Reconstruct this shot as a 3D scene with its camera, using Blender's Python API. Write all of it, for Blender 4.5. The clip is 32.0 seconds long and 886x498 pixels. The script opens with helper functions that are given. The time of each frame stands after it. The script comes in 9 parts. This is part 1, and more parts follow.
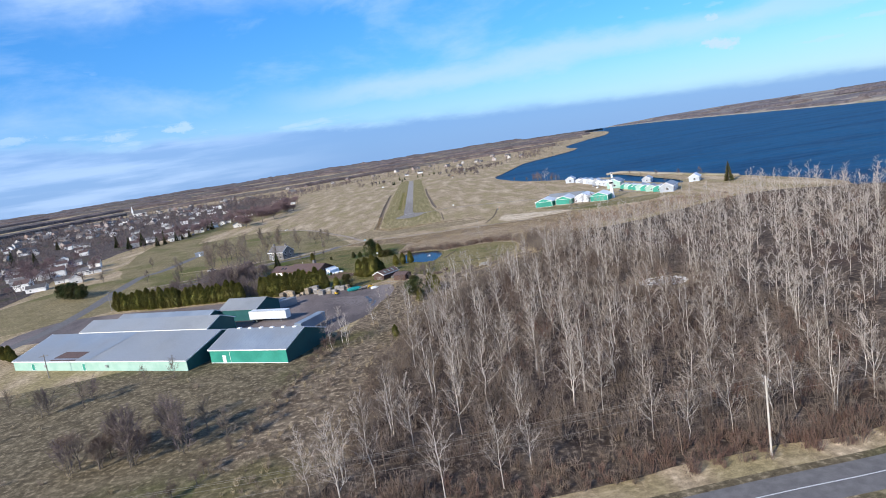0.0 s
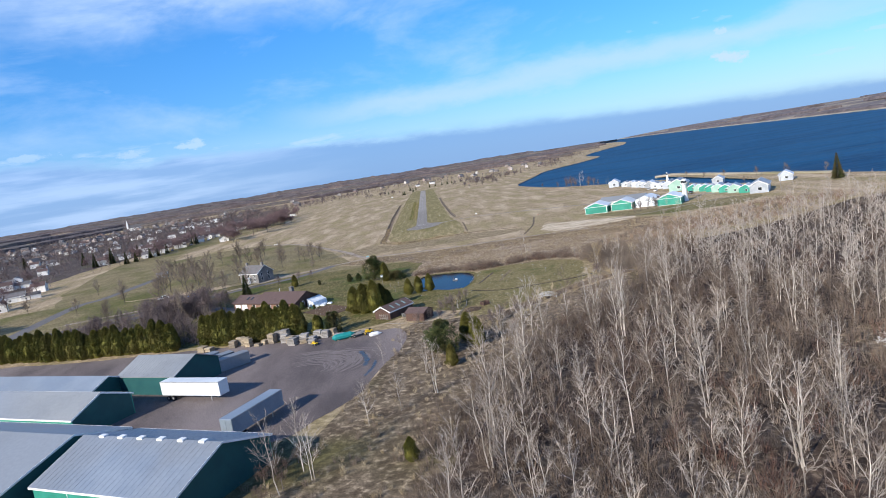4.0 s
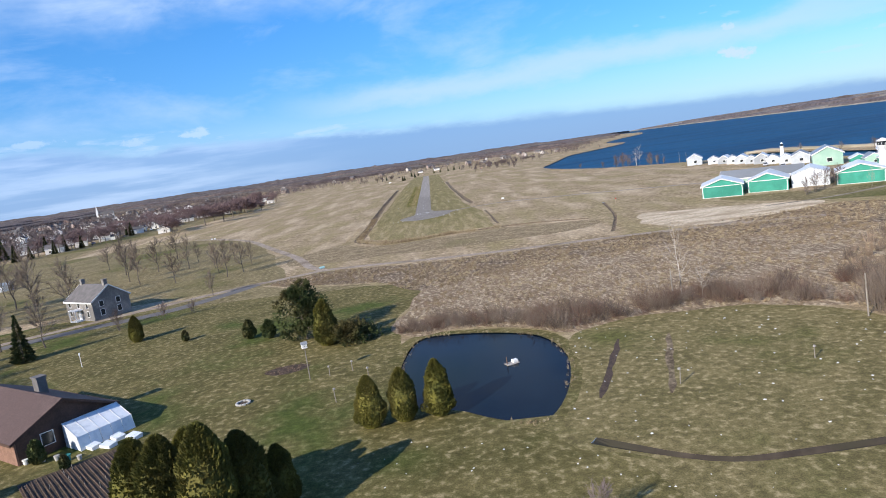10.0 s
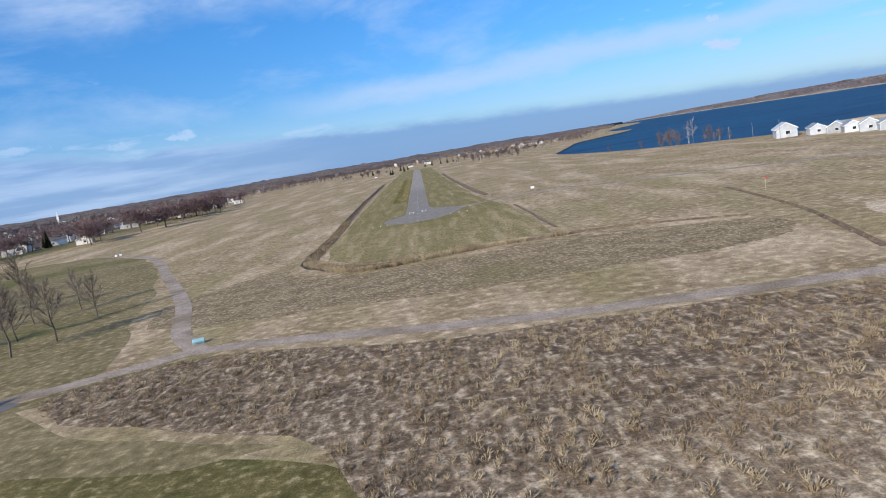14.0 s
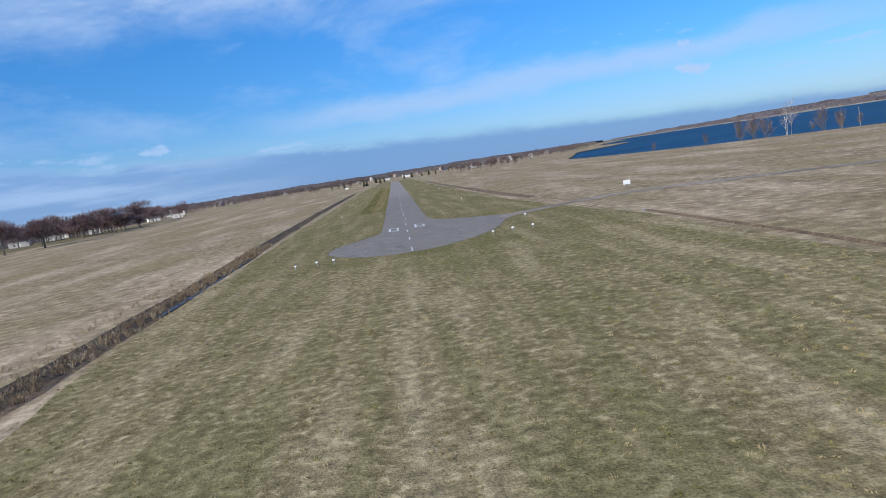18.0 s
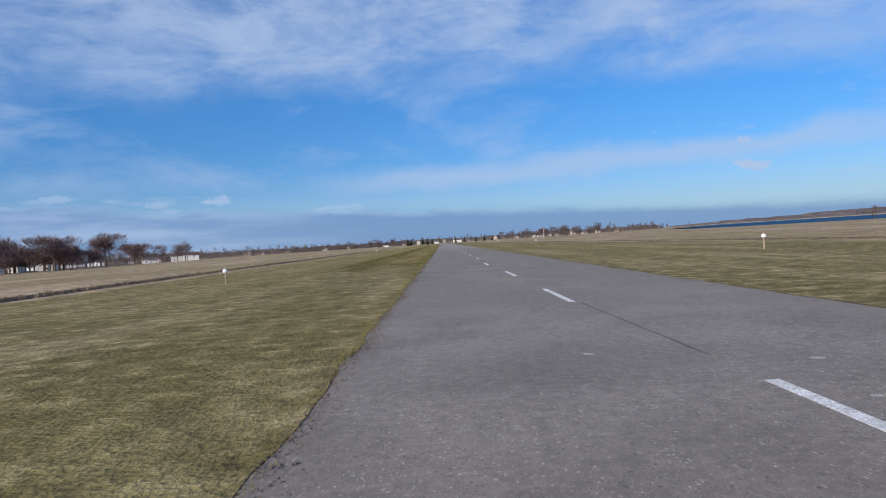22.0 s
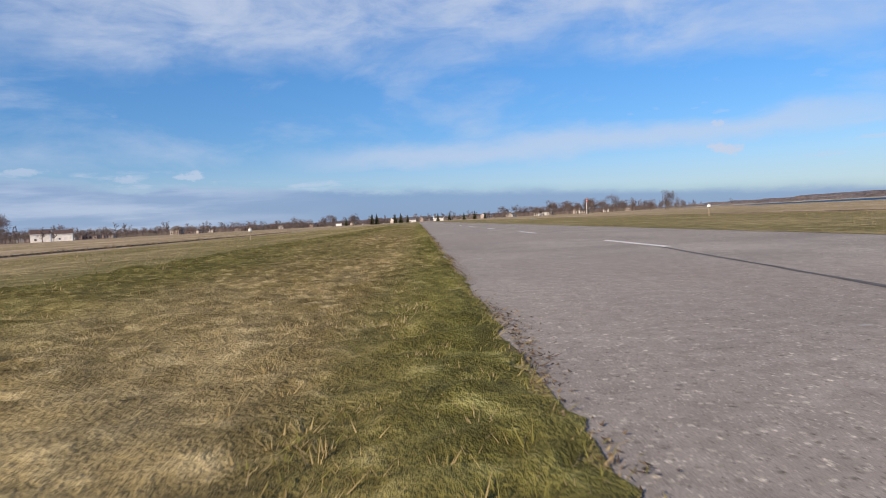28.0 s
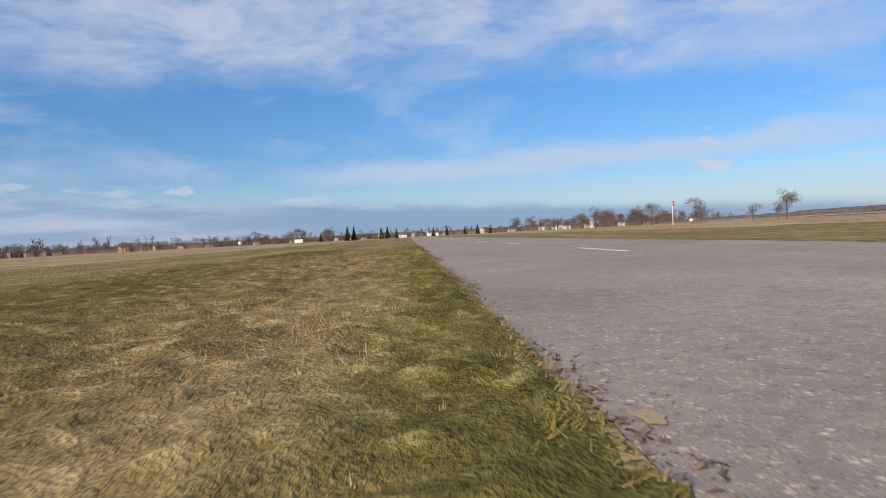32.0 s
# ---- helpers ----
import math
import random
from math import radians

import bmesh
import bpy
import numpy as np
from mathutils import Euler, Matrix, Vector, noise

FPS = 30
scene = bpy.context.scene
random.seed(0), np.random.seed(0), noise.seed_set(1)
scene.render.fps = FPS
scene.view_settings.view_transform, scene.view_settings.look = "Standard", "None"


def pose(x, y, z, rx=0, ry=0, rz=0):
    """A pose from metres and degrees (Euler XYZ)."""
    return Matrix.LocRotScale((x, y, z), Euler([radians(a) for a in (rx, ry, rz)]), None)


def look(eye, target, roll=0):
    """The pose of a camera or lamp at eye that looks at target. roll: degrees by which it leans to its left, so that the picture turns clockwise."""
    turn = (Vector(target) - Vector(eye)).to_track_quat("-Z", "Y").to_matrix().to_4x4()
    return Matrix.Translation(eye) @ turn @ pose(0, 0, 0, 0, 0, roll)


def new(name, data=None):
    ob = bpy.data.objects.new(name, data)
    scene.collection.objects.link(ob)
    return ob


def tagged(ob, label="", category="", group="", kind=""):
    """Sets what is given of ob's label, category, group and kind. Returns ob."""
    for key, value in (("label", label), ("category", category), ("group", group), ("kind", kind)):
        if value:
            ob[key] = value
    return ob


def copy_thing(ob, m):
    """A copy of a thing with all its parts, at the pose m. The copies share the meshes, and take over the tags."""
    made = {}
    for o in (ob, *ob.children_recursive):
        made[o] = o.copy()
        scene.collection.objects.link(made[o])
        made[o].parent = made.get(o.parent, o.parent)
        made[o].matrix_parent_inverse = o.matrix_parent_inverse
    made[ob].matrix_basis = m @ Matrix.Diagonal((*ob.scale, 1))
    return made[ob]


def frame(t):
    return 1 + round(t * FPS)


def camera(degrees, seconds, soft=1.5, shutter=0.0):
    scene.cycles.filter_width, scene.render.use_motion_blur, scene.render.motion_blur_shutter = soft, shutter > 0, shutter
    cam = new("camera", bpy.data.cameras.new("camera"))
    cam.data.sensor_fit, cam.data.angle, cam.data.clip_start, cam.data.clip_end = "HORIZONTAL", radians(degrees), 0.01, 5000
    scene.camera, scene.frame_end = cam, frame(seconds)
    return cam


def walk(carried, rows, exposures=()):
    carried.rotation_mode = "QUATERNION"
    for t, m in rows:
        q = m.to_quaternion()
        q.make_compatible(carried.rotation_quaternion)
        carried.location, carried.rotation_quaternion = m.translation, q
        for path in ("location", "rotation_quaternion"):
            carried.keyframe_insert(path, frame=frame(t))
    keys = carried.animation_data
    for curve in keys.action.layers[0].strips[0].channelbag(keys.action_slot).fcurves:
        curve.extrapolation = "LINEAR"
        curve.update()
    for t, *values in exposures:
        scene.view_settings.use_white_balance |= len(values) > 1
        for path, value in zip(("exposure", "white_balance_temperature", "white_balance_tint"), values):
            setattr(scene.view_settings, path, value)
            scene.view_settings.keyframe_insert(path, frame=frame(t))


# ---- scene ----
from collections import defaultdict

cam = camera(68.7, 32.0, 1.0, 0.018)
PATH = [
    (0, (13.17, -514.99, 50.47), (13.370, -505.110, 48.921), -8.87),
    (0.5, (12.46, -503.30, 49.05), (12.641, -493.412, 47.587), -9.21),
    (1, (11.76, -491.66, 47.64), (11.936, -481.762, 46.244), -9.38),
    (1.5, (11.05, -480.07, 46.22), (11.226, -470.155, 44.878), -9.41),
    (2, (10.35, -468.46, 44.80), (10.512, -458.555, 43.470), -9.45),
    (2.5, (9.67, -456.83, 43.40), (9.814, -446.922, 42.057), -9.36),
    (3, (9.03, -445.13, 42.00), (9.133, -435.215, 40.666), -9.26),
    (3.5, (8.44, -433.33, 40.62), (8.514, -423.411, 39.314), -9.23),
    (5.5, (6.68, -385.16, 35.48), (6.839, -375.249, 34.111), -9.03),
    (6, (6.52, -373.29, 34.26), (6.667, -363.393, 32.840), -9.67),
    (6.5, (6.40, -361.47, 33.06), (6.573, -351.583, 31.571), -10.25),
    (7, (6.32, -349.72, 31.85), (6.549, -339.844, 30.341), -10.40),
    (7.5, (6.28, -338.05, 30.65), (6.540, -328.163, 29.165), -9.65),
    (8, (6.25, -326.38, 29.44), (6.516, -316.484, 28.000), -8.96),
    (8.5, (6.24, -314.66, 28.26), (6.443, -304.763, 26.851), -8.36),
    (9, (6.22, -302.91, 27.10), (6.302, -293.001, 25.717), -8.13),
    (9.5, (6.12, -291.17, 25.98), (6.144, -281.263, 24.586), -8.05),
    (10, (5.91, -279.46, 24.89), (5.936, -269.559, 23.475), -8.36),
    (10.5, (5.64, -267.66, 23.86), (5.724, -257.747, 22.515), -8.69),
    (11, (5.29, -255.69, 22.87), (5.501, -245.775, 21.641), -8.60),
    (11.5, (4.92, -243.69, 21.92), (5.273, -233.778, 20.599), -7.54),
    (12, (4.55, -231.64, 21.00), (5.013, -221.746, 19.595), -6.49),
    (12.5, (4.14, -219.58, 20.09), (4.632, -209.690, 18.682), -5.48),
    (13, (3.66, -207.52, 19.17), (4.069, -197.624, 17.740), -6.04),
    (13.5, (3.15, -195.46, 18.24), (3.388, -185.576, 16.719), -8.14),
    (14, (2.61, -183.36, 17.27), (2.766, -173.478, 15.795), -9.61),
    (14.5, (2.06, -171.12, 16.28), (2.327, -161.220, 14.916), -9.35),
    (16.5, (0.18, -120.14, 11.69), (0.574, -110.234, 10.363), -8.69),
    (17, (-0.00, -106.54, 10.55), (0.533, -96.646, 9.190), -7.03),
    (17.5, (-0.30, -92.78, 9.40), (0.273, -82.880, 8.151), -8.06),
    (18, (-0.71, -78.91, 8.28), (-0.139, -68.999, 7.019), -8.94),
    (18.5, (-1.16, -64.94, 7.17), (-0.910, -54.985, 6.246), -7.04),
    (19, (-1.49, -50.98, 6.12), (-1.324, -41.004, 5.396), -6.26),
    (19.5, (-1.73, -37.08, 5.14), (-1.482, -27.108, 4.389), -4.13),
    (20, (-2.05, -23.22, 4.28), (-1.809, -13.271, 3.284), -6.11),
    (20.5, (-2.27, -9.38, 3.49), (-2.144, 0.587, 2.727), -7.47),
    (21, (-2.42, 4.47, 2.76), (-2.436, 14.460, 2.358), -8.35),
    (21.5, (-2.46, 18.34, 2.06), (-2.424, 28.330, 1.657), -6.51),
    (22, (-2.55, 32.21, 1.38), (-2.541, 42.210, 1.275), -3.75),
    (22.5, (-2.66, 46.10, 1.23), (-2.453, 56.093, 1.271), -2.97),
    (23, (-2.92, 59.97, 1.10), (-2.683, 69.961, 0.947), -6.33),
    (23.5, (-3.02, 73.79, 0.97), (-2.833, 83.788, 0.782), -4.48),
    (24, (-3.15, 87.54, 0.86), (-2.858, 97.530, 0.543), -5.12),
    (24.5, (-3.48, 101.19, 0.79), (-3.073, 111.170, 0.390), -4.87),
    (25, (-3.87, 114.75, 0.75), (-3.392, 124.733, 0.391), -3.99),
    (25.5, (-4.18, 128.26, 0.71), (-3.726, 138.247, 0.435), -3.11),
    (27.5, (-4.14, 180.73, 0.67), (-3.817, 190.717, 0.178), -3.66),
    (28, (-4.23, 192.87, 0.66), (-3.869, 202.858, 0.213), -3.01),
    (28.5, (-4.17, 204.86, 0.65), (-3.756, 214.845, 0.210), -2.52),
    (29, (-4.19, 216.81, 0.66), (-3.830, 226.797, 0.208), -3.40),
    (29.5, (-4.19, 228.72, 0.68), (-3.836, 238.699, 0.245), -3.32),
    (30, (-4.38, 240.54, 0.70), (-3.886, 250.518, 0.280), -3.73),
    (31, (-4.40, 263.87, 0.62), (-3.784, 273.849, 0.369), -3.22),
    (32, (-4.26, 286.85, 0.51), (-3.752, 296.834, 0.293), -2.98),
]
EXPO = [(0.0, 0.36, 6350, 10), (8.0, 0.35, 6650, 10), (12.0, 0.42, 6700, 11), (14.0, 0.14, 6650, 10), (17.0, -0.02, 6200, 9), (19.0, -0.05, 6300, 10), (22.0, -0.18, 6700, 12), (25.0, -0.15, 7150, 13), (28.0, 0.04, 7900, 16), (30.0, 0.1, 8250, 17), (32.0, 0.05, 8200, 17)]
walk(cam, [(t, look(eye, target, roll)) for t, eye, target, roll in PATH], EXPO)

# ---------------------------------------------------------------- light
SUN_EL, SHADOW_AZ = 27.0, 44.0          # the shadows run this many degrees right of the runway's heading
sun = new("sun", bpy.data.lights.new("sun", "SUN"))
sun.data.energy, sun.data.angle, sun.data.color = 5.0, radians(0.5), (1.0, 0.93, 0.82)
_el, _az = radians(SUN_EL), radians(SHADOW_AZ)
sun_to = Vector((math.sin(_az) * math.cos(_el), math.cos(_az) * math.cos(_el), -math.sin(_el)))
sun.matrix_world = look((-60, -60, 90), Vector((-60, -60, 90)) + sun_to)


class Nodes:
    """A short way to write node trees."""

    def __init__(self, tree):
        self.t = tree

    def add(self, kind, **props):
        n = self.t.nodes.new(kind)
        for k, v in props.items():
            if k == "operation":
                n.operation = v
            elif k == "blend_type":
                n.blend_type = v
            elif k == "data_type":
                n.data_type = v
            elif k == "sky_type":
                n.sky_type = v
            elif k == "feature":
                n.feature = v
        return n

    def link(self, a, b):
        self.t.links.new(a, b)

    def put(self, socket, value):
        if isinstance(value, bpy.types.NodeSocket):
            self.link(value, socket)
        else:
            socket.default_value = value

    def math(self, op, a, b=0.0, c=0.0):
        n = self.add("ShaderNodeMath", operation=op)
        for s, v in zip(n.inputs, (a, b, c)):
            self.put(s, v)
        return n.outputs[0]

    def ramp(self, v, lo, hi, a=0.0, b=1.0, smooth=True):
        n = self.add("ShaderNodeMapRange")
        n.interpolation_type = "SMOOTHSTEP" if smooth else "LINEAR"
        for s, x in zip(n.inputs, (v, lo, hi, a, b)):
            self.put(s, x)
        return n.outputs[0]

    def mix(self, f, a, b, kind="MIX"):
        n = self.add("ShaderNodeMix", data_type="RGBA", blend_type=kind)
        self.put(n.inputs[0], f)
        self.put(n.inputs[6], a if isinstance(a, bpy.types.NodeSocket) else (*a, 1.0)[:4])
        self.put(n.inputs[7], b if isinstance(b, bpy.types.NodeSocket) else (*b, 1.0)[:4])
        return n.outputs[2]

    def noise(self, vec, scale, detail=4.0, rough=0.55, dist=0.0):
        n = self.add("ShaderNodeTexNoise")
        if vec is not None:
            self.link(vec, n.inputs["Vector"])
        n.inputs["Scale"].default_value, n.inputs["Detail"].default_value = scale, detail
        n.inputs["Roughness"].default_value, n.inputs["Distortion"].default_value = rough, dist
        return n.outputs["Fac"]

    def vec(self, x, y, z=0.0):
        n = self.add("ShaderNodeCombineXYZ")
        for s, v in zip(n.inputs, (x, y, z)):
            self.put(s, v)
        return n.outputs[0]

    def stretch(self, vec, sx, sy, sz=1.0, turn=0.0):
        n = self.add("ShaderNodeMapping")
        self.link(vec, n.inputs["Vector"])
        n.inputs["Rotation"].default_value = (0, 0, radians(turn))
        n.inputs["Scale"].default_value = (sx, sy, sz)
        return n.outputs[0]


# the sky: a clear blue with thin high cloud, small cumulus and a blue-grey bank on the horizon
world = bpy.data.worlds.new("world")
scene.world = world
world.use_nodes = True
world.node_tree.nodes.clear()
W = Nodes(world.node_tree)
sky = W.add("ShaderNodeTexSky", sky_type="NISHITA")
sky.sun_disc, sky.sun_elevation, sky.sun_rotation = False, radians(SUN_EL), radians(180 + SHADOW_AZ)
sky.air_density, sky.dust_density, sky.ozone_density = 1.0, 0.2, 2.2
co = W.add("ShaderNodeTexCoord").outputs["Generated"]
sep = W.add("ShaderNodeSeparateXYZ")
W.link(co, sep.inputs[0])
az = W.math("ARCTAN2", sep.outputs[0], sep.outputs[1])
el = W.math("ARCSINE", sep.outputs[2])
flat = W.vec(az, el)
# a torn veil of high cloud above a clear blue gap
wisp = W.noise(W.stretch(flat, 1.0, 3.0, turn=8), 3.0, 8.0, 0.6, 0.35)
veil = W.noise(W.stretch(flat, 1.0, 1.6, turn=-14), 2.6, 6.0, 0.55, 0.6)
grain = W.noise(W.stretch(flat, 1.0, 2.4, turn=14), 7.0, 8.0, 0.62, 0.5)
lower = W.math("ADD", W.math("MULTIPLY", W.math("ABSOLUTE", W.math("SUBTRACT", az, 0.02)), -0.05), 0.225)
over = W.math("SUBTRACT", W.math("ADD", el, W.math("MULTIPLY", W.math("SUBTRACT", veil, 0.5), 0.24)), lower)
high = W.math("MULTIPLY", W.ramp(over, -0.02, 0.075), W.ramp(W.math("ADD", W.math("MULTIPLY", wisp, 0.52), W.math("MULTIPLY", grain, 0.48)), 0.33, 0.62, 0.1, 0.82))
high = W.math("MULTIPLY", high, W.ramp(el, 0.75, 0.42))
thin = W.math("MULTIPLY", W.ramp(wisp, 0.44, 0.7, 0.0, 0.5), W.math("MULTIPLY", W.ramp(el, 0.05, 0.12), W.ramp(el, 0.75, 0.4)))
high = W.math("MAXIMUM", high, thin)
# a long bright streak that climbs to the right
line = W.math("SUBTRACT", el, W.math("ADD", W.math("MULTIPLY", az, 0.02), 0.098))
line = W.math("ADD", line, W.math("MULTIPLY", W.math("SUBTRACT", W.noise(W.stretch(flat, 1.0, 2.2), 5.0, 7.0, 0.62), 0.5), 0.075))
streak = W.math("SUBTRACT", 1.0, W.ramp(W.math("ABSOLUTE", line), 0.0, 0.034))
streak = W.math("MULTIPLY", streak, W.math("MULTIPLY", W.ramp(az, -0.3, 0.0), W.ramp(az, 0.75, 0.45, 0.5, 1.0)))
cloud = W.math("MAXIMUM", high, W.math("MULTIPLY", streak, 0.66))
# small cumulus low over the horizon
puff = W.noise(W.stretch(flat, 5.5, 17.0), 2.3, 4.0, 0.5)
puff = W.math("MULTIPLY", W.ramp(puff, 0.64, 0.7), W.math("MULTIPLY", W.ramp(el, 0.075, 0.09), W.ramp(el, 0.2, 0.14)))
cloud = W.math("MAXIMUM", cloud, W.math("MULTIPLY", puff, 0.25))
ragged = W.noise(W.stretch(flat, 1.0, 1.4), 46.0, 6.0, 0.62)
for a0, e0, wide, high_, much in ((0.445, 0.114, 0.016, 0.006, 0.8), (0.452, 0.081, 0.026, 0.0095, 0.95), (-0.33, 0.08, 0.024, 0.008, 0.7), (-0.41, 0.077, 0.02, 0.007, 0.65), (-0.53, 0.09, 0.04, 0.006, 0.6), (0.575, 0.06, 0.05, 0.004, 0.5), (0.64, 0.078, 0.05, 0.005, 0.5), (0.6, 0.1, 0.06, 0.006, 0.45), (0.4, 0.052, 0.03, 0.003, 0.4)):
    p = W.math("POWER", W.math("DIVIDE", W.math("SUBTRACT", az, a0), wide), 2.0)
    q = W.math("POWER", W.math("DIVIDE", W.math("SUBTRACT", el, e0), high_), 2.0)
    r = W.math("ADD", W.math("SQRT", W.math("ADD", p, q)), W.math("MULTIPLY", W.math("SUBTRACT", ragged, 0.5), 3.2))
    cloud = W.math("MAXIMUM", cloud, W.ramp(r, 1.15, 0.35, 0.0, much))
haze = W.ramp(el, 0.0, 0.13, 0.5, 0.03)
cloud = W.math("MAXIMUM", cloud, haze)
# the bank, with pale torn tops
edge = W.math("ADD", W.math("MULTIPLY", az, -0.05), 0.052)
edge = W.math("ADD", edge, W.math("MULTIPLY", W.math("SUBTRACT", W.noise(W.stretch(flat, 1.0, 3.0), 6.0, 6.0, 0.65), 0.5), W.ramp(az, 0.25, -0.15, 0.022, 0.05)))
below = W.math("SUBTRACT", edge, el)
bank = W.ramp(below, -0.01, 0.014)
tops = W.math("MULTIPLY", W.ramp(W.math("ABSOLUTE", W.math("ADD", below, 0.003)), 0.016, 0.0), W.ramp(W.noise(W.stretch(flat, 3.0, 16.0), 3.5, 5.0), 0.42, 0.64))
tops = W.math("MULTIPLY", tops, W.ramp(az, 0.15, -0.1, 0.25, 1.0))
pale = W.math("MULTIPLY", W.ramp(az, -0.05, -0.4), W.ramp(W.noise(W.stretch(flat, 2.0, 18.0), 2.5, 5.0), 0.4, 0.66, 0.15, 0.75))
blue = W.add("ShaderNodeBackground")
deep = W.add("ShaderNodeHueSaturation")
deep.inputs["Saturation"].default_value = 1.3
W.link(sky.outputs[0], deep.inputs["Color"])
tint = W.mix(W.ramp(el, 0.0, 0.3), (0.37, 0.6, 1.02), (0.44, 0.89, 1.27))
W.put(blue.inputs[0], W.mix(1.0, deep.outputs[0], tint, "MULTIPLY"))
blue.inputs[1].default_value = 0.12
white = W.add("ShaderNodeBackground")
body = W.mix(W.math("MAXIMUM", tops, pale), (0.19, 0.345, 0.66), (0.46, 0.62, 0.92))
W.put(white.inputs[0], W.mix(bank, (0.475, 0.635, 0.91), body))
white.inputs[1].default_value = 1.0
blend = W.add("ShaderNodeMixShader")
W.put(blend.inputs[0], W.math("MAXIMUM", W.math("MAXIMUM", cloud, W.math("MULTIPLY", tops, 0.7)), W.math("MULTIPLY", bank, 0.85)))
W.link(blue.outputs[0], blend.inputs[1])
W.link(white.outputs[0], blend.inputs[2])
out = W.add("ShaderNodeOutputWorld")
W.link(blend.outputs[0], out.inputs[0])

# ---------------------------------------------------------------- materials


def material(name, colors, scale=1.0, detail=5.0, rough=0.85, bump=0.0, metal=0.0, vary=0.0, fine=None, spec=0.3, turn=0.0, squash=1.0, bump_scale=None):
    """Two or three colours, mixed by noise at two scales (scale: per metre); vary: by object; fine: (scale, amount) of a fine grain."""
    m = bpy.data.materials.new(name)
    m.use_nodes = True
    m.node_tree.nodes.clear()
    N = Nodes(m.node_tree)
    at = N.add("ShaderNodeNewGeometry").outputs["Position"]
    if squash != 1.0 or turn:
        at = N.stretch(at, 1.0, squash, 1.0, turn)
    a = N.noise(at, scale, detail, 0.6)
    col = N.mix(N.ramp(a, 0.32, 0.68), colors[0], colors[1])
    if len(colors) > 2:
        b = N.noise(at, scale * 0.27, 3.0, 0.5)
        col = N.mix(N.ramp(b, 0.42, 0.66), col, colors[2])
    if fine:
        c = N.noise(at, fine[0], 3.0, 0.6)
        col = N.mix(1.0, col, N.mix(N.ramp(c, 0.25, 0.75), (1 - fine[1],) * 3, (1 + fine[1],) * 3), "MULTIPLY")
    if vary:
        r = N.add("ShaderNodeObjectInfo").outputs["Random"]
        v = N.ramp(r, 0, 1, 1 - vary, 1 + vary, False)
        col = N.mix(1.0, col, N.vec(v, v, v), "MULTIPLY")
    p = N.add("ShaderNodeBsdfPrincipled")
    N.link(col, p.inputs["Base Color"])
    N.put(p.inputs["Roughness"], N.ramp(a, 0.2, 0.8, max(rough - 0.08, 0.02), min(rough + 0.08, 1)))
    p.inputs["Metallic"].default_value = metal
    p.inputs["Specular IOR Level"].default_value = spec
    if bump:
        bn = N.add("ShaderNodeBump")
        bn.inputs["Strength"].default_value, bn.inputs["Distance"].default_value = min(bump, 1.0), 0.03 * max(bump, 1)
        N.link(N.noise(at, bump_scale or scale * 3, 4.0, 0.65), bn.inputs["Height"])
        N.link(bn.outputs[0], p.inputs["Normal"])
    o = N.add("ShaderNodeOutputMaterial")
    N.link(p.outputs[0], o.inputs[0])
    return m


def ground_material(name, dark, mid, light, green, big=0.02, patch=0.12, clump=0.9, blade=9.0, green_amount=0.3, streak=None, lo=0.6, hi=1.3, bump=0.7):
    """Grassland: broad patches, clumps and fine blades, with streaks of mowing along the runway where asked."""
    m = bpy.data.materials.new(name)
    m.use_nodes = True
    m.node_tree.nodes.clear()
    N = Nodes(m.node_tree)
    at = N.add("ShaderNodeNewGeometry").outputs["Position"]
    a = N.noise(at, patch, 5.0, 0.62)
    b = N.noise(at, clump, 5.0, 0.65)
    c = N.noise(at, blade, 3.0, 0.7)
    d = N.noise(at, big, 4.0, 0.55)
    col = N.mix(N.ramp(a, 0.36, 0.64), dark, mid)
    col = N.mix(N.ramp(b, 0.5, 0.72), col, light)
    col = N.mix(N.ramp(d, 0.62 - green_amount * 0.4, 0.8 - green_amount * 0.4), col, green)
    if streak:
        s = N.noise(N.stretch(at, 1.0, streak[1], 1.0, streak[2]), streak[0], 4.0, 0.5)
        col = N.mix(N.ramp(s, 0.42, 0.66, 0.0, streak[3]), col, green)
        col = N.mix(N.ramp(s, 0.5, 0.3, 0.0, streak[3]), col, light)
    e = N.math("ADD", N.math("MULTIPLY", b, 0.55), N.math("MULTIPLY", c, 0.45))
    col = N.mix(1.0, col, N.mix(N.ramp(e, 0.32, 0.66), (lo, lo, lo), (hi, hi, hi)), "MULTIPLY")
    p = N.add("ShaderNodeBsdfPrincipled")
    N.link(col, p.inputs["Base Color"])
    p.inputs["Roughness"].default_value, p.inputs["Specular IOR Level"].default_value = 0.95, 0.1
    bn = N.add("ShaderNodeBump")
    bn.inputs["Strength"].default_value, bn.inputs["Distance"].default_value = bump, 0.1
    N.link(e, bn.inputs["Height"])
    N.link(bn.outputs[0], p.inputs["Normal"])
    o = N.add("ShaderNodeOutputMaterial")
    N.link(p.outputs[0], o.inputs[0])
    return m


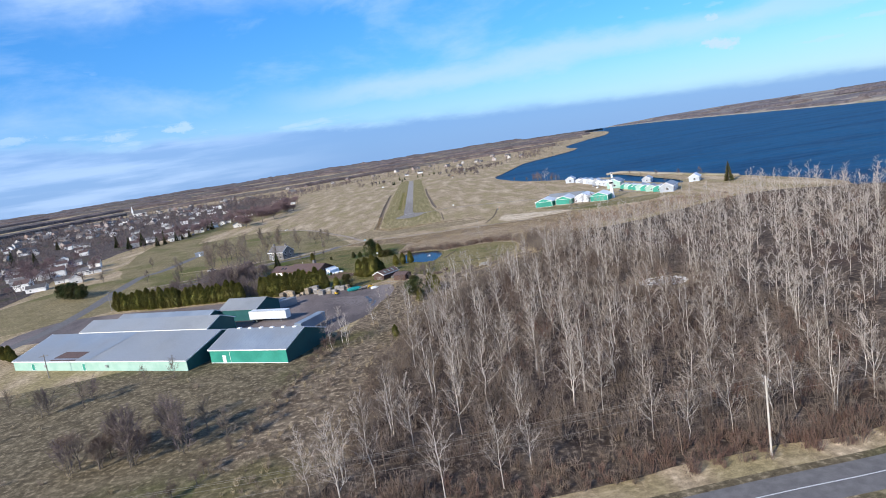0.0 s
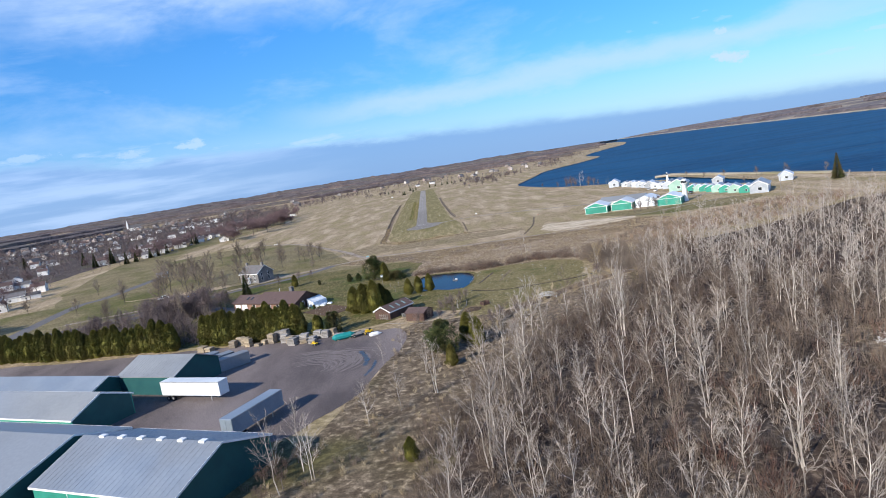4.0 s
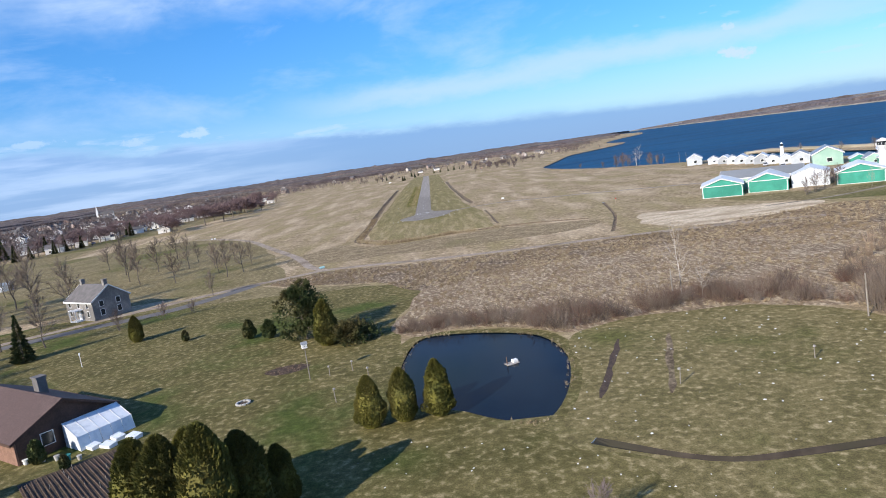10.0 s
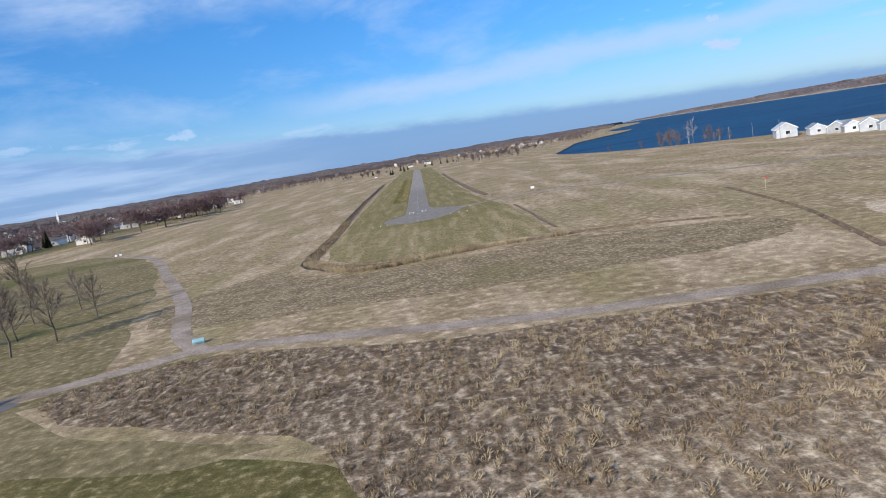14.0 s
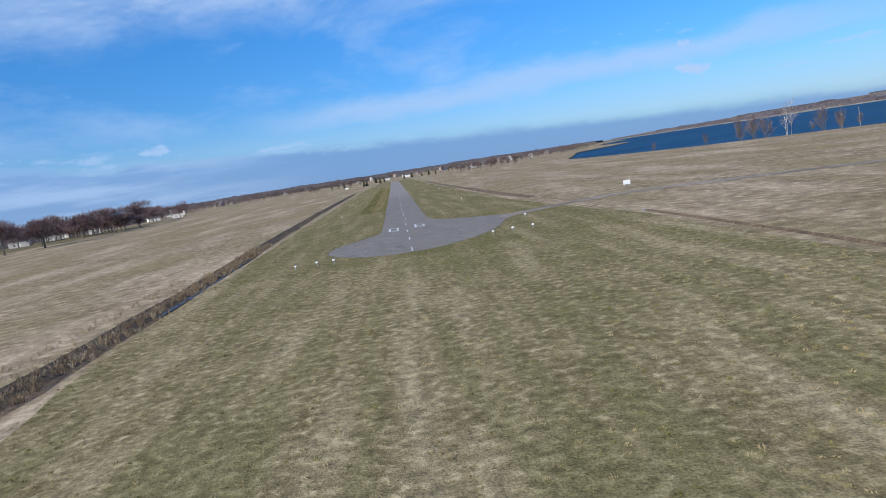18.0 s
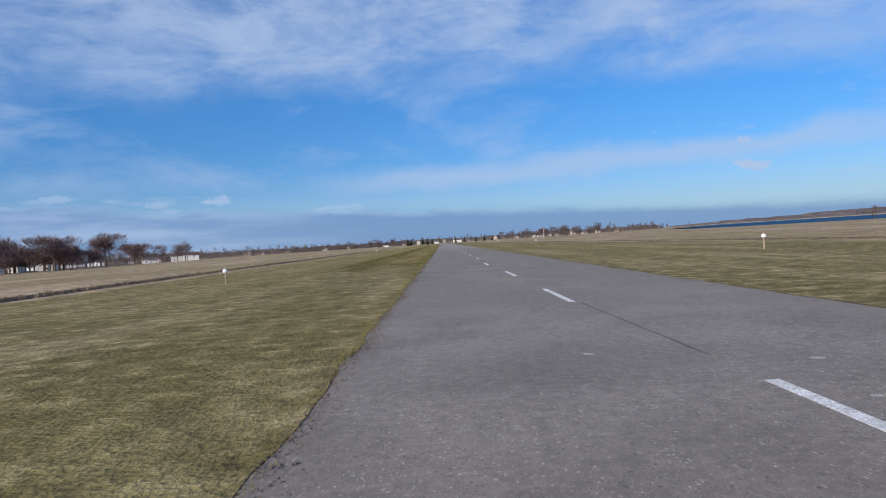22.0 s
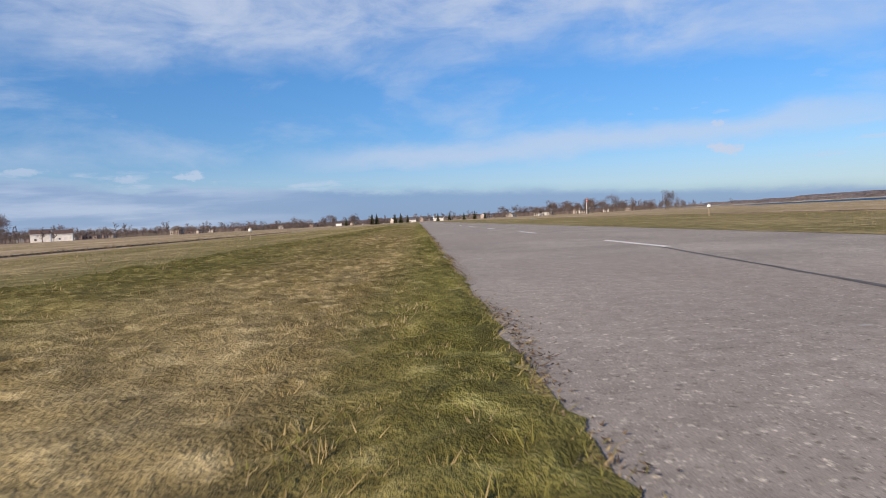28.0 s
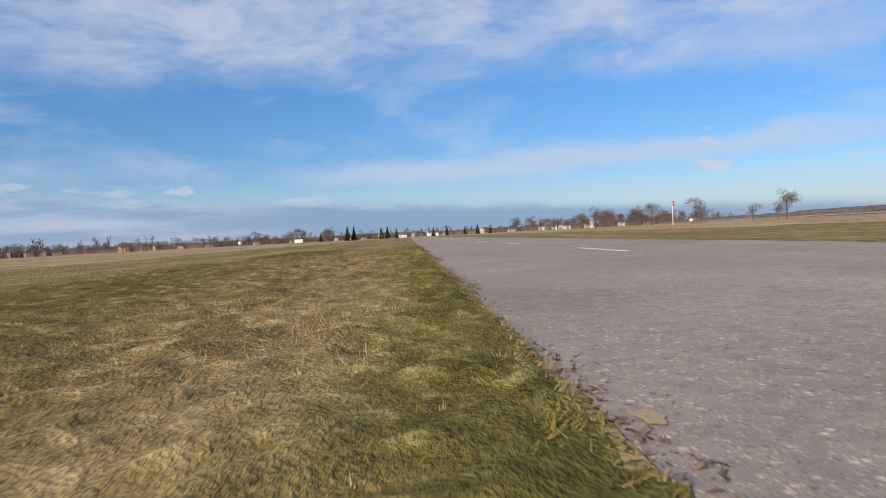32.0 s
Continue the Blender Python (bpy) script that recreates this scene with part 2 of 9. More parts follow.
M_FIELD = ground_material("dry_field_grass", (0.27, 0.198, 0.118), (0.41, 0.312, 0.196), (0.535, 0.42, 0.28), (0.285, 0.23, 0.112), green_amount=0.2, patch=0.1, clump=0.7, blade=5.0, lo=0.52, hi=1.36, streak=(0.09, 0.2, 80.0, 0.75), bump=0.9)
M_ROUGH = ground_material("tall_dry_grass", (0.125, 0.09, 0.06), (0.275, 0.205, 0.135), (0.48, 0.385, 0.272), (0.135, 0.096, 0.062), patch=0.22, clump=1.3, blade=4.5, green_amount=0.14, streak=(1.5, 0.3, 35.0, 0.7), lo=0.4, hi=1.48, bump=1.0)
M_MARSH = ground_material("pale_marsh_grass", (0.215, 0.157, 0.1), (0.36, 0.278, 0.182), (0.54, 0.44, 0.31), (0.215, 0.145, 0.094), patch=0.22, clump=1.5, blade=5.0, green_amount=0.14, streak=(1.5, 0.3, 55.0, 0.65), lo=0.42, hi=1.45, bump=1.0)
M_PASTURE = ground_material("worn_pasture", (0.105, 0.083, 0.05), (0.18, 0.144, 0.088), (0.29, 0.232, 0.15), (0.1, 0.1, 0.038), patch=0.22, clump=0.8, blade=5.0, green_amount=0.26, lo=0.45, hi=1.4)
M_TOWN = ground_material("town_gardens", (0.07, 0.054, 0.048), (0.11, 0.086, 0.074), (0.17, 0.14, 0.115), (0.085, 0.08, 0.042), big=0.03, patch=0.06, clump=0.4, green_amount=0.25, lo=0.5, hi=1.4)
M_FRONT = ground_material("mown_tan_grass", (0.225, 0.176, 0.084), (0.335, 0.266, 0.137), (0.455, 0.366, 0.212), (0.185, 0.166, 0.062), patch=0.35, clump=1.9, blade=10.0, green_amount=0.16, streak=(0.4, 0.1, 0.0, 0.6), lo=0.42, hi=1.42, bump=0.9)
M_MOWN = ground_material("mown_airfield_grass", (0.185, 0.151, 0.062), (0.275, 0.224, 0.105), (0.385, 0.313, 0.17), (0.168, 0.15, 0.051), patch=0.35, clump=1.9, blade=14.0, green_amount=0.16, streak=(0.4, 0.1, 0.0, 0.55), lo=0.45, hi=1.4, bump=0.9)
M_LAWN = ground_material("garden_lawn", (0.112, 0.098, 0.035), (0.168, 0.14, 0.056), (0.3, 0.243, 0.132), (0.072, 0.094, 0.022), big=0.05, patch=0.16, clump=1.1, blade=7.0, green_amount=0.3, lo=0.5, hi=1.35)
M_GREENFIELD = ground_material("worn_green_field", (0.16, 0.134, 0.056), (0.22, 0.178, 0.08), (0.34, 0.273, 0.15), (0.118, 0.117, 0.037), big=0.06, patch=0.2, clump=1.2, blade=7.0, green_amount=0.24, lo=0.5, hi=1.35)
M_BANK = ground_material("straw_and_weeds", (0.115, 0.084, 0.055), (0.21, 0.16, 0.105), (0.38, 0.3, 0.2), (0.12, 0.105, 0.042), patch=0.2, clump=0.7, blade=4.0, green_amount=0.2, lo=0.42, hi=1.42, bump=1.0)
M_TRODDEN = ground_material("trodden_field", (0.2, 0.15, 0.086), (0.32, 0.247, 0.148), (0.46, 0.37, 0.24), (0.2, 0.172, 0.074), patch=0.3, clump=1.6, blade=6.0, green_amount=0.24, lo=0.38, hi=1.42, bump=1.0)
M_PARK = ground_material("park_grass", (0.18, 0.145, 0.07), (0.25, 0.2, 0.105), (0.34, 0.275, 0.16), (0.13, 0.125, 0.042), patch=0.1, green_amount=0.34, lo=0.5, hi=1.35)
M_BRUSH = ground_material("leaf_litter", (0.06, 0.043, 0.032), (0.125, 0.094, 0.068), (0.23, 0.178, 0.125), (0.085, 0.056, 0.042), patch=0.14, clump=0.8, green_amount=0.3, lo=0.4, hi=1.4)
M_GRAVEL = material("yard_gravel", [(0.085, 0.069, 0.065), (0.165, 0.134, 0.125), (0.225, 0.187, 0.172)], 0.12, 9, 0.95, 0.6, fine=(7, 0.35), squash=0.35, turn=25, bump_scale=8)
M_TRACK = material("gravel_track", [(0.25, 0.205, 0.165), (0.36, 0.305, 0.255), (0.21, 0.17, 0.125)], 0.35, 6, 0.95, 0.5, fine=(6, 0.35), bump_scale=8)
M_LANE = material("grey_gravel_lane", [(0.29, 0.235, 0.185), (0.41, 0.34, 0.275), (0.24, 0.19, 0.14)], 0.5, 6, 0.95, 0.4, fine=(5, 0.35), bump_scale=8, spec=0.1)
M_ASPHALT = material("worn_asphalt", [(0.25, 0.224, 0.196), (0.33, 0.298, 0.263), (0.29, 0.255, 0.222)], 0.5, 8, 0.92, 0.0, fine=(160, 0.3), spec=0.2)


def aggregate(m):
    """Pale and dark chips, and broad wear, in the asphalt's surface."""
    N = Nodes(m.node_tree)
    p = [q for q in m.node_tree.nodes if q.type == "BSDF_PRINCIPLED"][0]
    old = p.inputs["Base Color"].links[0].from_socket
    at = N.add("ShaderNodeNewGeometry").outputs["Position"]
    for scale, lo, hi, cut in ((34.0, 0.5, 1.9, 0.26), (85.0, 0.4, 1.95, 0.45)):
        v = N.add("ShaderNodeTexVoronoi", feature="F1")
        v.inputs["Scale"].default_value = scale
        N.link(at, v.inputs["Vector"])
        c = N.add("ShaderNodeSeparateColor")
        N.link(v.outputs["Color"], c.inputs[0])
        tone = N.ramp(c.outputs[1], 0.0, 1.0, lo, hi, False)
        chip = N.math("MULTIPLY", N.ramp(c.outputs[0], 1.0 - cut, 1.0 - cut + 0.02), N.ramp(v.outputs["Distance"], 0.5, 0.3))
        old = N.mix(chip, old, N.mix(1.0, old, N.vec(tone, tone, N.math("MULTIPLY", tone, 0.96)), "MULTIPLY"))
    broad = N.math("MULTIPLY", N.ramp(N.noise(N.stretch(at, 1.0, 0.3), 0.4, 7.0, 0.65), 0.3, 0.7, 0.93, 1.06), N.ramp(N.noise(at, 7.0, 5.0, 0.7), 0.3, 0.7, 0.86, 1.13))
    # the pad and the first stretch are darker; the tone rises between y 118 and 182
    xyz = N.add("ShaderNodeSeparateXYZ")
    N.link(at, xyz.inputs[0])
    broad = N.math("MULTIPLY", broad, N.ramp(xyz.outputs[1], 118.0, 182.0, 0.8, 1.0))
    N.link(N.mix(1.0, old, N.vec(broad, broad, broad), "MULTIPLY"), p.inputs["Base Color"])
    b = N.add("ShaderNodeBump")
    b.inputs["Strength"].default_value, b.inputs["Distance"].default_value = 0.25, 0.006
    N.link(N.noise(at, 130.0, 3.0, 0.6), b.inputs["Height"])
    N.link(b.outputs[0], p.inputs["Normal"])


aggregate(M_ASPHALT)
M_ROAD = material("road_asphalt", [(0.135, 0.127, 0.122), (0.18, 0.17, 0.163)], 0.6, 6, 0.9, 0.3, fine=(25, 0.2), bump_scale=40, spec=0.1)
M_PAINT = material("worn_white_paint", [(0.5, 0.5, 0.485), (0.76, 0.76, 0.74), (0.6, 0.6, 0.58)], 7.0, 8, 0.8, 0.3, fine=(55, 0.42))
M_CRACK = material("tar_in_cracks", [(0.0788, 0.0737, 0.0716), (0.126, 0.118, 0.114), (0.168, 0.158, 0.153)], 1.2, 4, 0.85, fine=(20, 0.3))
M_STONES = material("pale_pebbles", [(0.35, 0.34, 0.32), (0.5, 0.48, 0.45)], 6.0, 3, 0.85, vary=0.2)
M_WATER = material("lake_water", [(0.005, 0.054, 0.128), (0.008, 0.076, 0.165), (0.004, 0.042, 0.105)], 0.02, 6, 0.6, 0.8, spec=0.08, bump_scale=0.5, squash=3.0, fine=(0.1, 0.3))
M_POND = material("pond_water", [(0.003, 0.008, 0.018), (0.005, 0.013, 0.026), (0.003, 0.011, 0.012)], 0.12, 4, 0.06, 0.12, spec=0.045, bump_scale=1.2)
M_WET = material("wet_dark_mud", [(0.02, 0.022, 0.028), (0.045, 0.042, 0.04), (0.03, 0.03, 0.036)], 0.5, 4, 0.3, 0.3, spec=0.4)
M_MUD = material("wet_ditch_mud", [(0.09, 0.063, 0.042), (0.2, 0.145, 0.095), (0.14, 0.1, 0.065)], 0.5, 6, 0.95, 0.6, fine=(3, 0.45), bump_scale=6)
M_DRAIN = material("black_drain_mud", [(0.035, 0.028, 0.023), (0.07, 0.056, 0.044), (0.05, 0.045, 0.03)], 0.6, 5, 0.8, 0.4, spec=0.15)
M_SHORE = material("pale_shore_sand", [(0.3, 0.26, 0.2), (0.4, 0.35, 0.27), (0.22, 0.2, 0.12)], 0.05, 4, 0.95)
M_BARK = material("pale_poplar_bark", [(0.4, 0.355, 0.305), (0.6, 0.55, 0.48), (0.26, 0.225, 0.19)], 1.2, 5, 0.9, vary=0.2)
M_TWIG = material("grey_bare_twigs", [(0.135, 0.105, 0.083), (0.26, 0.21, 0.168), (0.18, 0.136, 0.108)], 0.12, 4, 0.95, vary=0.2)
M_PALETWIG = material("pale_poplar_twigs", [(0.28, 0.238, 0.203), (0.43, 0.375, 0.325), (0.31, 0.262, 0.222)], 0.2, 3, 0.95, vary=0.25)
M_UNDER = material("grey_brown_undergrowth", [(0.08, 0.06, 0.047), (0.21, 0.165, 0.13), (0.115, 0.079, 0.062)], 0.09, 6, 0.95)
M_DARKBARK = material("dark_bark", [(0.09, 0.075, 0.06), (0.15, 0.125, 0.105)], 1.5, 5, 0.95, vary=0.15)
M_DARKTWIG = material("dark_bare_twigs", [(0.12, 0.09, 0.088), (0.185, 0.145, 0.14)], 0.3, 3, 0.95, vary=0.2)
M_TOWNTWIG = material("purple_brown_twigs", [(0.105, 0.08, 0.076), (0.2, 0.155, 0.144)], 0.06, 4, 0.95)
M_TANBRUSH = material("tan_brush", [(0.24, 0.172, 0.12), (0.35, 0.265, 0.195), (0.2, 0.125, 0.09)], 0.08, 4, 0.95)
M_VILLAGE = material("dark_village_twigs", [(0.13, 0.087, 0.089), (0.22, 0.152, 0.15)], 0.06, 4, 0.95)
M_BRUSHTWIG = material("brown_brush_twigs", [(0.1, 0.07, 0.052), (0.19, 0.14, 0.105), (0.15, 0.085, 0.065)], 0.08, 4, 0.95)
M_REDTWIG = material("red_osier_twigs", [(0.12, 0.068, 0.052), (0.19, 0.12, 0.09)], 0.2, 3, 0.9)
M_THUJA = material("cedar_leaves", [(0.078, 0.082, 0.016), (0.155, 0.143, 0.028), (0.118, 0.103, 0.025)], 0.7, 4, 0.85, vary=0.2, fine=(6, 0.3))
M_PINE = material("pine_needles", [(0.034, 0.054, 0.018), (0.085, 0.1, 0.034), (0.085, 0.072, 0.028)], 0.7, 4, 0.85, vary=0.15, fine=(6, 0.35))
M_STRAW = material("dry_grass_stalks", [(0.34, 0.27, 0.165), (0.46, 0.38, 0.25), (0.25, 0.19, 0.115)], 0.3, 4, 0.95)
M_BLADEGREEN = material("green_blades", [(0.11, 0.125, 0.026), (0.18, 0.175, 0.045)], 0.8, 4, 0.9)

# more materials: buildings
M_GREENWALL = material("green_metal_siding", [(0.028, 0.225, 0.165), (0.042, 0.29, 0.215)], 0.3, 4, 0.55, fine=(3, 0.08), vary=0.1)
M_PALEGREEN = material("pale_green_siding", [(0.28, 0.45, 0.37), (0.36, 0.52, 0.44)], 0.3, 4, 0.6, vary=0.1)
M_DARKGREEN = material("dark_green_siding", [(0.012, 0.07, 0.075), (0.018, 0.09, 0.09)], 0.4, 4, 0.6)
M_WHITEROOF = material("white_metal_roof", [(0.56, 0.6, 0.62), (0.66, 0.69, 0.7)], 0.4, 4, 0.45, vary=0.1)
M_GREYROOF = material("grey_steel_roof", [(0.246, 0.258, 0.261), (0.303, 0.314, 0.315), (0.279, 0.301, 0.324)], 0.12, 4, 0.5, fine=(2.0, 0.06), vary=0.05, metal=0.2)
M_BLUEROOF = material("blue_grey_steel_roof", [(0.212, 0.255, 0.306), (0.272, 0.315, 0.365), (0.246, 0.264, 0.281)], 0.15, 4, 0.45, fine=(2.0, 0.06), vary=0.06, metal=0.2)
M_TRIM = material("white_trim", [(0.75, 0.75, 0.74), (0.82, 0.82, 0.81)], 1.0, 3, 0.6)
M_BROWNROOF = material("brown_shingles", [(0.088, 0.059, 0.054), (0.122, 0.084, 0.077), (0.104, 0.07, 0.064)], 0.8, 5, 0.9, fine=(6, 0.2), vary=0.05)
M_BROWNWALL = material("dark_brown_boards", [(0.075, 0.045, 0.036), (0.11, 0.066, 0.052)], 1.0, 5, 0.85, fine=(5, 0.15), vary=0.1)
M_BRICK = material("red_brown_brick", [(0.2, 0.115, 0.085), (0.27, 0.16, 0.12)], 2.0, 5, 0.9, fine=(9, 0.2))
M_STONEWALL = material("grey_field_stone", [(0.19, 0.18, 0.175), (0.29, 0.27, 0.25), (0.155, 0.148, 0.145)], 1.3, 5, 0.95, 0.4, fine=(5, 0.25))
M_GLASS = material("window_glass", [(0.02, 0.025, 0.03), (0.03, 0.035, 0.04)], 0.5, 2, 0.08, spec=0.6)
M_FROST = material("greenhouse_plastic", [(0.62, 0.68, 0.74), (0.74, 0.78, 0.82)], 0.8, 3, 0.3, spec=0.5)
M_GREYWOOD = material("weathered_wood", [(0.24, 0.22, 0.2), (0.36, 0.34, 0.31)], 1.2, 4, 0.9, vary=0.15)
M_POLE = material("pale_utility_pole", [(0.42, 0.38, 0.33), (0.55, 0.5, 0.44)], 1.0, 4, 0.9)
M_STEEL = material("galvanised_steel", [(0.35, 0.36, 0.37), (0.45, 0.46, 0.47)], 1.0, 3, 0.5, metal=0.6)
M_BLACK = material("black_rubber", [(0.015, 0.015, 0.016), (0.03, 0.03, 0.031)], 2.0, 3, 0.85)
M_TARP = material("teal_tarpaulin", [(0.03, 0.2, 0.2), (0.05, 0.27, 0.26)], 1.0, 4, 0.6, 0.3)
M_SOIL = material("turned_garden_soil", [(0.05, 0.035, 0.026), (0.1, 0.07, 0.05), (0.075, 0.05, 0.038)], 1.5, 6, 0.95, 0.8, fine=(7, 0.4))
M_SIDING = material("pale_house_siding", [(0.62, 0.6, 0.57), (0.76, 0.74, 0.71)], 0.5, 3, 0.75, vary=0.35)
M_FARWALL = material("mixed_far_walls", [(0.2, 0.17, 0.15), (0.62, 0.6, 0.57), (0.3, 0.2, 0.17)], 0.06, 2, 0.8)
M_SHINGLE = material("dark_shingles", [(0.1, 0.095, 0.095), (0.15, 0.14, 0.14)], 0.8, 4, 0.9, vary=0.3)
M_FARTREE = material("far_bare_woods", [(0.07, 0.053, 0.052), (0.15, 0.116, 0.105), (0.115, 0.1, 0.088)], 0.02, 6, 1.0, fine=(0.2, 0.55))
M_FARHILL = material("far_shore_woods", [(0.1, 0.083, 0.086), (0.15, 0.123, 0.12), (0.125, 0.105, 0.102)], 0.006, 5, 1.0, fine=(0.06, 0.4))
M_FARLAND = material("far_fields_and_woods", [(0.11, 0.091, 0.09), (0.165, 0.138, 0.128), (0.31, 0.255, 0.185)], 0.012, 6, 1.0, fine=(0.05, 0.45))
M_CONCRETE = material("pale_concrete", [(0.36, 0.35, 0.33), (0.46, 0.45, 0.42)], 0.4, 4, 0.9)

RNG = random.Random(7)


# ---------------------------------------------------------------- mesh helpers
def data(name, verts, faces, mats, index=None):
    me = bpy.data.meshes.new(name)
    me.from_pydata([tuple(v) for v in verts], [], faces)
    for m in mats if isinstance(mats, (list, tuple)) else [mats]:
        me.materials.append(m)
    if index is not None:
        me.polygons.foreach_set("material_index", index)
    me.update()
    return me


def thing(name, label, category, x=0.0, y=0.0, z=0.0, rz=0.0, group="", kind=""):
    ob = new(name)
    ob.empty_display_size = 0.3
    ob.matrix_basis = pose(x, y, z, 0, 0, rz)
    return tagged(ob, label, category, group, kind)


def part(name, me, mat=None, parent=None, label="", m=None, kind=""):
    """One mesh object under a thing or a part. me: a mesh, a bmesh, or (verts, faces)."""
    if isinstance(me, bmesh.types.BMesh):
        bm, me = me, bpy.data.meshes.new(name)
        bm.to_mesh(me)
        bm.free()
        me.materials.append(mat)
    elif isinstance(me, tuple):
        me = data(name, me[0], me[1], mat)
    ob = new(name, me)
    ob.parent = parent
    if m is not None:
        ob.matrix_basis = m
    if label or kind:
        tagged(ob, label, kind=kind)
    return ob


def box(x0, y0, z0, x1, y1, z1):
    v = [(x, y, z) for z in (z0, z1) for x, y in ((x0, y0), (x1, y0), (x1, y1), (x0, y1))]
    return v, [(3, 2, 1, 0), (4, 5, 6, 7), (0, 1, 5, 4), (1, 2, 6, 5), (2, 3, 7, 6), (3, 0, 4, 7)]


def bevelled(x0, y0, z0, x1, y1, z1, r=0.03):
    bm = bmesh.new()
    v, f = box(x0, y0, z0, x1, y1, z1)
    vs = [bm.verts.new(p) for p in v]
    for q in f:
        bm.faces.new([vs[i] for i in q])
    bmesh.ops.bevel(bm, geom=bm.edges[:], offset=r, segments=1, affect="EDGES")
    return bm


def join(*pieces):
    v, f = [], []
    for a, b in pieces:
        n = len(v)
        v += list(a)
        f += [tuple(i + n for i in q) for q in b]
    return v, f


def tube(points, radii, sides=5, cap=True):
    """A tapered tube along points."""
    v, f = [], []
    pts = [Vector(p) for p in points]
    for i, p in enumerate(pts):
        d = (pts[min(i + 1, len(pts) - 1)] - pts[max(i - 1, 0)]).normalized()
        s = d.orthogonal().normalized()
        t = d.cross(s)
        v += [p + radii[i] * (math.cos(a) * s + math.sin(a) * t) for a in (2 * math.pi * k / sides for k in range(sides))]
        if i:
            b = (i - 1) * sides
            f += [(b + k, b + (k + 1) % sides, b + sides + (k + 1) % sides, b + sides + k) for k in range(sides)]
    if cap:
        f.append(tuple(range(len(v) - sides, len(v))))
        f.append(tuple(reversed(range(sides))))
    return [tuple(p) for p in v], f


def cyl(x, y, z0, z1, r, sides=10, r2=None):
    return tube([(x, y, z0), (x, y, z1)], [r, r if r2 is None else r2], sides)


def strip(points, half, z=0.0):
    """A flat band along points; half: the half width, one number or one for each point."""
    pts = [Vector((p[0], p[1], 0)) for p in points]
    v, f = [], []
    for i, p in enumerate(pts):
        d = (pts[min(i + 1, len(pts) - 1)] - pts[max(i - 1, 0)]).normalized()
        s = Vector((d.y, -d.x, 0))
        h = half[i] if isinstance(half, (list, tuple)) else half
        v += [(p.x - s.x * h, p.y - s.y * h, z), (p.x + s.x * h, p.y + s.y * h, z)]
        if i:
            f.append((2 * i - 2, 2 * i - 1, 2 * i + 1, 2 * i))
    return v, f


def smooth_line(points, steps=6):
    """Catmull-Rom through points."""
    out = []
    p = [Vector((*q[:2], 0)) for q in points]
    for i in range(len(p) - 1):
        a, b, c, d = p[max(i - 1, 0)], p[i], p[i + 1], p[min(i + 2, len(p) - 1)]
        for k in range(steps):
            t = k / steps
            out.append(0.5 * (2 * b + (c - a) * t + (2 * a - 5 * b + 4 * c - d) * t * t + (3 * b - a - 3 * c + d) * t ** 3))
    out.append(p[-1])
    return [(q.x, q.y) for q in out]


def closed_line(points, steps=5):
    n = len(points)
    p = [Vector((*q[:2], 0)) for q in points]
    out = []
    for i in range(n):
        a, b, c, d = p[i - 1], p[i], p[(i + 1) % n], p[(i + 2) % n]
        for k in range(steps):
            t = k / steps
            out.append(0.5 * (2 * b + (c - a) * t + (2 * a - 5 * b + 4 * c - d) * t * t + (3 * b - a - 3 * c + d) * t ** 3))
    return [(q.x, q.y) for q in out]


def rough_edge(loop, amount, step):
    """Subdivides a closed loop and shakes it, for a natural edge."""
    out = []
    for i, a in enumerate(loop):
        b = loop[(i + 1) % len(loop)]
        n = max(1, int(math.dist(a, b) / step))
        for k in range(n):
            x, y = a[0] + (b[0] - a[0]) * k / n, a[1] + (b[1] - a[1]) * k / n
            j = noise.noise_vector((x * 0.35 / step, y * 0.35 / step, 3.1))
            out.append((x + j.x * amount, y + j.y * amount))
    return out


def sheet(name, outer, holes, z, mat, label, kind="structure", category=""):
    """A flat sheet with holes."""
    bm = bmesh.new()
    edges = []
    for loop in [outer, *holes]:
        vs = [bm.verts.new((x, y, z)) for x, y in loop]
        edges += [bm.edges.new((vs[i], vs[(i + 1) % len(vs)])) for i in range(len(vs))]
    bmesh.ops.triangle_fill(bm, edges=edges, use_beauty=True, use_dissolve=False, normal=(0, 0, 1))
    for f in bm.faces:
        if f.normal.z < 0:
            f.normal_flip()
    me = bpy.data.meshes.new(name)
    bm.to_mesh(me)
    bm.free()
    me.materials.append(mat)
    return tagged(new(name, me), label, category or name.split("_")[0], kind=kind)


def inside(x, y, loop):
    hit = False
    for i, (x1, y1) in enumerate(loop):
        x2, y2 = loop[i - 1]
        if (y1 > y) != (y2 > y) and x < (x2 - x1) * (y - y1) / (y2 - y1) + x1:
            hit = not hit
    return hit


# ---------------------------------------------------------------- ground, water, runway
RW = 3.79                                   # half the runway's width
RUN_END = 620.0
SHORE = smooth_line([(1240, 4700), (1000, 2900), (760, 2000), (560, 1560), (424, 1240), (384, 1060), (372, 930), (322, 810), (256, 700), (196, 600), (158, 480), (130, 392), (112, 332),
                     (112, 270), (124, 190), (140, 148), (158, 112), (176, 84), (188, 62)], 5)
SPIT = smooth_line([(188, 62), (180, 40), (182, 0), (188, -40), (196, -62), (202, -40), (200, 20), (198, 78), (192, 104), (206, 102), (214, 40), (222, -20), (232, -70), (238, -120), (240, -170), (232, -200), (250, -230), (300, -262), (420, -330), (700, -500), (1400, -900), (4700, -2600)], 4)
LAKE = SHORE + SPIT[1:] + [(4700, 4700)]
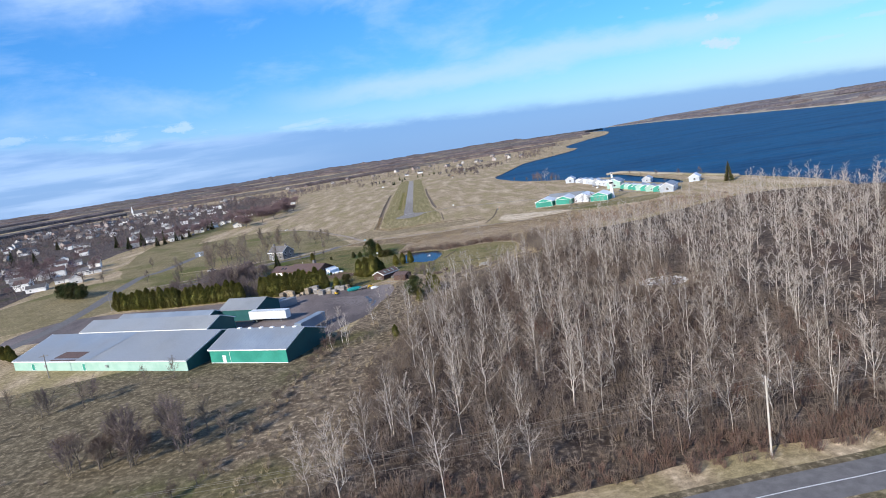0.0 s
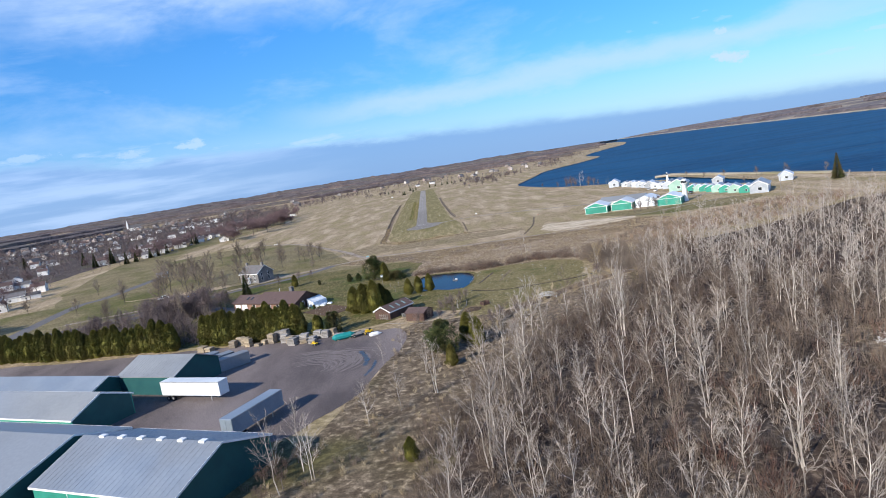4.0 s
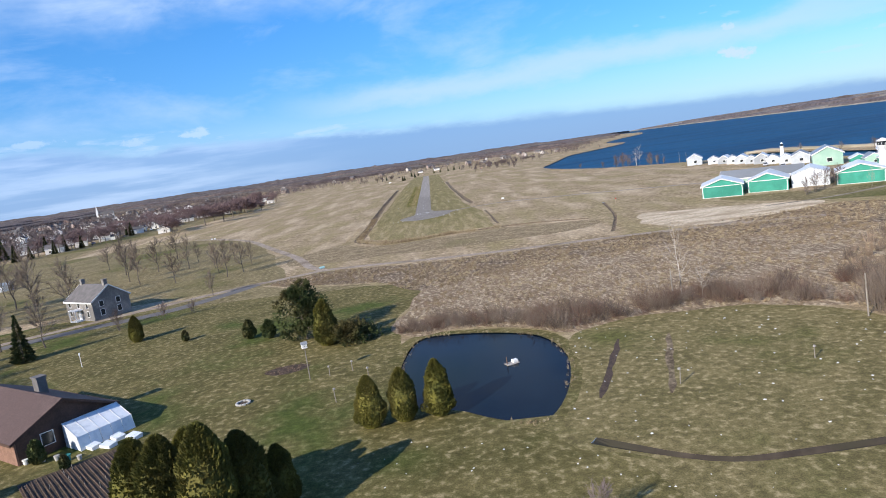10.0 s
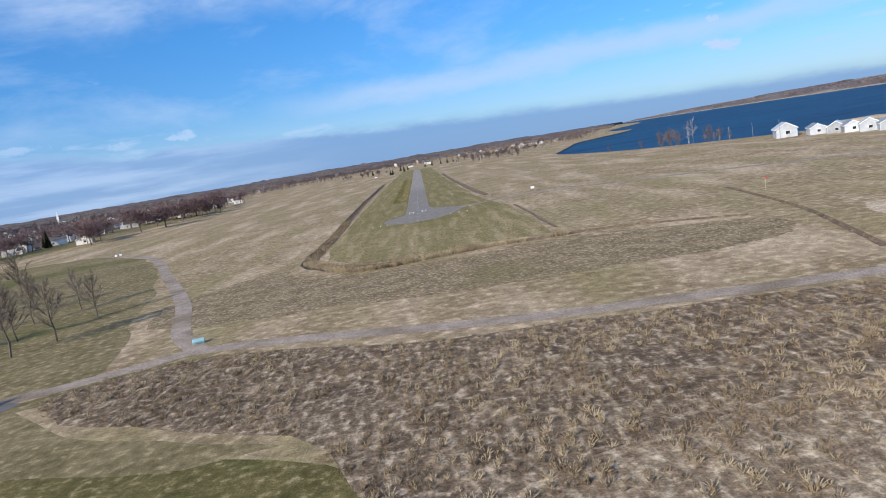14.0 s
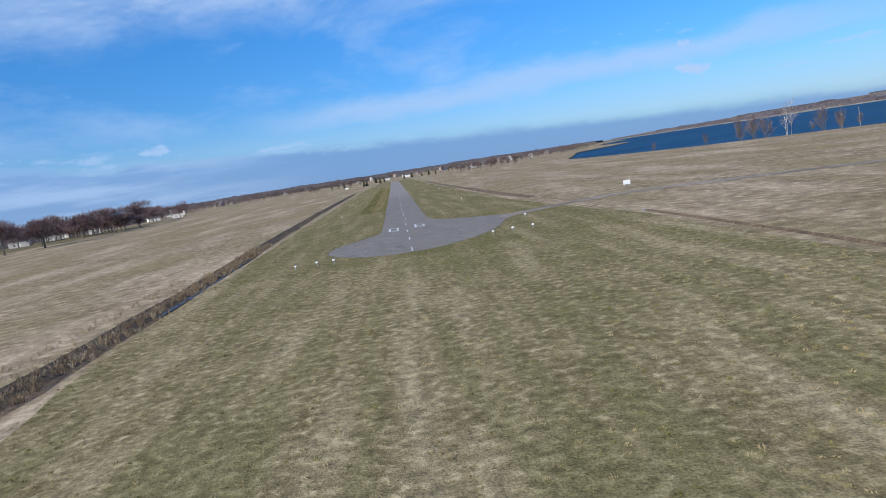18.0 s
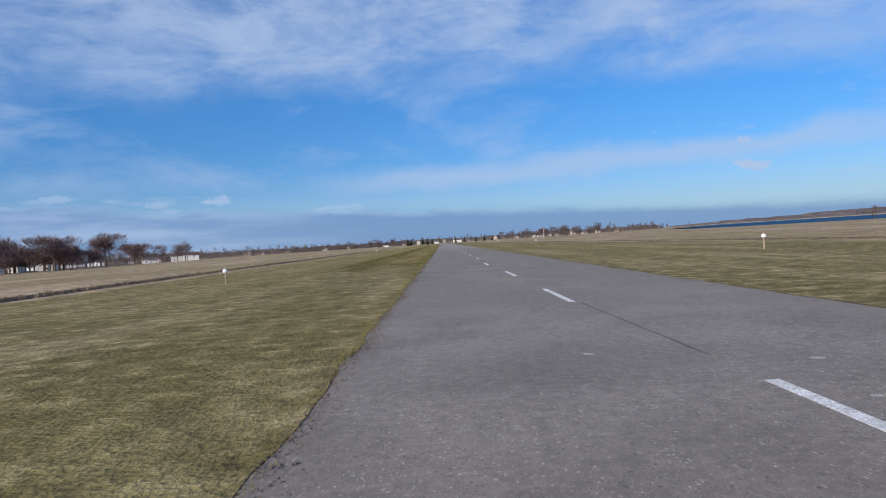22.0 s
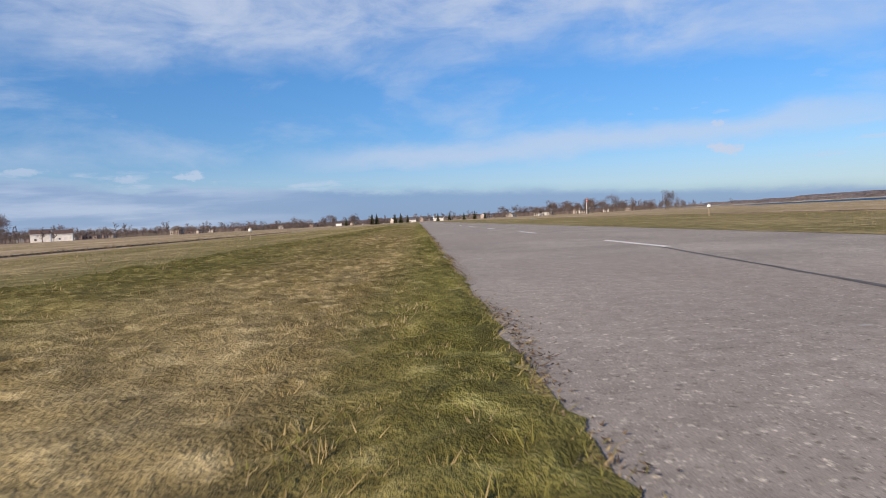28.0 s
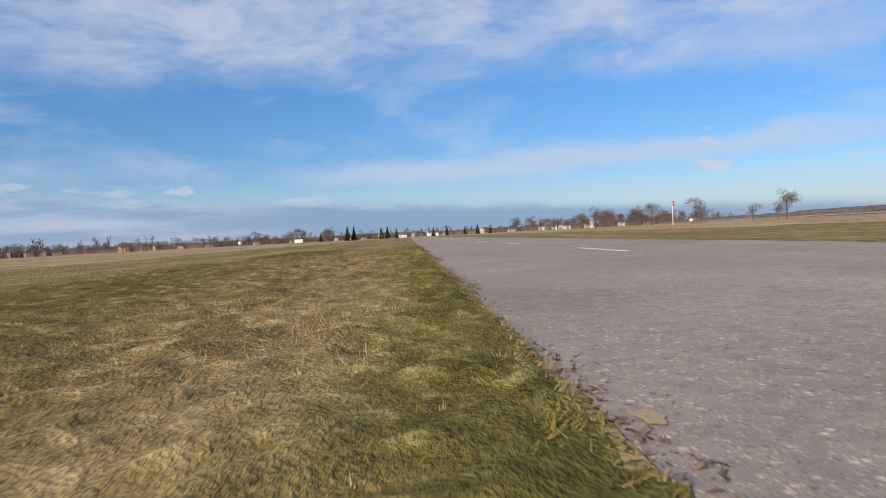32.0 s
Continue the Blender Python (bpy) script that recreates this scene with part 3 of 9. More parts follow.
POND = closed_line([(1.6, -211), (1.4, -202), (3.2, -191.5), (8, -190.5), (15.7, -193.8), (19.8, -198), (21.2, -206.6), (19.2, -217), (15.6, -223.6), (11.4, -221.4), (8, -218.2), (4.5, -217)], 5)


def ditch(points, half, depth, name, label, water=False, mat=None):
    """A V-shaped ditch; returns the loop by which the ground is open above it."""
    line = smooth_line(points, 5)
    bm_v, bm_f = [], []
    pts = [Vector((*p, 0)) for p in line]
    left, right = [], []
    for i, p in enumerate(pts):
        d = (pts[min(i + 1, len(pts) - 1)] - pts[max(i - 1, 0)]).normalized()
        s = Vector((d.y, -d.x, 0))
        h = (half[min(int(i / 5), len(half) - 1)] if isinstance(half, list) else half) * (1 + 0.3 * noise.noise((p.x * 0.3, p.y * 0.3, 1.7)) + 0.25 * noise.noise((p.x * 0.07, p.y * 0.07, 6.1)))
        dep = depth if 0 < i < len(pts) - 1 else 0.05
        row = [(-1, 0.0), (-0.55, -0.55), (-0.2, -1), (0.2, -1), (0.55, -0.6), (1, 0.0)]
        for k, (o, zz) in enumerate(row):
            j = 0.12 * h * noise.noise((p.x * 0.9, p.y * 0.9, k * 3.3)) if 0 < k < 5 else 0
            bm_v.append((p.x + s.x * (o * h + j), p.y + s.y * (o * h + j), zz * dep + (0.002 if zz == 0 else 0)))
        left.append(bm_v[-6][:2])
        right.append(bm_v[-1][:2])
        if i:
            b = 6 * (i - 1)
            bm_f += [(b + k, b + k + 1, b + k + 7, b + k + 6) for k in range(5)]
    ob = tagged(new(name, data(name, bm_v, bm_f, mat or M_MUD)), label, "ditch", kind="structure")
    if water:
        v, f = strip(line, 0.3, -0.9 * depth)
        tagged(new("ditch_water", data("ditch_water", v, f, M_WET)), "dark standing water in the ditch", "water", kind="structure")
    return left + right[::-1]


HOLES = [
    ditch([(-24.5, 300), (-24.3, 220), (-24.2, 120), (-23.6, 76), (-23, 30), (-22.4, 8), (-22, -20), (-22, -50), (-20.5, -60), (-15, -68), (-9.4, -73), (-4.3, -74.2), (2.4, -74.3), (11, -72.8), (20, -73.3), (34, -75), (44, -80), (52, -85)],
          [1.4, 1.5, 1.5, 1.6, 1.7, 1.7, 1.8, 1.9, 2.2, 2.6, 2.6, 1.9, 1.5, 1.4, 1.3, 1.2, 1.0], 0.6, "ditch_1", "muddy drainage ditch with dead reeds beside the runway"),
    ditch([(20, 330), (20.5, 205), (21.8, 130), (22.7, 78), (24.2, 40)], 1.2, 0.4, "ditch_2", "shallow muddy ditch through dry grass"),
    ditch([(26.4, -8), (26.4, -34), (26.2, -50), (26.4, -64)], 0.42, 0.2, "ditch_3", "narrow muddy furrow in the airfield grass"),
    ditch([(66, -48), (60, -84), (54.6, -104), (50.5, -117.5)], 0.5, 0.25, "ditch_4", "narrow dark ditch across the dry field"),
    ditch([(66, -236), (57, -239), (50.7, -242.6), (44, -247.4), (38.6, -252.2), (34.4, -255.5), (30.2, -258.7), (24, -266), (18, -274), (11, -284)], [1.8, 2.0, 2.0, 1.8, 1.8, 1.8, 1.6, 1.5, 1.2], 0.9, "ditch_5", "muddy creek bed between brushy banks", True),
    ditch([(19, -228.6), (26.6, -234.1), (33.4, -235), (46, -234.4), (55, -232)], 0.55, 0.3, "ditch_6", "narrow dark wet drain across the green field", False, M_DRAIN),
]
FAR = 4700
FIELD = [(-FAR, -FAR), (FAR, -FAR), (4700, -2600)] + SPIT[:0:-1] + SHORE[::-1] + [(1500, FAR), (-FAR, FAR)]
ground = sheet("ground", FIELD, HOLES + [POND], 0.0, M_FIELD, "flat dry grassland of early spring", category="ground")
tagged(new("lake_water", data("lake_water", [(104, -2700, -0.7), (4700, -2700, -0.7), (4700, 4700, -0.7), (104, 4700, -0.7)], [(0, 1, 2, 3)], M_WATER)), "wide dark blue lake with small ripples", "water", kind="structure")
sheet("pond_water", [(11 + (x - 11) * 1.06, -206 + (y + 206) * 1.06) for x, y in POND], [], -0.12, M_POND, "still dark pond water", category="water")

# lighter and darker kinds of grass, a few millimetres above one another
lawn_edge = closed_line([(-92, -140), (-60, -136), (-30, -138), (-12, -142.5), (1.5, -152), (1.8, -166), (-1, -180), (0.8, -190), (0.6, -202), (0.8, -211.5), (3, -218.2), (7.5, -219.8), (11, -222.8), (15.2, -225.4), (17.6, -229.4), (22, -232.6), (24, -240), (16, -252), (4, -247), (-8, -254), (-24, -258), (-50, -250), (-90, -233), (-110, -215), (-104, -180)], 4)
sheet("lawn", rough_edge(lawn_edge, 0.8, 2.5), [], 0.012, M_LAWN, "worn green garden lawn with pale patches", category="lawn")
round_field = closed_line([(22.6, -200.5), (27, -196.4), (34, -194.6), (46.4, -196.2), (56.5, -206), (55, -222), (51, -231), (45, -233.2), (34, -233.8), (26.6, -232.6), (20.4, -227.6), (16.8, -225.2), (19.8, -219.4), (21.8, -212)], 4)
sheet("green_field", rough_edge(round_field, 0.6, 2.5), [], 0.016, M_GREENFIELD, "round green field with scattered white stones", category="lawn")
sheet("bank_patch", [(9, -222), (16.5, -222.5), (20.6, -226.4), (19.6, -227.6), (18.3, -228.2), (18.2, -229.6), (20.5, -233), (18, -239), (9, -233)], [], 0.0085, M_GREENFIELD, "worn grass below the pond", category="lawn")


def ring(points, half):
    """The outline of a band along points."""
    v = strip(smooth_line(points, 5), half)[0]
    return [p[:2] for p in v[::2]] + [p[:2] for p in v[1::2]][::-1]


bank_loop = closed_line([(0.2, -211), (0, -202), (1.6, -190.2), (8, -188.8), (16.4, -192), (21.4, -197), (23, -206.6), (21.2, -218), (17, -226), (11, -223.6), (6.6, -220), (2.6, -218)], 5)
sheet("pond_bank", bank_loop, [POND], 0.008, M_LAWN, "grassy bank round the pond", category="lawn")
sheet("drain_bank", ring([(18.2, -227.8), (26.6, -234.1), (33.4, -235), (46, -234.4), (56, -231.8)], 2.6), [HOLES[5]], 0.009, M_GREENFIELD, "grassy banks of the field drain", category="lawn")
mown = [(-20.3, 330), (-20.3, 20), (-19.8, -40), (-17.5, -58), (-9, -69.5), (2, -70.8), (12, -69.5), (24.6, -70.2), (24.9, -10), (21, 36), (20.4, 60), (18.4, 200), (17.8, 330), (17, 640), (-17, 640), (-20, 400)]
runway_loop = [(RW, RUN_END), (-RW, RUN_END)]
pad = smooth_line([(-RW, 34), (-RW, 20), (-4.1, 14.8), (-5.7, 11.1), (-7.7, 7.6), (-9.4, 3.7), (-10.0, 0.4), (-9.7, -2.6), (-8.8, -5.1), (-7.2, -7.9), (-5.0, -10.2), (-2.2, -11.8), (1.1, -12.0), (3.8, -10.9), (6.2, -8.8), (8.6, -5.7), (10.6, -1.8), (11.8, 1.8), (12.9, 6.0), (14.6, 9.4), (14.6, 13.4), (11.4, 17.0), (8.9, 19.7), (6.5, 22.2), (4.7, 26.4), (RW, 34)], 5)
raw = runway_loop + [(-RW, 300), (-RW, 160)] + pad + [(RW, 160), (RW, 300)]
runway_edge = []
for i, a in enumerate(raw):
    b = raw[(i + 1) % len(raw)]
    n = max(1, int(math.dist(a, b) / 0.45)) if max(a[1], b[1]) < 330 else max(1, int(math.dist(a, b) / 4))
    for k in range(n):
        x, y = a[0] + (b[0] - a[0]) * k / n, a[1] + (b[1] - a[1]) * k / n
        j = noise.noise((x * 0.9, y * 0.9, 0.4)) * 0.09 + noise.noise((x * 3.1, y * 3.1, 5.4)) * 0.05
        runway_edge.append((x + (j if abs(x) < 4.5 and y > 25 else j * 0.4), y + (0 if y > 25 else j * 0.4)))
north_mown = [p for p in mown if p[1] > -15]
north_mown[2:2] = [(-20.0, -16), (24.8, -16)]
sheet("mown_grass", rough_edge(north_mown, 0.5, 3.0), [runway_edge], 0.012, M_MOWN, "mown yellow-green grass strips along the runway", category="grass")
front_mown = [(-20.0, -13.5), (-19.8, -40), (-17.5, -58), (-9, -69.5), (2, -70.8), (12, -69.5), (24.6, -70.2), (24.8, -13.5)]
sheet("front_grass", rough_edge(front_mown, 0.5, 3.0), [], 0.0095, M_FRONT, "mown tan and olive grass before the pad", category="grass")
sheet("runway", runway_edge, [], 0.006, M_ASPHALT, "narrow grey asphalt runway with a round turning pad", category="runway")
rough = closed_line([(3, -158), (16, -152), (40, -148), (70, -150), (100, -160), (120, -172), (110, -128), (90, -124), (48, -129), (16, -125.5), (2, -124), (-14, -118), (-26, -117), (-36, -123), (-26, -132), (-8, -141)], 4)
rough2 = closed_line([(3, -156), (1.4, -172), (-0.5, -184), (3, -189), (9, -188.5), (17, -191.5), (24, -197.5), (34, -195), (47, -196.5), (58, -203), (76, -190), (110, -172), (80, -150), (40, -146), (14, -150)], 4)
sheet("rough_grass", rough_edge(rough, 1.5, 3.0), [], 0.014, M_ROUGH, "tall dry straw-coloured grass", category="grass")
sheet("marsh_grass", rough_edge(rough2, 1.5, 3.0), [], 0.019, M_MARSH, "tall dry reeds and marsh grass", category="grass")
pale = closed_line([(60, -112), (66, -92), (78, -98), (92, -106), (104, -116), (96, -124), (80, -128), (66, -126)], 4)
sheet("pale_grass", rough_edge(pale, 2.0, 2.5), [], 0.022, material("flattened_pale_reeds", [(0.48, 0.385, 0.26), (0.7, 0.575, 0.41), (0.38, 0.29, 0.185)], 0.35, 7, 0.95, 0.6, fine=(1.5, 0.45), squash=2.5, bump_scale=2.5), "flattened pale dead reeds", category="grass")
trodden = closed_line([(-40, -82), (-26, -62), (-20, -74), (-8, -80), (8, -79), (30, -80), (52, -90), (46, -104), (20, -106), (-10, -102), (-34, -98)], 4)
sheet("trodden_field", rough_edge(trodden, 2.0, 2.5), [], 0.007, M_TRODDEN, "trodden brown field before the ditch", category="grass")
lane_verge = [(-66, -139), (-50, -129), (-42, -123.2), (-33, -119), (-25, -116), (-18, -116.5), (-30, -121), (-37, -125), (-27, -134), (-8, -142.5), (-14, -144), (-30, -140), (-60, -138)]
sheet("lane_verge", rough_edge(lane_verge, 0.5, 2.0), [], 0.0133, M_PARK, "olive grass verge beside the gravel lane", category="grass")
park = closed_line([(-44, -84), (-56, -46), (-84, 14), (-130, 60), (-190, 40), (-210, -40), (-170, -110), (-130, -130), (-80, -128), (-48, -122), (-34, -114)], 4)
sheet("park_grass", rough_edge(park, 1.5, 4.0), [], 0.015, M_PARK, "green park grass under bare trees", category="grass")
golf = closed_line([(-170, -120), (-200, -60), (-235, 60), (-240, 200), (-225, 330), (-180, 420), (-160, 330), (-175, 200), (-190, 80), (-150, -40), (-130, -110)], 4)
sheet("common_green", rough_edge(golf, 2.0, 6.0), [], 0.018, M_PARK, "long strip of green common beside the town", category="grass")
hangar_green = closed_line([(92, -84), (120, -96), (150, -100), (168, -110), (150, -128), (118, -124), (100, -108)], 4)
sheet("hangar_grass", rough_edge(hangar_green, 1.0, 3.0), [], 0.024, M_PARK, "green grass before the hangars", category="grass")
woods_edge = closed_line([(8, -345), (13, -318), (24, -299), (38, -284), (54, -268), (66, -250), (74, -228), (86, -208), (124, -196), (190, -165), (236, -195), (300, -262), (500, -390), (500, -438), (200, -430), (110, -426), (60, -427), (20, -432), (-16, -436), (-8, -425), (3, -395), (6, -365)], 4)
sheet("woods_floor", rough_edge(woods_edge, 1.5, 4.0), [], 0.02, M_BRUSH, "leaf litter and brush under bare woods", category="ground")
yard = closed_line([(-152, -232), (-122, -233), (-98, -241), (-54, -251), (-30, -256.5), (-12, -260), (-1, -262), (0.5, -276), (-3, -290), (-6, -305), (-13, -316), (-22, -322), (-60, -300), (-120, -274), (-158, -262)], 4)
sheet("yard", rough_edge(yard, 0.8, 2.0), [], 0.03, M_GRAVEL, "grey gravel lumber yard with curved tyre tracks", category="yard")


lower_lawn = [(20, -231.5), (27, -236.2), (34, -237), (46, -236.5), (53, -235.2), (50, -240), (43, -245), (37, -250), (32.4, -253.6), (28, -257), (22, -262), (12, -258), (16, -250), (23, -241), (22, -235)]
sheet("rough_lawn", rough_edge(lower_lawn, 0.6, 2.0), [], 0.0165, M_GREENFIELD, "worn olive grass between the sheds and the creek", category="lawn")
glade = [(40, -255.5), (46, -250.2), (53, -245.6), (60, -243), (72, -232), (70, -250), (56, -268), (40, -284), (24, -294), (10, -304), (14, -290), (22, -276), (30, -265)]
sheet("creek_glade", rough_edge(glade, 1.0, 2.0), [], 0.0235, M_BANK, "brown trodden grass beside the creek", category="grass")
verge = closed_line([(-112, -215), (-104, -180), (-95, -146), (-130, -132), (-172, -112), (-212, -130), (-222, -190), (-205, -245), (-152, -236), (-128, -222)], 4)
sheet("verge_green", rough_edge(verge, 1.5, 4.0), [], 0.0138, M_PARK, "worn green grass beside the side road", category="grass")
town_ground = closed_line([(-246, -70), (-262, 20), (-262, 120), (-242, 240), (-226, 360), (-222, 480), (-250, 640), (-340, 900), (-900, 950), (-1000, 300), (-800, -200), (-480, -300), (-260, -270), (-222, -180)], 4)
sheet("town_ground", rough_edge(town_ground, 4, 12), [], 0.021, M_TOWN, "brown gardens and lanes of the town", category="ground")
pasture = closed_line([(-260, -470), (-140, -452), (-60, -440), (-30, -434), (-24, -404), (-18, -372), (-15, -345), (-16, -322), (-40, -318), (-80, -330), (-140, -345), (-200, -380)], 4)
sheet("pasture", rough_edge(pasture, 1.0, 3.0), [], 0.017, M_PASTURE, "worn brown and green pasture beside the hall", category="grass")
bank_strip = [(-2, -268), (2, -258), (12, -260), (22, -262), (30, -268), (27, -282), (22, -296), (14, -318), (9, -345), (7, -368), (4, -396), (-6, -424), (-22, -434), (-27, -410), (-22, -375), (-15, -335), (-8, -310), (-4, -296)]
sheet("creek_bank", rough_edge(bank_strip, 1.0, 2.5), [], 0.023, M_BANK, "rough brown bank of dead weeds above the creek", category="grass")


def road(name, points, half, mat, z, label):
    v, f = strip(smooth_line(points, 6), half, z)
    return tagged(new(name, data(name, v, f, mat)), label, "road", kind="structure")


road("gravel_road", [(92, -138), (70, -130.5), (44.4, -126.1), (31, -124.6), (15.4, -122.4), (4.5, -120), (-14, -114.6), (-24, -113), (-29, -115.4), (-36.4, -119), (-42, -121), (-60, -133), (-80, -148), (-100, -160), (-140, -170)], 1.45, M_LANE, 0.034, "rutted gravel road across the field")
road("gravel_branch", [(-24, -112.5), (-30, -102), (-38, -80), (-54, -45), (-83, 16), (-120, 60)], 1.25, M_LANE, 0.03, "faint gravel track to the common")
road("taxi_track", [(13, 10.5), (22, 15), (34.5, 17.3), (50, 10), (66, 1), (77, -6.6), (110, -30), (140, -50), (165, -80)], 1.6, M_TRACK, 0.026, "worn grassy taxi track to the hangars")
road("foot_path", [(92, -112), (110, -112), (130, -106), (160, -100)], 0.7, M_TRACK, 0.036, "pale footpath over the grass")
road("highway", [(-420, -512), (-200, -462), (-60, -444), (30, -440.5), (70, -437), (140, -434), (500, -440), (1200, -520)], 3.6, M_ROAD, 0.04, "two-lane grey asphalt highway")
road("highway_shoulder", [(-420, -512), (-200, -462), (-60, -444), (30, -440.5), (70, -437), (140, -434), (500, -440), (1200, -520)], 5.2, M_PASTURE, 0.032, "weedy shoulder of the highway")
road("highway_line", [(-420, -512), (-200, -462), (-60, -444), (30, -440.5), (70, -437), (140, -434), (500, -440), (1200, -520)], 0.09, M_PAINT, 0.046, "white centre line of the highway")
road("side_road", [(-152, -52), (-156, -104), (-163, -118), (-158, -160), (-149, -215), (-147, -262), (-160, -330), (-180, -455)], 3.2, M_ROAD, 0.038, "grey paved side road past the cedar hedge")
road("drive", [(-147, -262), (-150, -245), (-140, -238)], 4.0, M_GRAVEL, 0.034, "gravel drive into the yard")
road("house_drive", [(-150, -188), (-120, -184), (-90, -176), (-70, -192), (-60, -200)], 3.0, M_ROAD, 0.033, "dark paved driveway of the house")
road("stone_house_drive", [(-120, -176), (-90, -160), (-70, -148), (-54, -140), (-44, -128), (-40, -121)], 2.2, M_ROAD, 0.036, "paved lane past the stone house")

# ---------------------------------------------------------------- runway paint
DASH_FAR = [-7.4, 3.75, 14.75, 26.6, 37.8, 48.9, 58.9, 70.3, 82.3, 95.0, 107.0, 120.2, 131.3, 143.8, 156.5, 169.1, 181.8, 194.4, 207.4, 219.8, 232.3, 246.6, 259.6, 275.0, 289.0, 303.0]
DASH_FAR += [303 + 12.2 * k for k in range(1, 25)]
line_paint = thing("centre_line", "broken white centre line of worn paint", "line", kind="structure")
v, f = box(-0.065, -3.6, 0.0, 0.065, 0.0, 0.004)
dash_mesh = data("dash", v, f, M_PAINT)
for y in DASH_FAR:
    part("dash", dash_mesh, parent=line_paint, m=pose({37.8: 0.22, 70.3: -0.16}.get(y, 0.0), y, 0.007))


def painted_number(name, label, x, bars):
    ob = thing(name, label, "number", x, 15.3, 0.007, kind="structure")
    for x0, y0, x1, y1 in bars:
        part("stroke", box(x0, y0, 0, x1, y1, 0.004), M_PAINT, ob)


painted_number("painted_zero", "worn white painted runway digit 0", -1.95, [(-0.75, 0, 0.75, 0.42), (-0.75, 4.9, 0.75, 5.32), (-0.75, 0.42, -0.45, 4.9), (0.45, 0.42, 0.75, 4.9)])
painted_number("painted_six", "worn white painted runway digit 6", 1.95, [(-0.75, 0.9, 0.75, 1.32), (-0.75, 6.0, 0.75, 6.3), (-0.75, 1.32, -0.45, 6.0), (0.45, 1.32, 0.75, 3.4), (-0.45, 3.4, 0.75, 3.8)])

# ---------------------------------------------------------------- plants
def sliver(v, f, base, way, width):
    """A thin tapering twig."""
    side = way.orthogonal().normalized()
    side.rotate(Matrix.Rotation(RNG.uniform(0, 6.28), 3, way.normalized()))
    n = len(v)
    v += [tuple(base - side * width * 0.5), tuple(base + side * width * 0.5), tuple(base + way)]
    f.append((n, n + 1, n + 2))


def bare_tree(h, spread=0.24, start=0.3, rise=38, limbs=18, stems=1, girth=0.0075, twig=0.045, twigs=9, lean=0.03):
    """A leafless tree: (trunk and limbs), (twigs), each as verts and faces."""
    tv, tf, wv, wf = [], [], [], []

    def add(piece):
        n = len(tv)
        tv.extend(piece[0])
        tf.extend(tuple(i + n for i in q) for q in piece[1])

    for s in range(stems):
        a0 = RNG.uniform(0, 6.28)
        off = Vector((math.cos(a0), math.sin(a0), 0)) * (0.0 if stems == 1 else 0.35)
        hh = h * RNG.uniform(0.82, 1.0)
        tilt = Vector((RNG.gauss(0, lean), RNG.gauss(0, lean), 0)) + off * (0.12 if stems > 1 else 0)
        pts, rad = [], []
        for k in range(6):
            t = k / 5
            pts.append(off + Vector((0, 0, hh * t)) + tilt * hh * t + Vector((RNG.gauss(0, 0.012), RNG.gauss(0, 0.012), 0)) * hh * (t > 0))
            rad.append(h * girth * (1 - 0.9 * t) + 0.01)
        pts[0].z = -0.15
        add(tube(pts, rad, 5, False))
        n = limbs // stems
        for k in range(n):
            t = start + (0.97 - start) * (k + RNG.random()) / n
            i = min(int(t * 5), 4)
            p = pts[i].lerp(pts[i + 1], t * 5 - i)
            a = RNG.uniform(0, 6.28)
            up = radians(rise + RNG.gauss(0, 9) + 14 * t)
            way = Vector((math.cos(a) * math.cos(up), math.sin(a) * math.cos(up), math.sin(up)))
            long = h * spread * (1.15 - 0.75 * t) * RNG.uniform(0.7, 1.2)
            bend = Vector((0, 0, 0.25 * long))
            mid, tip = p + way * long * 0.5, p + way * long + bend
            r = h * girth * (1 - t) * 0.42 + 0.012
            add(tube([p, mid, tip], [r, r * 0.6, 0.006], 3, False))
            for _ in range(twigs):
                u = RNG.uniform(0.2, 1.0)
                q = p.lerp(mid, u * 2) if u < 0.5 else mid.lerp(tip, u * 2 - 1)
                d = (way + Vector((RNG.gauss(0, 0.55), RNG.gauss(0, 0.55), RNG.gauss(0.25, 0.4)))).normalized()
                ln = long * RNG.uniform(0.22, 0.5)
                sliver(wv, wf, q, d * ln, twig)
                for _ in range(2):
                    d2 = (d + Vector((RNG.gauss(0, 0.6), RNG.gauss(0, 0.6), RNG.gauss(0.1, 0.4)))).normalized()
                    sliver(wv, wf, q + d * ln * RNG.uniform(0.3, 0.8), d2 * ln * 0.6, twig * 0.7)
    return (tv, tf), (wv, wf)


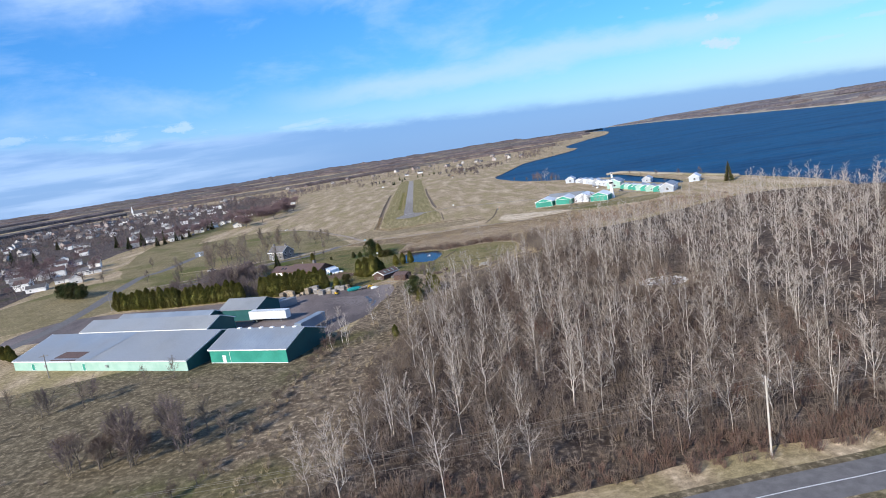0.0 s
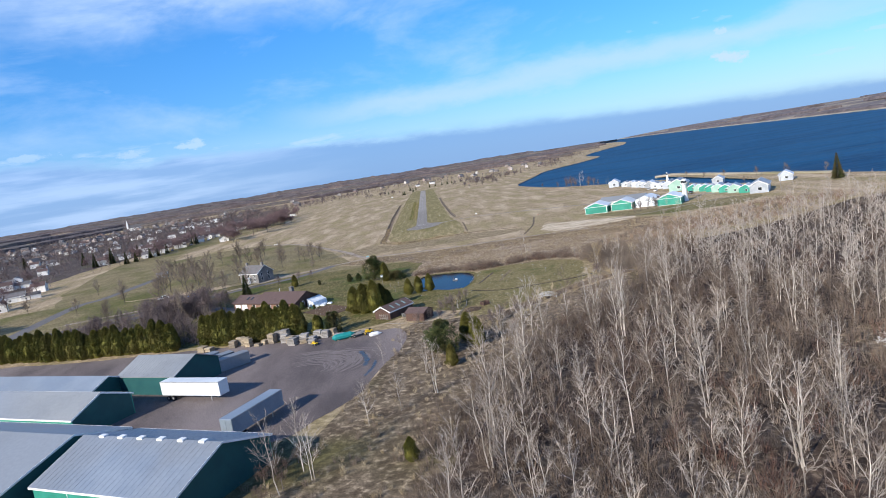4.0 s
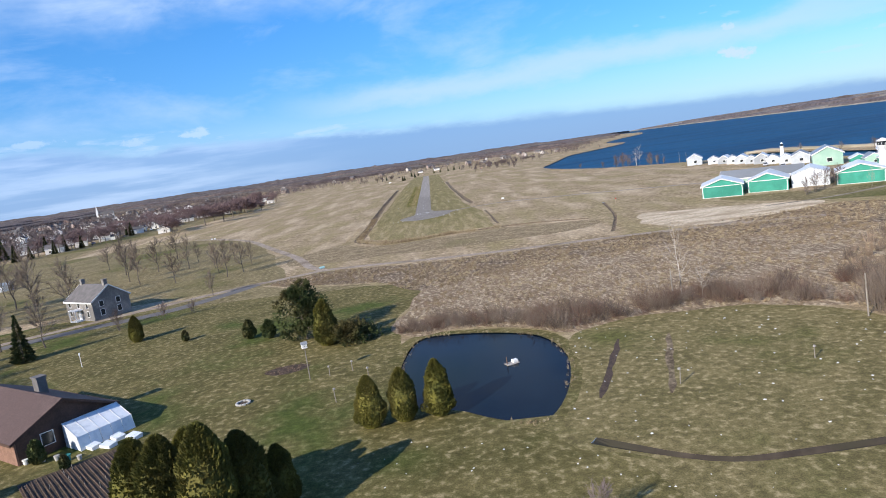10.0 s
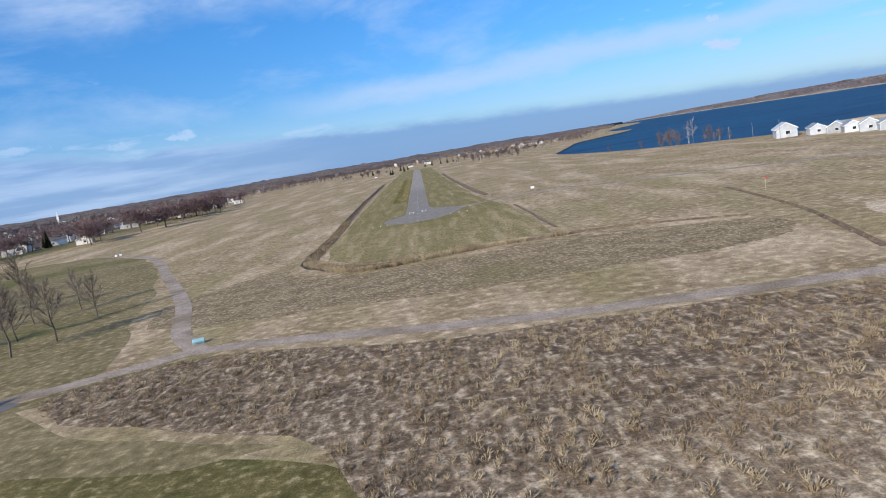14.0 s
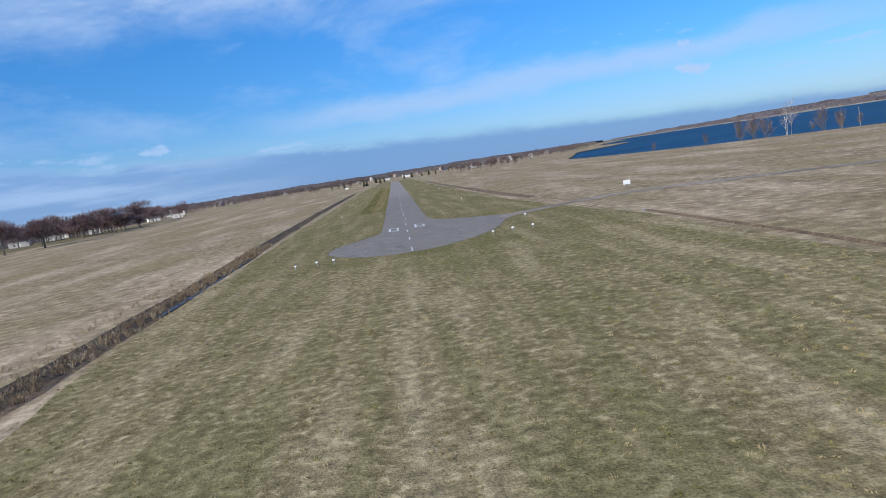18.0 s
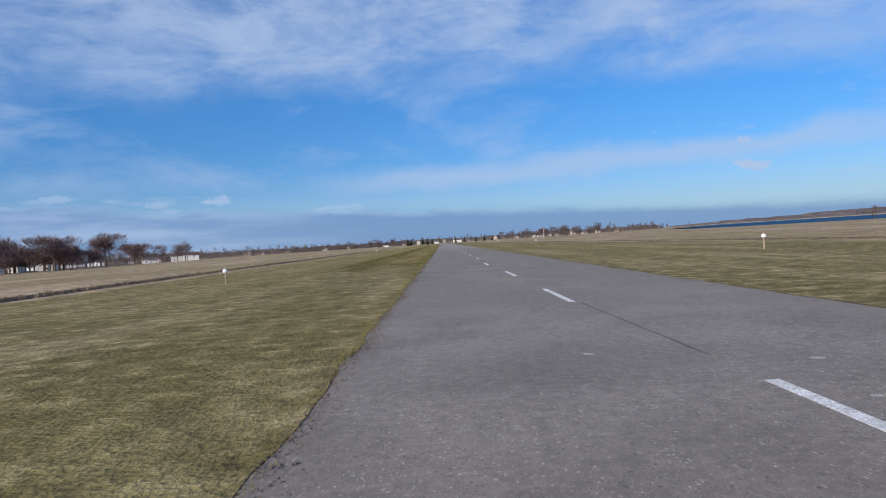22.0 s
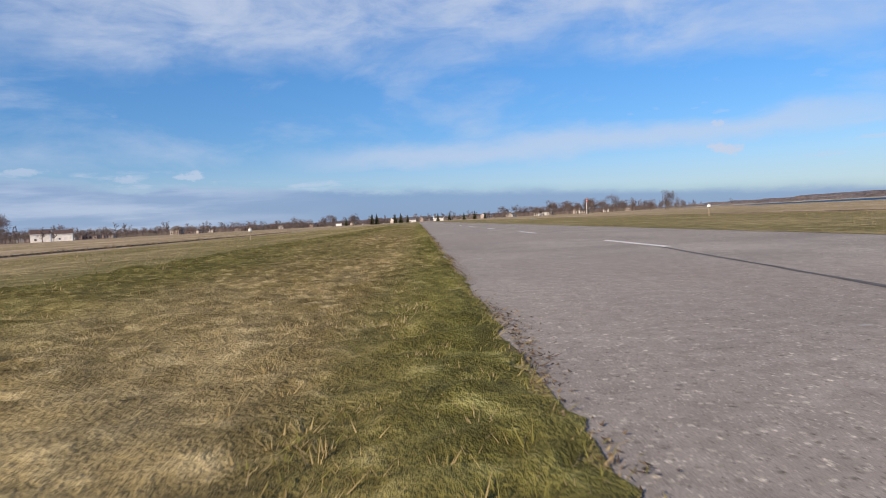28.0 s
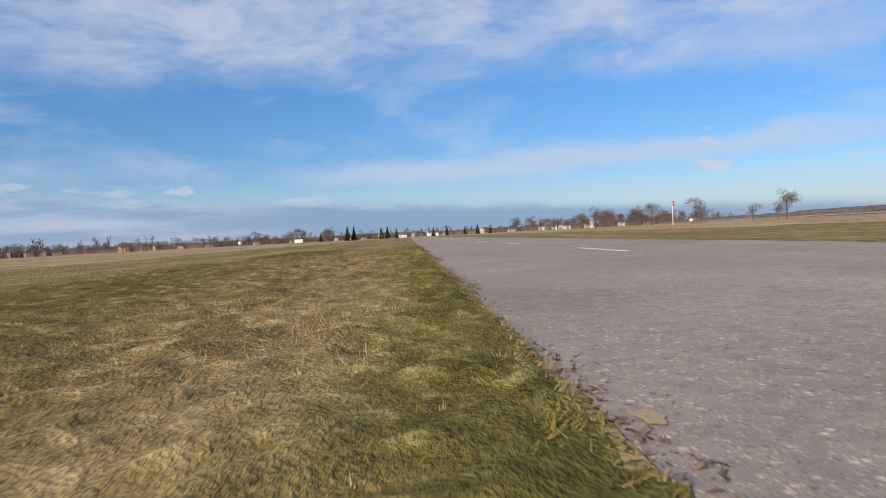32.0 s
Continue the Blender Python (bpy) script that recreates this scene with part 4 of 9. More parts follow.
def light_tree(h, spread=0.34, start=0.2, rise=44, limbs=9, twigs=4, twig=0.4, girth=0.014, stems=1):
    """A leafless tree for crowded woods: a thin trunk, and flat limbs and twigs."""
    tv, tf, wv, wf = [], [], [], []
    for s in range(stems):
        a0 = RNG.uniform(0, 6.28)
        off = Vector((math.cos(a0), math.sin(a0), 0)) * (0.4 if stems > 1 else 0)
        hh = h * RNG.uniform(0.85, 1.0)
        top = off + Vector((RNG.gauss(0, 0.03) * hh, RNG.gauss(0, 0.03) * hh, hh)) + off * 0.12 * hh
        mid = (off + top) / 2 + Vector((RNG.gauss(0, 0.012) * hh, RNG.gauss(0, 0.012) * hh, 0))
        n = len(tv)
        piece = tube([off - Vector((0, 0, 0.15)), mid, top], [h * girth, h * girth * 0.6, 0.015], 3, False)
        tv.extend(piece[0])
        tf.extend(tuple(i + n for i in q) for q in piece[1])
        for k in range(limbs // stems):
            t = start + (0.97 - start) * (k + RNG.random()) / (limbs // stems)
            p = off.lerp(mid, t * 2) if t < 0.5 else mid.lerp(top, t * 2 - 1)
            a, up = RNG.uniform(0, 6.28), radians(rise + RNG.gauss(0, 9) + 14 * t)
            way = Vector((math.cos(a) * math.cos(up), math.sin(a) * math.cos(up), math.sin(up)))
            long = h * spread * (1.2 - 0.75 * t) * RNG.uniform(0.7, 1.2)
            sliver(tv, tf, p, way * long, max(0.05, h * girth * 0.9 * (1 - t)))
            for _ in range(twigs):
                q = p + way * long * RNG.uniform(0.2, 0.95)
                d = (way + Vector((RNG.gauss(0, 0.55), RNG.gauss(0, 0.55), RNG.gauss(0.25, 0.4)))).normalized()
                ln = long * RNG.uniform(0.3, 0.6)
                sliver(wv, wf, q, d * ln, twig)
                d2 = (d + Vector((RNG.gauss(0, 0.6), RNG.gauss(0, 0.6), RNG.gauss(0.1, 0.4)))).normalized()
                sliver(wv, wf, q + d * ln * 0.4, d2 * ln * 0.7, twig * 0.8)
    return (tv, tf), (wv, wf)


def bush(h, n=46, width=0.035, splay=0.55):
    v, f = [], []
    for _ in range(n):
        a, o = RNG.uniform(0, 6.28), RNG.uniform(0, 0.3 * h)
        d = Vector((math.cos(a) * splay * RNG.random(), math.sin(a) * splay * RNG.random(), 1)).normalized()
        base = Vector((math.cos(a) * o, math.sin(a) * o, -0.05))
        ln = h * RNG.uniform(0.5, 1.05)
        sliver(v, f, base, d * ln, width)
        for _ in range(2):
            d2 = (d + Vector((RNG.gauss(0, 0.4), RNG.gauss(0, 0.4), 0.1))).normalized()
            sliver(v, f, base + d * ln * RNG.uniform(0.3, 0.8), d2 * ln * 0.45, width * 0.8)
    return v, f


def spray(v, f, p, d, size):
    """One small leaf clump: two crossed, bent triangles."""
    s = d.orthogonal().normalized()
    s.rotate(Matrix.Rotation(RNG.uniform(0, 6.28), 3, d))
    t = d.cross(s)
    for side in (s, (s * 0.3 + t).normalized()):
        n = len(v)
        v += [tuple(p - side * size * 0.5), tuple(p + side * size * 0.5), tuple(p + d * size * 1.2 + side * RNG.uniform(-0.2, 0.2) * size)]
        f.append((n, n + 1, n + 2))


def cedar(h, r, n=900, leaf=0.32):
    """A dense upright cedar: trunk, and a crown of small upward sprays with an uneven outline."""
    v, f = [], []
    bumps = [(RNG.uniform(0, 6.28), RNG.uniform(0.1, 0.85), RNG.uniform(0.12, 0.3)) for _ in range(14)]
    for _ in range(n):
        t = RNG.random() ** 0.85
        a = RNG.uniform(0, 6.28)
        prof = min(1.0, (t + 0.06) * 5) ** 0.6 * (1 - t ** 2.2) ** 0.62
        for ba, bt, bs in bumps:
            prof *= 1 + bs * math.exp(-(((a - ba + 3.14) % 6.28 - 3.14) / 0.5) ** 2 - ((t - bt) / 0.1) ** 2) - 0.02
        rr = r * prof * RNG.uniform(0.76, 1.03)
        p = Vector((math.cos(a) * rr, math.sin(a) * rr, 0.12 + h * t * 0.97))
        d = Vector((math.cos(a) * 0.6 + RNG.gauss(0, 0.2), math.sin(a) * 0.6 + RNG.gauss(0, 0.2), RNG.uniform(0.5, 1.1))).normalized()
        spray(v, f, p, d, leaf * RNG.uniform(0.6, 1.25))
    # an uneven inner body stops light through the crown
    iv, inf = tube([(0, 0, 0.15), (0, 0, h * 0.12), (0, 0, h * 0.3), (0, 0, h * 0.5), (0, 0, h * 0.7), (0, 0, h * 0.86), (0, 0, h * 0.95)], [r * 0.45, r * 0.66, r * 0.71, r * 0.66, r * 0.52, r * 0.29, r * 0.08], 13)
    iv = [(x * (1 + 0.16 * noise.noise((x * 1.3, y * 1.3, z * 0.9))), y * (1 + 0.16 * noise.noise((x * 1.3, y * 1.3, z * 0.9))), z) for x, y, z in iv]
    k = len(v)
    v += iv
    f += [tuple(i + k for i in q) for q in inf]
    return cyl(0, 0, -0.1, 0.6, r * 0.09, 6), (v, f)


def pine(h, r, n=800, leaf=0.5, blobs=9):
    """A broad pine: trunk with boughs, and needles in clumps with gaps."""
    v, f = [], []
    trunk = tube([(0, 0, -0.1), (0.05 * r, 0, h * 0.5), (0, 0.05 * r, h * 0.95)], [h * 0.018, h * 0.012, 0.02], 6)
    pieces = [trunk]
    for b in range(blobs):
        t = 0.15 + 0.8 * b / (blobs - 1)
        a = RNG.uniform(0, 6.28)
        w = r * (1 - 1.7 * (t - 0.45) ** 2) * RNG.uniform(0.7, 1.0)
        c = Vector((math.cos(a) * w * 0.55, math.sin(a) * w * 0.55, h * t))
        pieces.append(tube([(0, 0, h * t * 0.85), tuple(c)], [0.05, 0.015], 3, False))
        for _ in range(n // blobs):
            d = Vector((RNG.gauss(0, 1), RNG.gauss(0, 1), RNG.gauss(0, 0.7))).normalized()
            rr = w * 0.6 * RNG.uniform(0.55, 1.05)
            spray(v, f, c + Vector((d.x * rr, d.y * rr, d.z * rr * 0.75)), (d + Vector((0, 0, 0.5))).normalized(), leaf * RNG.uniform(0.5, 1.2))
    return join(*pieces), (v, f)


def spruce(h, r, n=900, leaf=0.6):
    v, f = [], []
    for _ in range(n):
        t = RNG.random() ** 1.3
        a = RNG.uniform(0, 6.28)
        layer = 0.75 + 0.25 * abs(math.sin(t * 34))
        rr = r * (1 - t) * layer * RNG.uniform(0.35, 1.05)
        spray(v, f, Vector((math.cos(a) * rr, math.sin(a) * rr, 0.4 + h * t * 0.96)), Vector((math.cos(a), math.sin(a), -0.05)).normalized(), leaf * (1.1 - 0.6 * t))
    return tube([(0, 0, -0.1), (0, 0, h * 0.97)], [h * 0.016, 0.02], 6), (v, f)


def plant(name, label, category, shape, mats, group=""):
    """A plant at the origin, built once, to be copied: the thing with trunk and crown."""
    ob = thing(name, label, category, group=group)
    part("trunk", data("trunk", *shape[0], mats[0]), parent=ob)
    part("crown", data("crown", *shape[1], mats[1]), parent=ob)
    return ob


def stand(ob, x, y, size=1.0, turn=None, first=[]):
    """A copy of a plant at its place; the model itself is used the first time."""
    m = pose(x, y, 0, 0, 0, RNG.uniform(0, 360) if turn is None else turn) @ Matrix.Diagonal((size, size, size * RNG.uniform(0.92, 1.08), 1))
    if ob.name not in first:
        first.append(ob.name)
        ob.matrix_basis = m
        return ob
    made = copy_thing(ob, Matrix())
    made.matrix_basis = m
    return made


def mass(name, label, category, shapes, spots, mats):
    """Many plants that nobody counts, in one mesh. shapes: lists of (verts, faces, material index); spots: x, y, size, shape."""
    vs, fs, ms, n = [], [], [], 0
    packed = []
    for pieces in shapes:
        packed.append([(np.array(v, dtype=float), f, mi) for v, f, mi in pieces])
    for x, y, size, k in spots:
        a = RNG.uniform(0, 6.28)
        c, s = math.cos(a) * size, math.sin(a) * size
        for v, f, mi in packed[k]:
            w = np.empty_like(v)
            w[:, 0], w[:, 1], w[:, 2] = v[:, 0] * c - v[:, 1] * s + x, v[:, 0] * s + v[:, 1] * c + y, v[:, 2] * size
            vs.append(w)
            fs += [tuple(i + n for i in q) for q in f]
            ms += [mi] * len(f)
            n += len(v)
    me = data(name, np.concatenate(vs).tolist(), fs, mats, ms)
    return tagged(new(name, me), label, category, kind="stuff")


def scatter(loop, count, keep=lambda x, y: True):
    xs, ys = [p[0] for p in loop], [p[1] for p in loop]
    out = []
    while len(out) < count:
        x, y = RNG.uniform(min(xs), max(xs)), RNG.uniform(min(ys), max(ys))
        if inside(x, y, loop) and keep(x, y):
            out.append((x, y))
    return out


# the woods: pale bare poplars
POPLARS = [plant("poplar_tree", "tall leafless poplar with pale bark in the woods", "tree", bare_tree(RNG.uniform(13, 16), stems=s, limbs=20, spread=0.3, start=0.22, rise=40, girth=0.0062, twig=0.05, twigs=11), (M_BARK, M_PALETWIG), "poplars of the woods") for s in (1, 1, 2, 1, 3, 1)]
clear = [(14, -282), (30, -262), (64, -240), (72, -226), (30, -300), (14, -330), (-2, -345), (-10, -330)]
near_woods = closed_line([(18, -330), (24, -300), (40, -275), (62, -258), (90, -262), (100, -330), (96, -420), (40, -424), (-6, -428), (2, -395), (8, -360)], 3)


def thinned(points):
    """Leaves the clearing with the rubble heap open."""
    return [(x, y) for x, y in points if math.dist((x * 0.8, y), (68, -322)) > 9]


def spaced(points, gap):
    kept, cells = [], defaultdict(list)
    for x, y in points:
        c = (int(x // gap), int(y // gap))
        if all(math.dist((x, y), q) > gap for i in (-1, 0, 1) for j in (-1, 0, 1) for q in cells[c[0] + i, c[1] + j]):
            cells[c].append((x, y))
            kept.append((x, y))
    return kept


for i, (x, y) in enumerate(thinned(spaced(scatter(near_woods, 700), 5.2))[:150]):
    stand(POPLARS[i % 6], x, y, RNG.uniform(0.72, 1.08))
far_wood = closed_line([(66, -246), (80, -214), (124, -203), (190, -172), (232, -200), (300, -266), (480, -385), (480, -428), (200, -422), (100, -420), (98, -330)], 3)
woods_shapes = []
for k in range(7):
    t, w = light_tree(RNG.uniform(12, 16), spread=0.3, start=0.2, rise=40, stems=(1, 1, 2, 1, 2, 1, 1)[k], limbs=16, twigs=6, twig=0.1, girth=0.0062)
    woods_shapes.append([(*t, 0), (*w, 1)])
mass("poplar_woods", "dense leafless woods of pale-barked poplars", "trees", woods_shapes, [(x, y, RNG.uniform(0.7, 1.12), RNG.randrange(7)) for x, y in spaced(scatter(far_wood, 2200), 4.0)][:850], [M_BARK, M_PALETWIG])
young = []
for k in range(5):
    t, w = light_tree(RNG.uniform(4.5, 8), limbs=12, twigs=5, spread=0.27, start=0.15, rise=40, girth=0.008, twig=0.07)
    young.append([(*t, 1), (*w, 1)])
thicket = [[(*bush(RNG.uniform(3.2, 5.5), 52, 0.055, 0.8), 0)] for k in range(6)]
under = [[(*bush(RNG.uniform(1.6, 3.2), 26, 0.075), k % 2)] for k in range(6)]
mid = thinned(spaced(scatter(near_woods, 1200), 5.4))
mass("inner_poplars", "crowded leafless poplars inside the woods", "trees", woods_shapes, [(x, y, RNG.uniform(0.5, 0.9), RNG.randrange(7)) for x, y in mid], [M_TWIG, M_TWIG])
mass("young_trees", "thin grey young trees between the poplars", "trees", young, [(x, y, RNG.uniform(0.6, 1.2), RNG.randrange(5)) for x, y in thinned(spaced(scatter(near_woods, 700), 3.8))] + [(x, y, RNG.uniform(0.6, 1.2), RNG.randrange(5)) for x, y in scatter(closed_line([(14, -325), (20, -296), (40, -268), (62, -248), (74, -216), (96, -204), (70, -240), (40, -290), (16, -345)], 3), 130)], [M_BARK, M_TWIG])
mass("woods_brush", "brown and reddish brush under the trees", "brush", under, [(x, y, RNG.uniform(0.6, 1.3), RNG.randrange(6)) for x, y in scatter(near_woods, 700) + scatter(woods_edge, 700)], [M_BRUSHTWIG, M_TWIG])
roadside = strip([(-40, -428), (20, -427), (60, -425.5), (110, -423), (200, -420)], 4.5)[0]
verge = [p[:2] for p in roadside[::2]] + [p[:2] for p in roadside[1::2]][::-1]
mass("roadside_brush", "reddish and brown brush along the road", "brush", under, [(x, y, RNG.uniform(0.5, 1.1), RNG.randrange(6)) for x, y in scatter(verge, 620)], [M_BRUSHTWIG, M_REDTWIG])
bank = []
for a, b in zip(HOLES[4], HOLES[4][1:]):
    for _ in range(1):
        bank.append((a[0] + RNG.gauss(-1.5, 1.8), a[1] + RNG.gauss(-1.0, 1.8), RNG.uniform(0.4, 0.9), RNG.randrange(6)))
mass("creek_brush", "straw-coloured and grey brush along the creek", "brush", under, bank, [M_STRAW, M_TWIG])
fine_brush = [[(*bush(RNG.uniform(1.1, 2.9), 36, 0.03, 0.85), k % 3)] for k in range(9)]
marsh_edge = closed_line([(1, -187), (9, -187.5), (17, -190.5), (24, -196.5), (34, -194), (47, -195), (58, -202), (68, -212), (78, -204), (66, -190), (46, -186.5), (26, -187), (10, -182), (0, -182)], 3)
mass("marsh_brush", "grey and reddish shrubs round the pond and field", "brush", fine_brush, [(x, y, RNG.uniform(0.4, 1.3) * (1 + 0.4 * noise.noise((x * 0.15, y * 0.15, 2.0))), RNG.randrange(9)) for x, y in scatter(marsh_edge, 1050, lambda x, y: noise.noise((x * 0.11, y * 0.11, 6.0)) > -0.3)], [M_UNDER, M_TWIG, M_REDTWIG])
wet = closed_line([(62, -206), (90, -196), (130, -186), (180, -160), (186, -140), (150, -136), (110, -146), (84, -166), (66, -186)], 3)
mass("wetland_brush", "low brown wetland brush", "brush", under, [(x, y, RNG.uniform(0.4, 1.0), RNG.randrange(6)) for x, y in scatter(wet, 800)], [M_TANBRUSH, M_TWIG])

glade_brush = [(x, y, RNG.uniform(0.3, 0.75), RNG.randrange(6)) for x, y in scatter(glade, 80)] + [(x, y, RNG.uniform(0.25, 0.6), RNG.randrange(6)) for x, y in scatter(bank_strip, 520)] + [(x, y, RNG.uniform(0.3, 0.7), RNG.randrange(6)) for x, y in scatter(pasture, 120)]
mass("bank_brush", "dead weeds and low brush along the creek banks", "brush", under, glade_brush, [M_TWIG, M_STRAW])

edge_line = smooth_line([(0, -400), (4, -370), (8, -346), (14, -318), (24, -302), (40, -288), (56, -270), (68, -250), (78, -226), (92, -210)], 6)
thick_spots = [(x, y) for x, y in thinned(spaced(scatter(near_woods, 1700), 2.6)) if noise.noise((x * 0.07, y * 0.07, 8.0)) > -0.22] + [(x + RNG.gauss(0, 2.5), y + RNG.gauss(0, 2.5)) for x, y in edge_line for _ in range(4)] + scatter(far_wood, 500)
mass("woods_thicket", "soft grey-brown thicket of saplings under the poplars", "brush", thicket, [(x, y, RNG.uniform(0.55, 1.15), RNG.randrange(6)) for x, y in thick_spots], [M_UNDER])

east_thicket = closed_line([(57, -206), (62, -200), (74, -204), (84, -208), (80, -224), (72, -238), (62, -236), (59, -226)], 3)
mass("east_thicket", "dense purple-brown thicket east of the green field", "brush", thicket, [(x, y, RNG.uniform(0.6, 1.25), RNG.randrange(6)) for x, y in scatter(east_thicket, 150)], [M_TWIG])
lilac = [(-83 + RNG.gauss(0, 6.5), -196 + RNG.gauss(0, 5.5)) for _ in range(46)] + [(-66 + RNG.gauss(0, 4), -238 + RNG.gauss(0, 3)) for _ in range(10)] + [(-110 + RNG.gauss(0, 5), -205 + RNG.gauss(0, 4)) for _ in range(14)]
mass("lilac_thicket", "tall purple-brown lilac thicket behind the hedge", "brush", thicket, [(x, y, RNG.uniform(0.9, 1.6), RNG.randrange(6)) for x, y in lilac], [M_DARKTWIG])

# ---------------------------------------------------------------- buildings
def gable(name, label, category, x, y, rz, long, deep, eave, ridge, wall, roof, over=0.4, ridge_at=0.5, front_eave=None, trim=None, group="", gable_wall=None, ribs=0, sub=""):
    """A gabled building: long runs along its x from 0, deep along its y from 0; the ridge runs along x. Walls, gables, roof slopes and trim are parts."""
    ob = thing(name, label, category, x, y, 0, rz, group)
    fe = eave if front_eave is None else front_eave
    ry = deep * ridge_at
    t = 0.18
    part("wall", box(0, 0, 0, long, t, fe), wall, ob)
    part("wall", box(0, deep - t, 0, long, deep, eave), wall, ob)
    for gx in (0, long - t):
        v = [(gx + dx, yy, zz) for dx in (0, t) for yy, zz in ((t, 0), (deep - t, 0), (deep - t, eave), (ry, ridge), (t, fe))]
        part("gable", (v, [(0, 1, 2, 3, 4), (9, 8, 7, 6, 5)] + [(i, (i + 1) % 5 + 0, (i + 1) % 5 + 5, i + 5) for i in range(5)]), gable_wall or wall, ob)
    th = 0.14
    for y0, z0, y1, z1 in ((-over, fe - over * (ridge - fe) / ry, ry, ridge), (deep + over, eave - over * (ridge - eave) / (deep - ry), ry, ridge)):
        v = [(xx, yy, zz + dz) for dz in (0.02, th) for xx in (-over, long + over) for yy, zz in ((y0, z0), (y1, z1))]
        slope = part("roof_slope", (v, [(0, 1, 3, 2), (4, 6, 7, 5), (0, 2, 6, 4), (1, 5, 7, 3), (0, 4, 5, 1), (2, 3, 7, 6)]), roof, ob)
        if ribs:
            n = int((long + 2 * over) / ribs)
            pieces = []
            for k in range(1, n):
                xx = -over + k * ribs
                pieces.append(([(xx - 0.03, y0, z0 + th), (xx + 0.03, y0, z0 + th), (xx + 0.03, y1, z1 + th), (xx - 0.03, y1, z1 + th), (xx, y0, z0 + th + 0.03), (xx, y1, z1 + th + 0.03)], [(0, 4, 5, 3), (4, 1, 2, 5), (0, 1, 4), (3, 5, 2)]))
            part("seam", join(*pieces), roof, slope)
    if trim:
        for y0, z0 in ((-over - 0.03, fe - over * (ridge - fe) / ry), (deep + over + 0.01, eave - over * (ridge - eave) / (deep - ry))):
            part("fascia", box(-over, y0, z0 - 0.16, long + over, y0 + 0.05, z0 + th + 0.01), trim, ob)
        for gx in (-over - 0.03, long + over - 0.02):
            pieces = []
            for y0, z0, y1, z1 in ((-over, fe - over * (ridge - fe) / ry, ry, ridge), (deep + over, eave - over * (ridge - eave) / (deep - ry), ry, ridge)):
                v = [(gx + dx, yy, zz + dz) for dx in (0, 0.05) for yy, zz in ((y0, z0), (y1, z1)) for dz in (-0.14, th + 0.01)]
                pieces.append((v, [(0, 2, 3, 1), (4, 5, 7, 6), (0, 1, 5, 4), (2, 6, 7, 3), (1, 3, 7, 5), (0, 4, 6, 2)]))
            part("barge_board", join(*pieces), trim, ob)
    return ob


def opening(ob, name, x, z0, w, h, y=0.0, face=-1, frame_mat=None, pane_mat=None, bars=0):
    """A window or door set in a wall that runs along x at y: a frame with a pane a little proud of the wall."""
    frame_mat, pane_mat = frame_mat or M_TRIM, pane_mat or M_GLASS
    o = face
    d = 0.06
    ys = sorted((y, y + o * d))
    pieces = [box(x - 0.08, ys[0], z0 - 0.08, x, ys[1], z0 + h + 0.08), box(x + w, ys[0], z0 - 0.08, x + w + 0.08, ys[1], z0 + h + 0.08), box(x, ys[0], z0 + h, x + w, ys[1], z0 + h + 0.08), box(x, ys[0], z0 - 0.08, x + w, ys[1], z0)]
    for k in range(bars):
        xx = x + w * (k + 1) / (bars + 1)
        pieces.append(box(xx - 0.03, ys[0], z0, xx + 0.03, ys[1], z0 + h))
    p = part(name, join(*pieces), frame_mat, ob)
    ys = sorted((y + o * 0.004, y + o * 0.035))
    part("pane" if name == "window" else "door_leaf", box(x, ys[0], z0, x + w, ys[1], z0 + h), pane_mat, p)
    return p


def side_opening(ob, name, y, z0, w, h, x, face, frame_mat=None, pane_mat=None):
    """The same in a gable wall that runs along y at x."""
    frame_mat, pane_mat = frame_mat or M_TRIM, pane_mat or M_GLASS
    xs = sorted((x, x + face * 0.06))
    pieces = [box(xs[0], y - 0.08, z0 - 0.08, xs[1], y, z0 + h + 0.08), box(xs[0], y + w, z0 - 0.08, xs[1], y + w + 0.08, z0 + h + 0.08), box(xs[0], y, z0 + h, xs[1], y + w, z0 + h + 0.08), box(xs[0], y, z0 - 0.08, xs[1], y + w, z0)]
    p = part(name, join(*pieces), frame_mat, ob)
    xs = sorted((x + face * 0.004, x + face * 0.035))
    part("pane" if name == "window" else "door_leaf", box(xs[0], y, z0, xs[1], y + w, z0 + h), pane_mat, p)
    return p


# the long green hall beside the yard: local x runs west along the front, so it is turned by about 155 degrees and mirrored by its own numbers
FA = math.degrees(math.atan2(-0.422, 0.907))


def hall_at(e1, e2):
    """From metres along the front (to the west) and back from the south-east corner to the plan."""
    return -24.4 - 0.907 * e1 + 0.422 * e2, -346.2 + 0.422 * e1 + 0.907 * e2


x, y = hall_at(27, 0)
wing = gable("green_hall_wing", "green metal farm hall with a blue-grey roof", "building", x, y, FA, 27, 18.5, 4.0, 7.2, M_GREENWALL, M_BLUEROOF, 0.35, trim=M_TRIM, gable_wall=M_DARKGREEN, ribs=1.0)
opening(wing, "door", 4.6, 0.1, 1.0, 2.1, pane_mat=M_TRIM)
part("wall_joint", box(7.2, -0.04, 0.1, 7.3, 0, 3.9), M_TRIM, wing)
part("base_board", box(0, -0.05, 0, 27, -0.002, 0.18), M_TRIM, wing)
for k in range(6):
    part("ridge_vent", bevelled(3.5 + 4 * k, 8.8, 7.15, 4.6 + 4 * k, 9.7, 7.5, 0.05), M_TRIM, wing)
x, y = hall_at(106, -6)
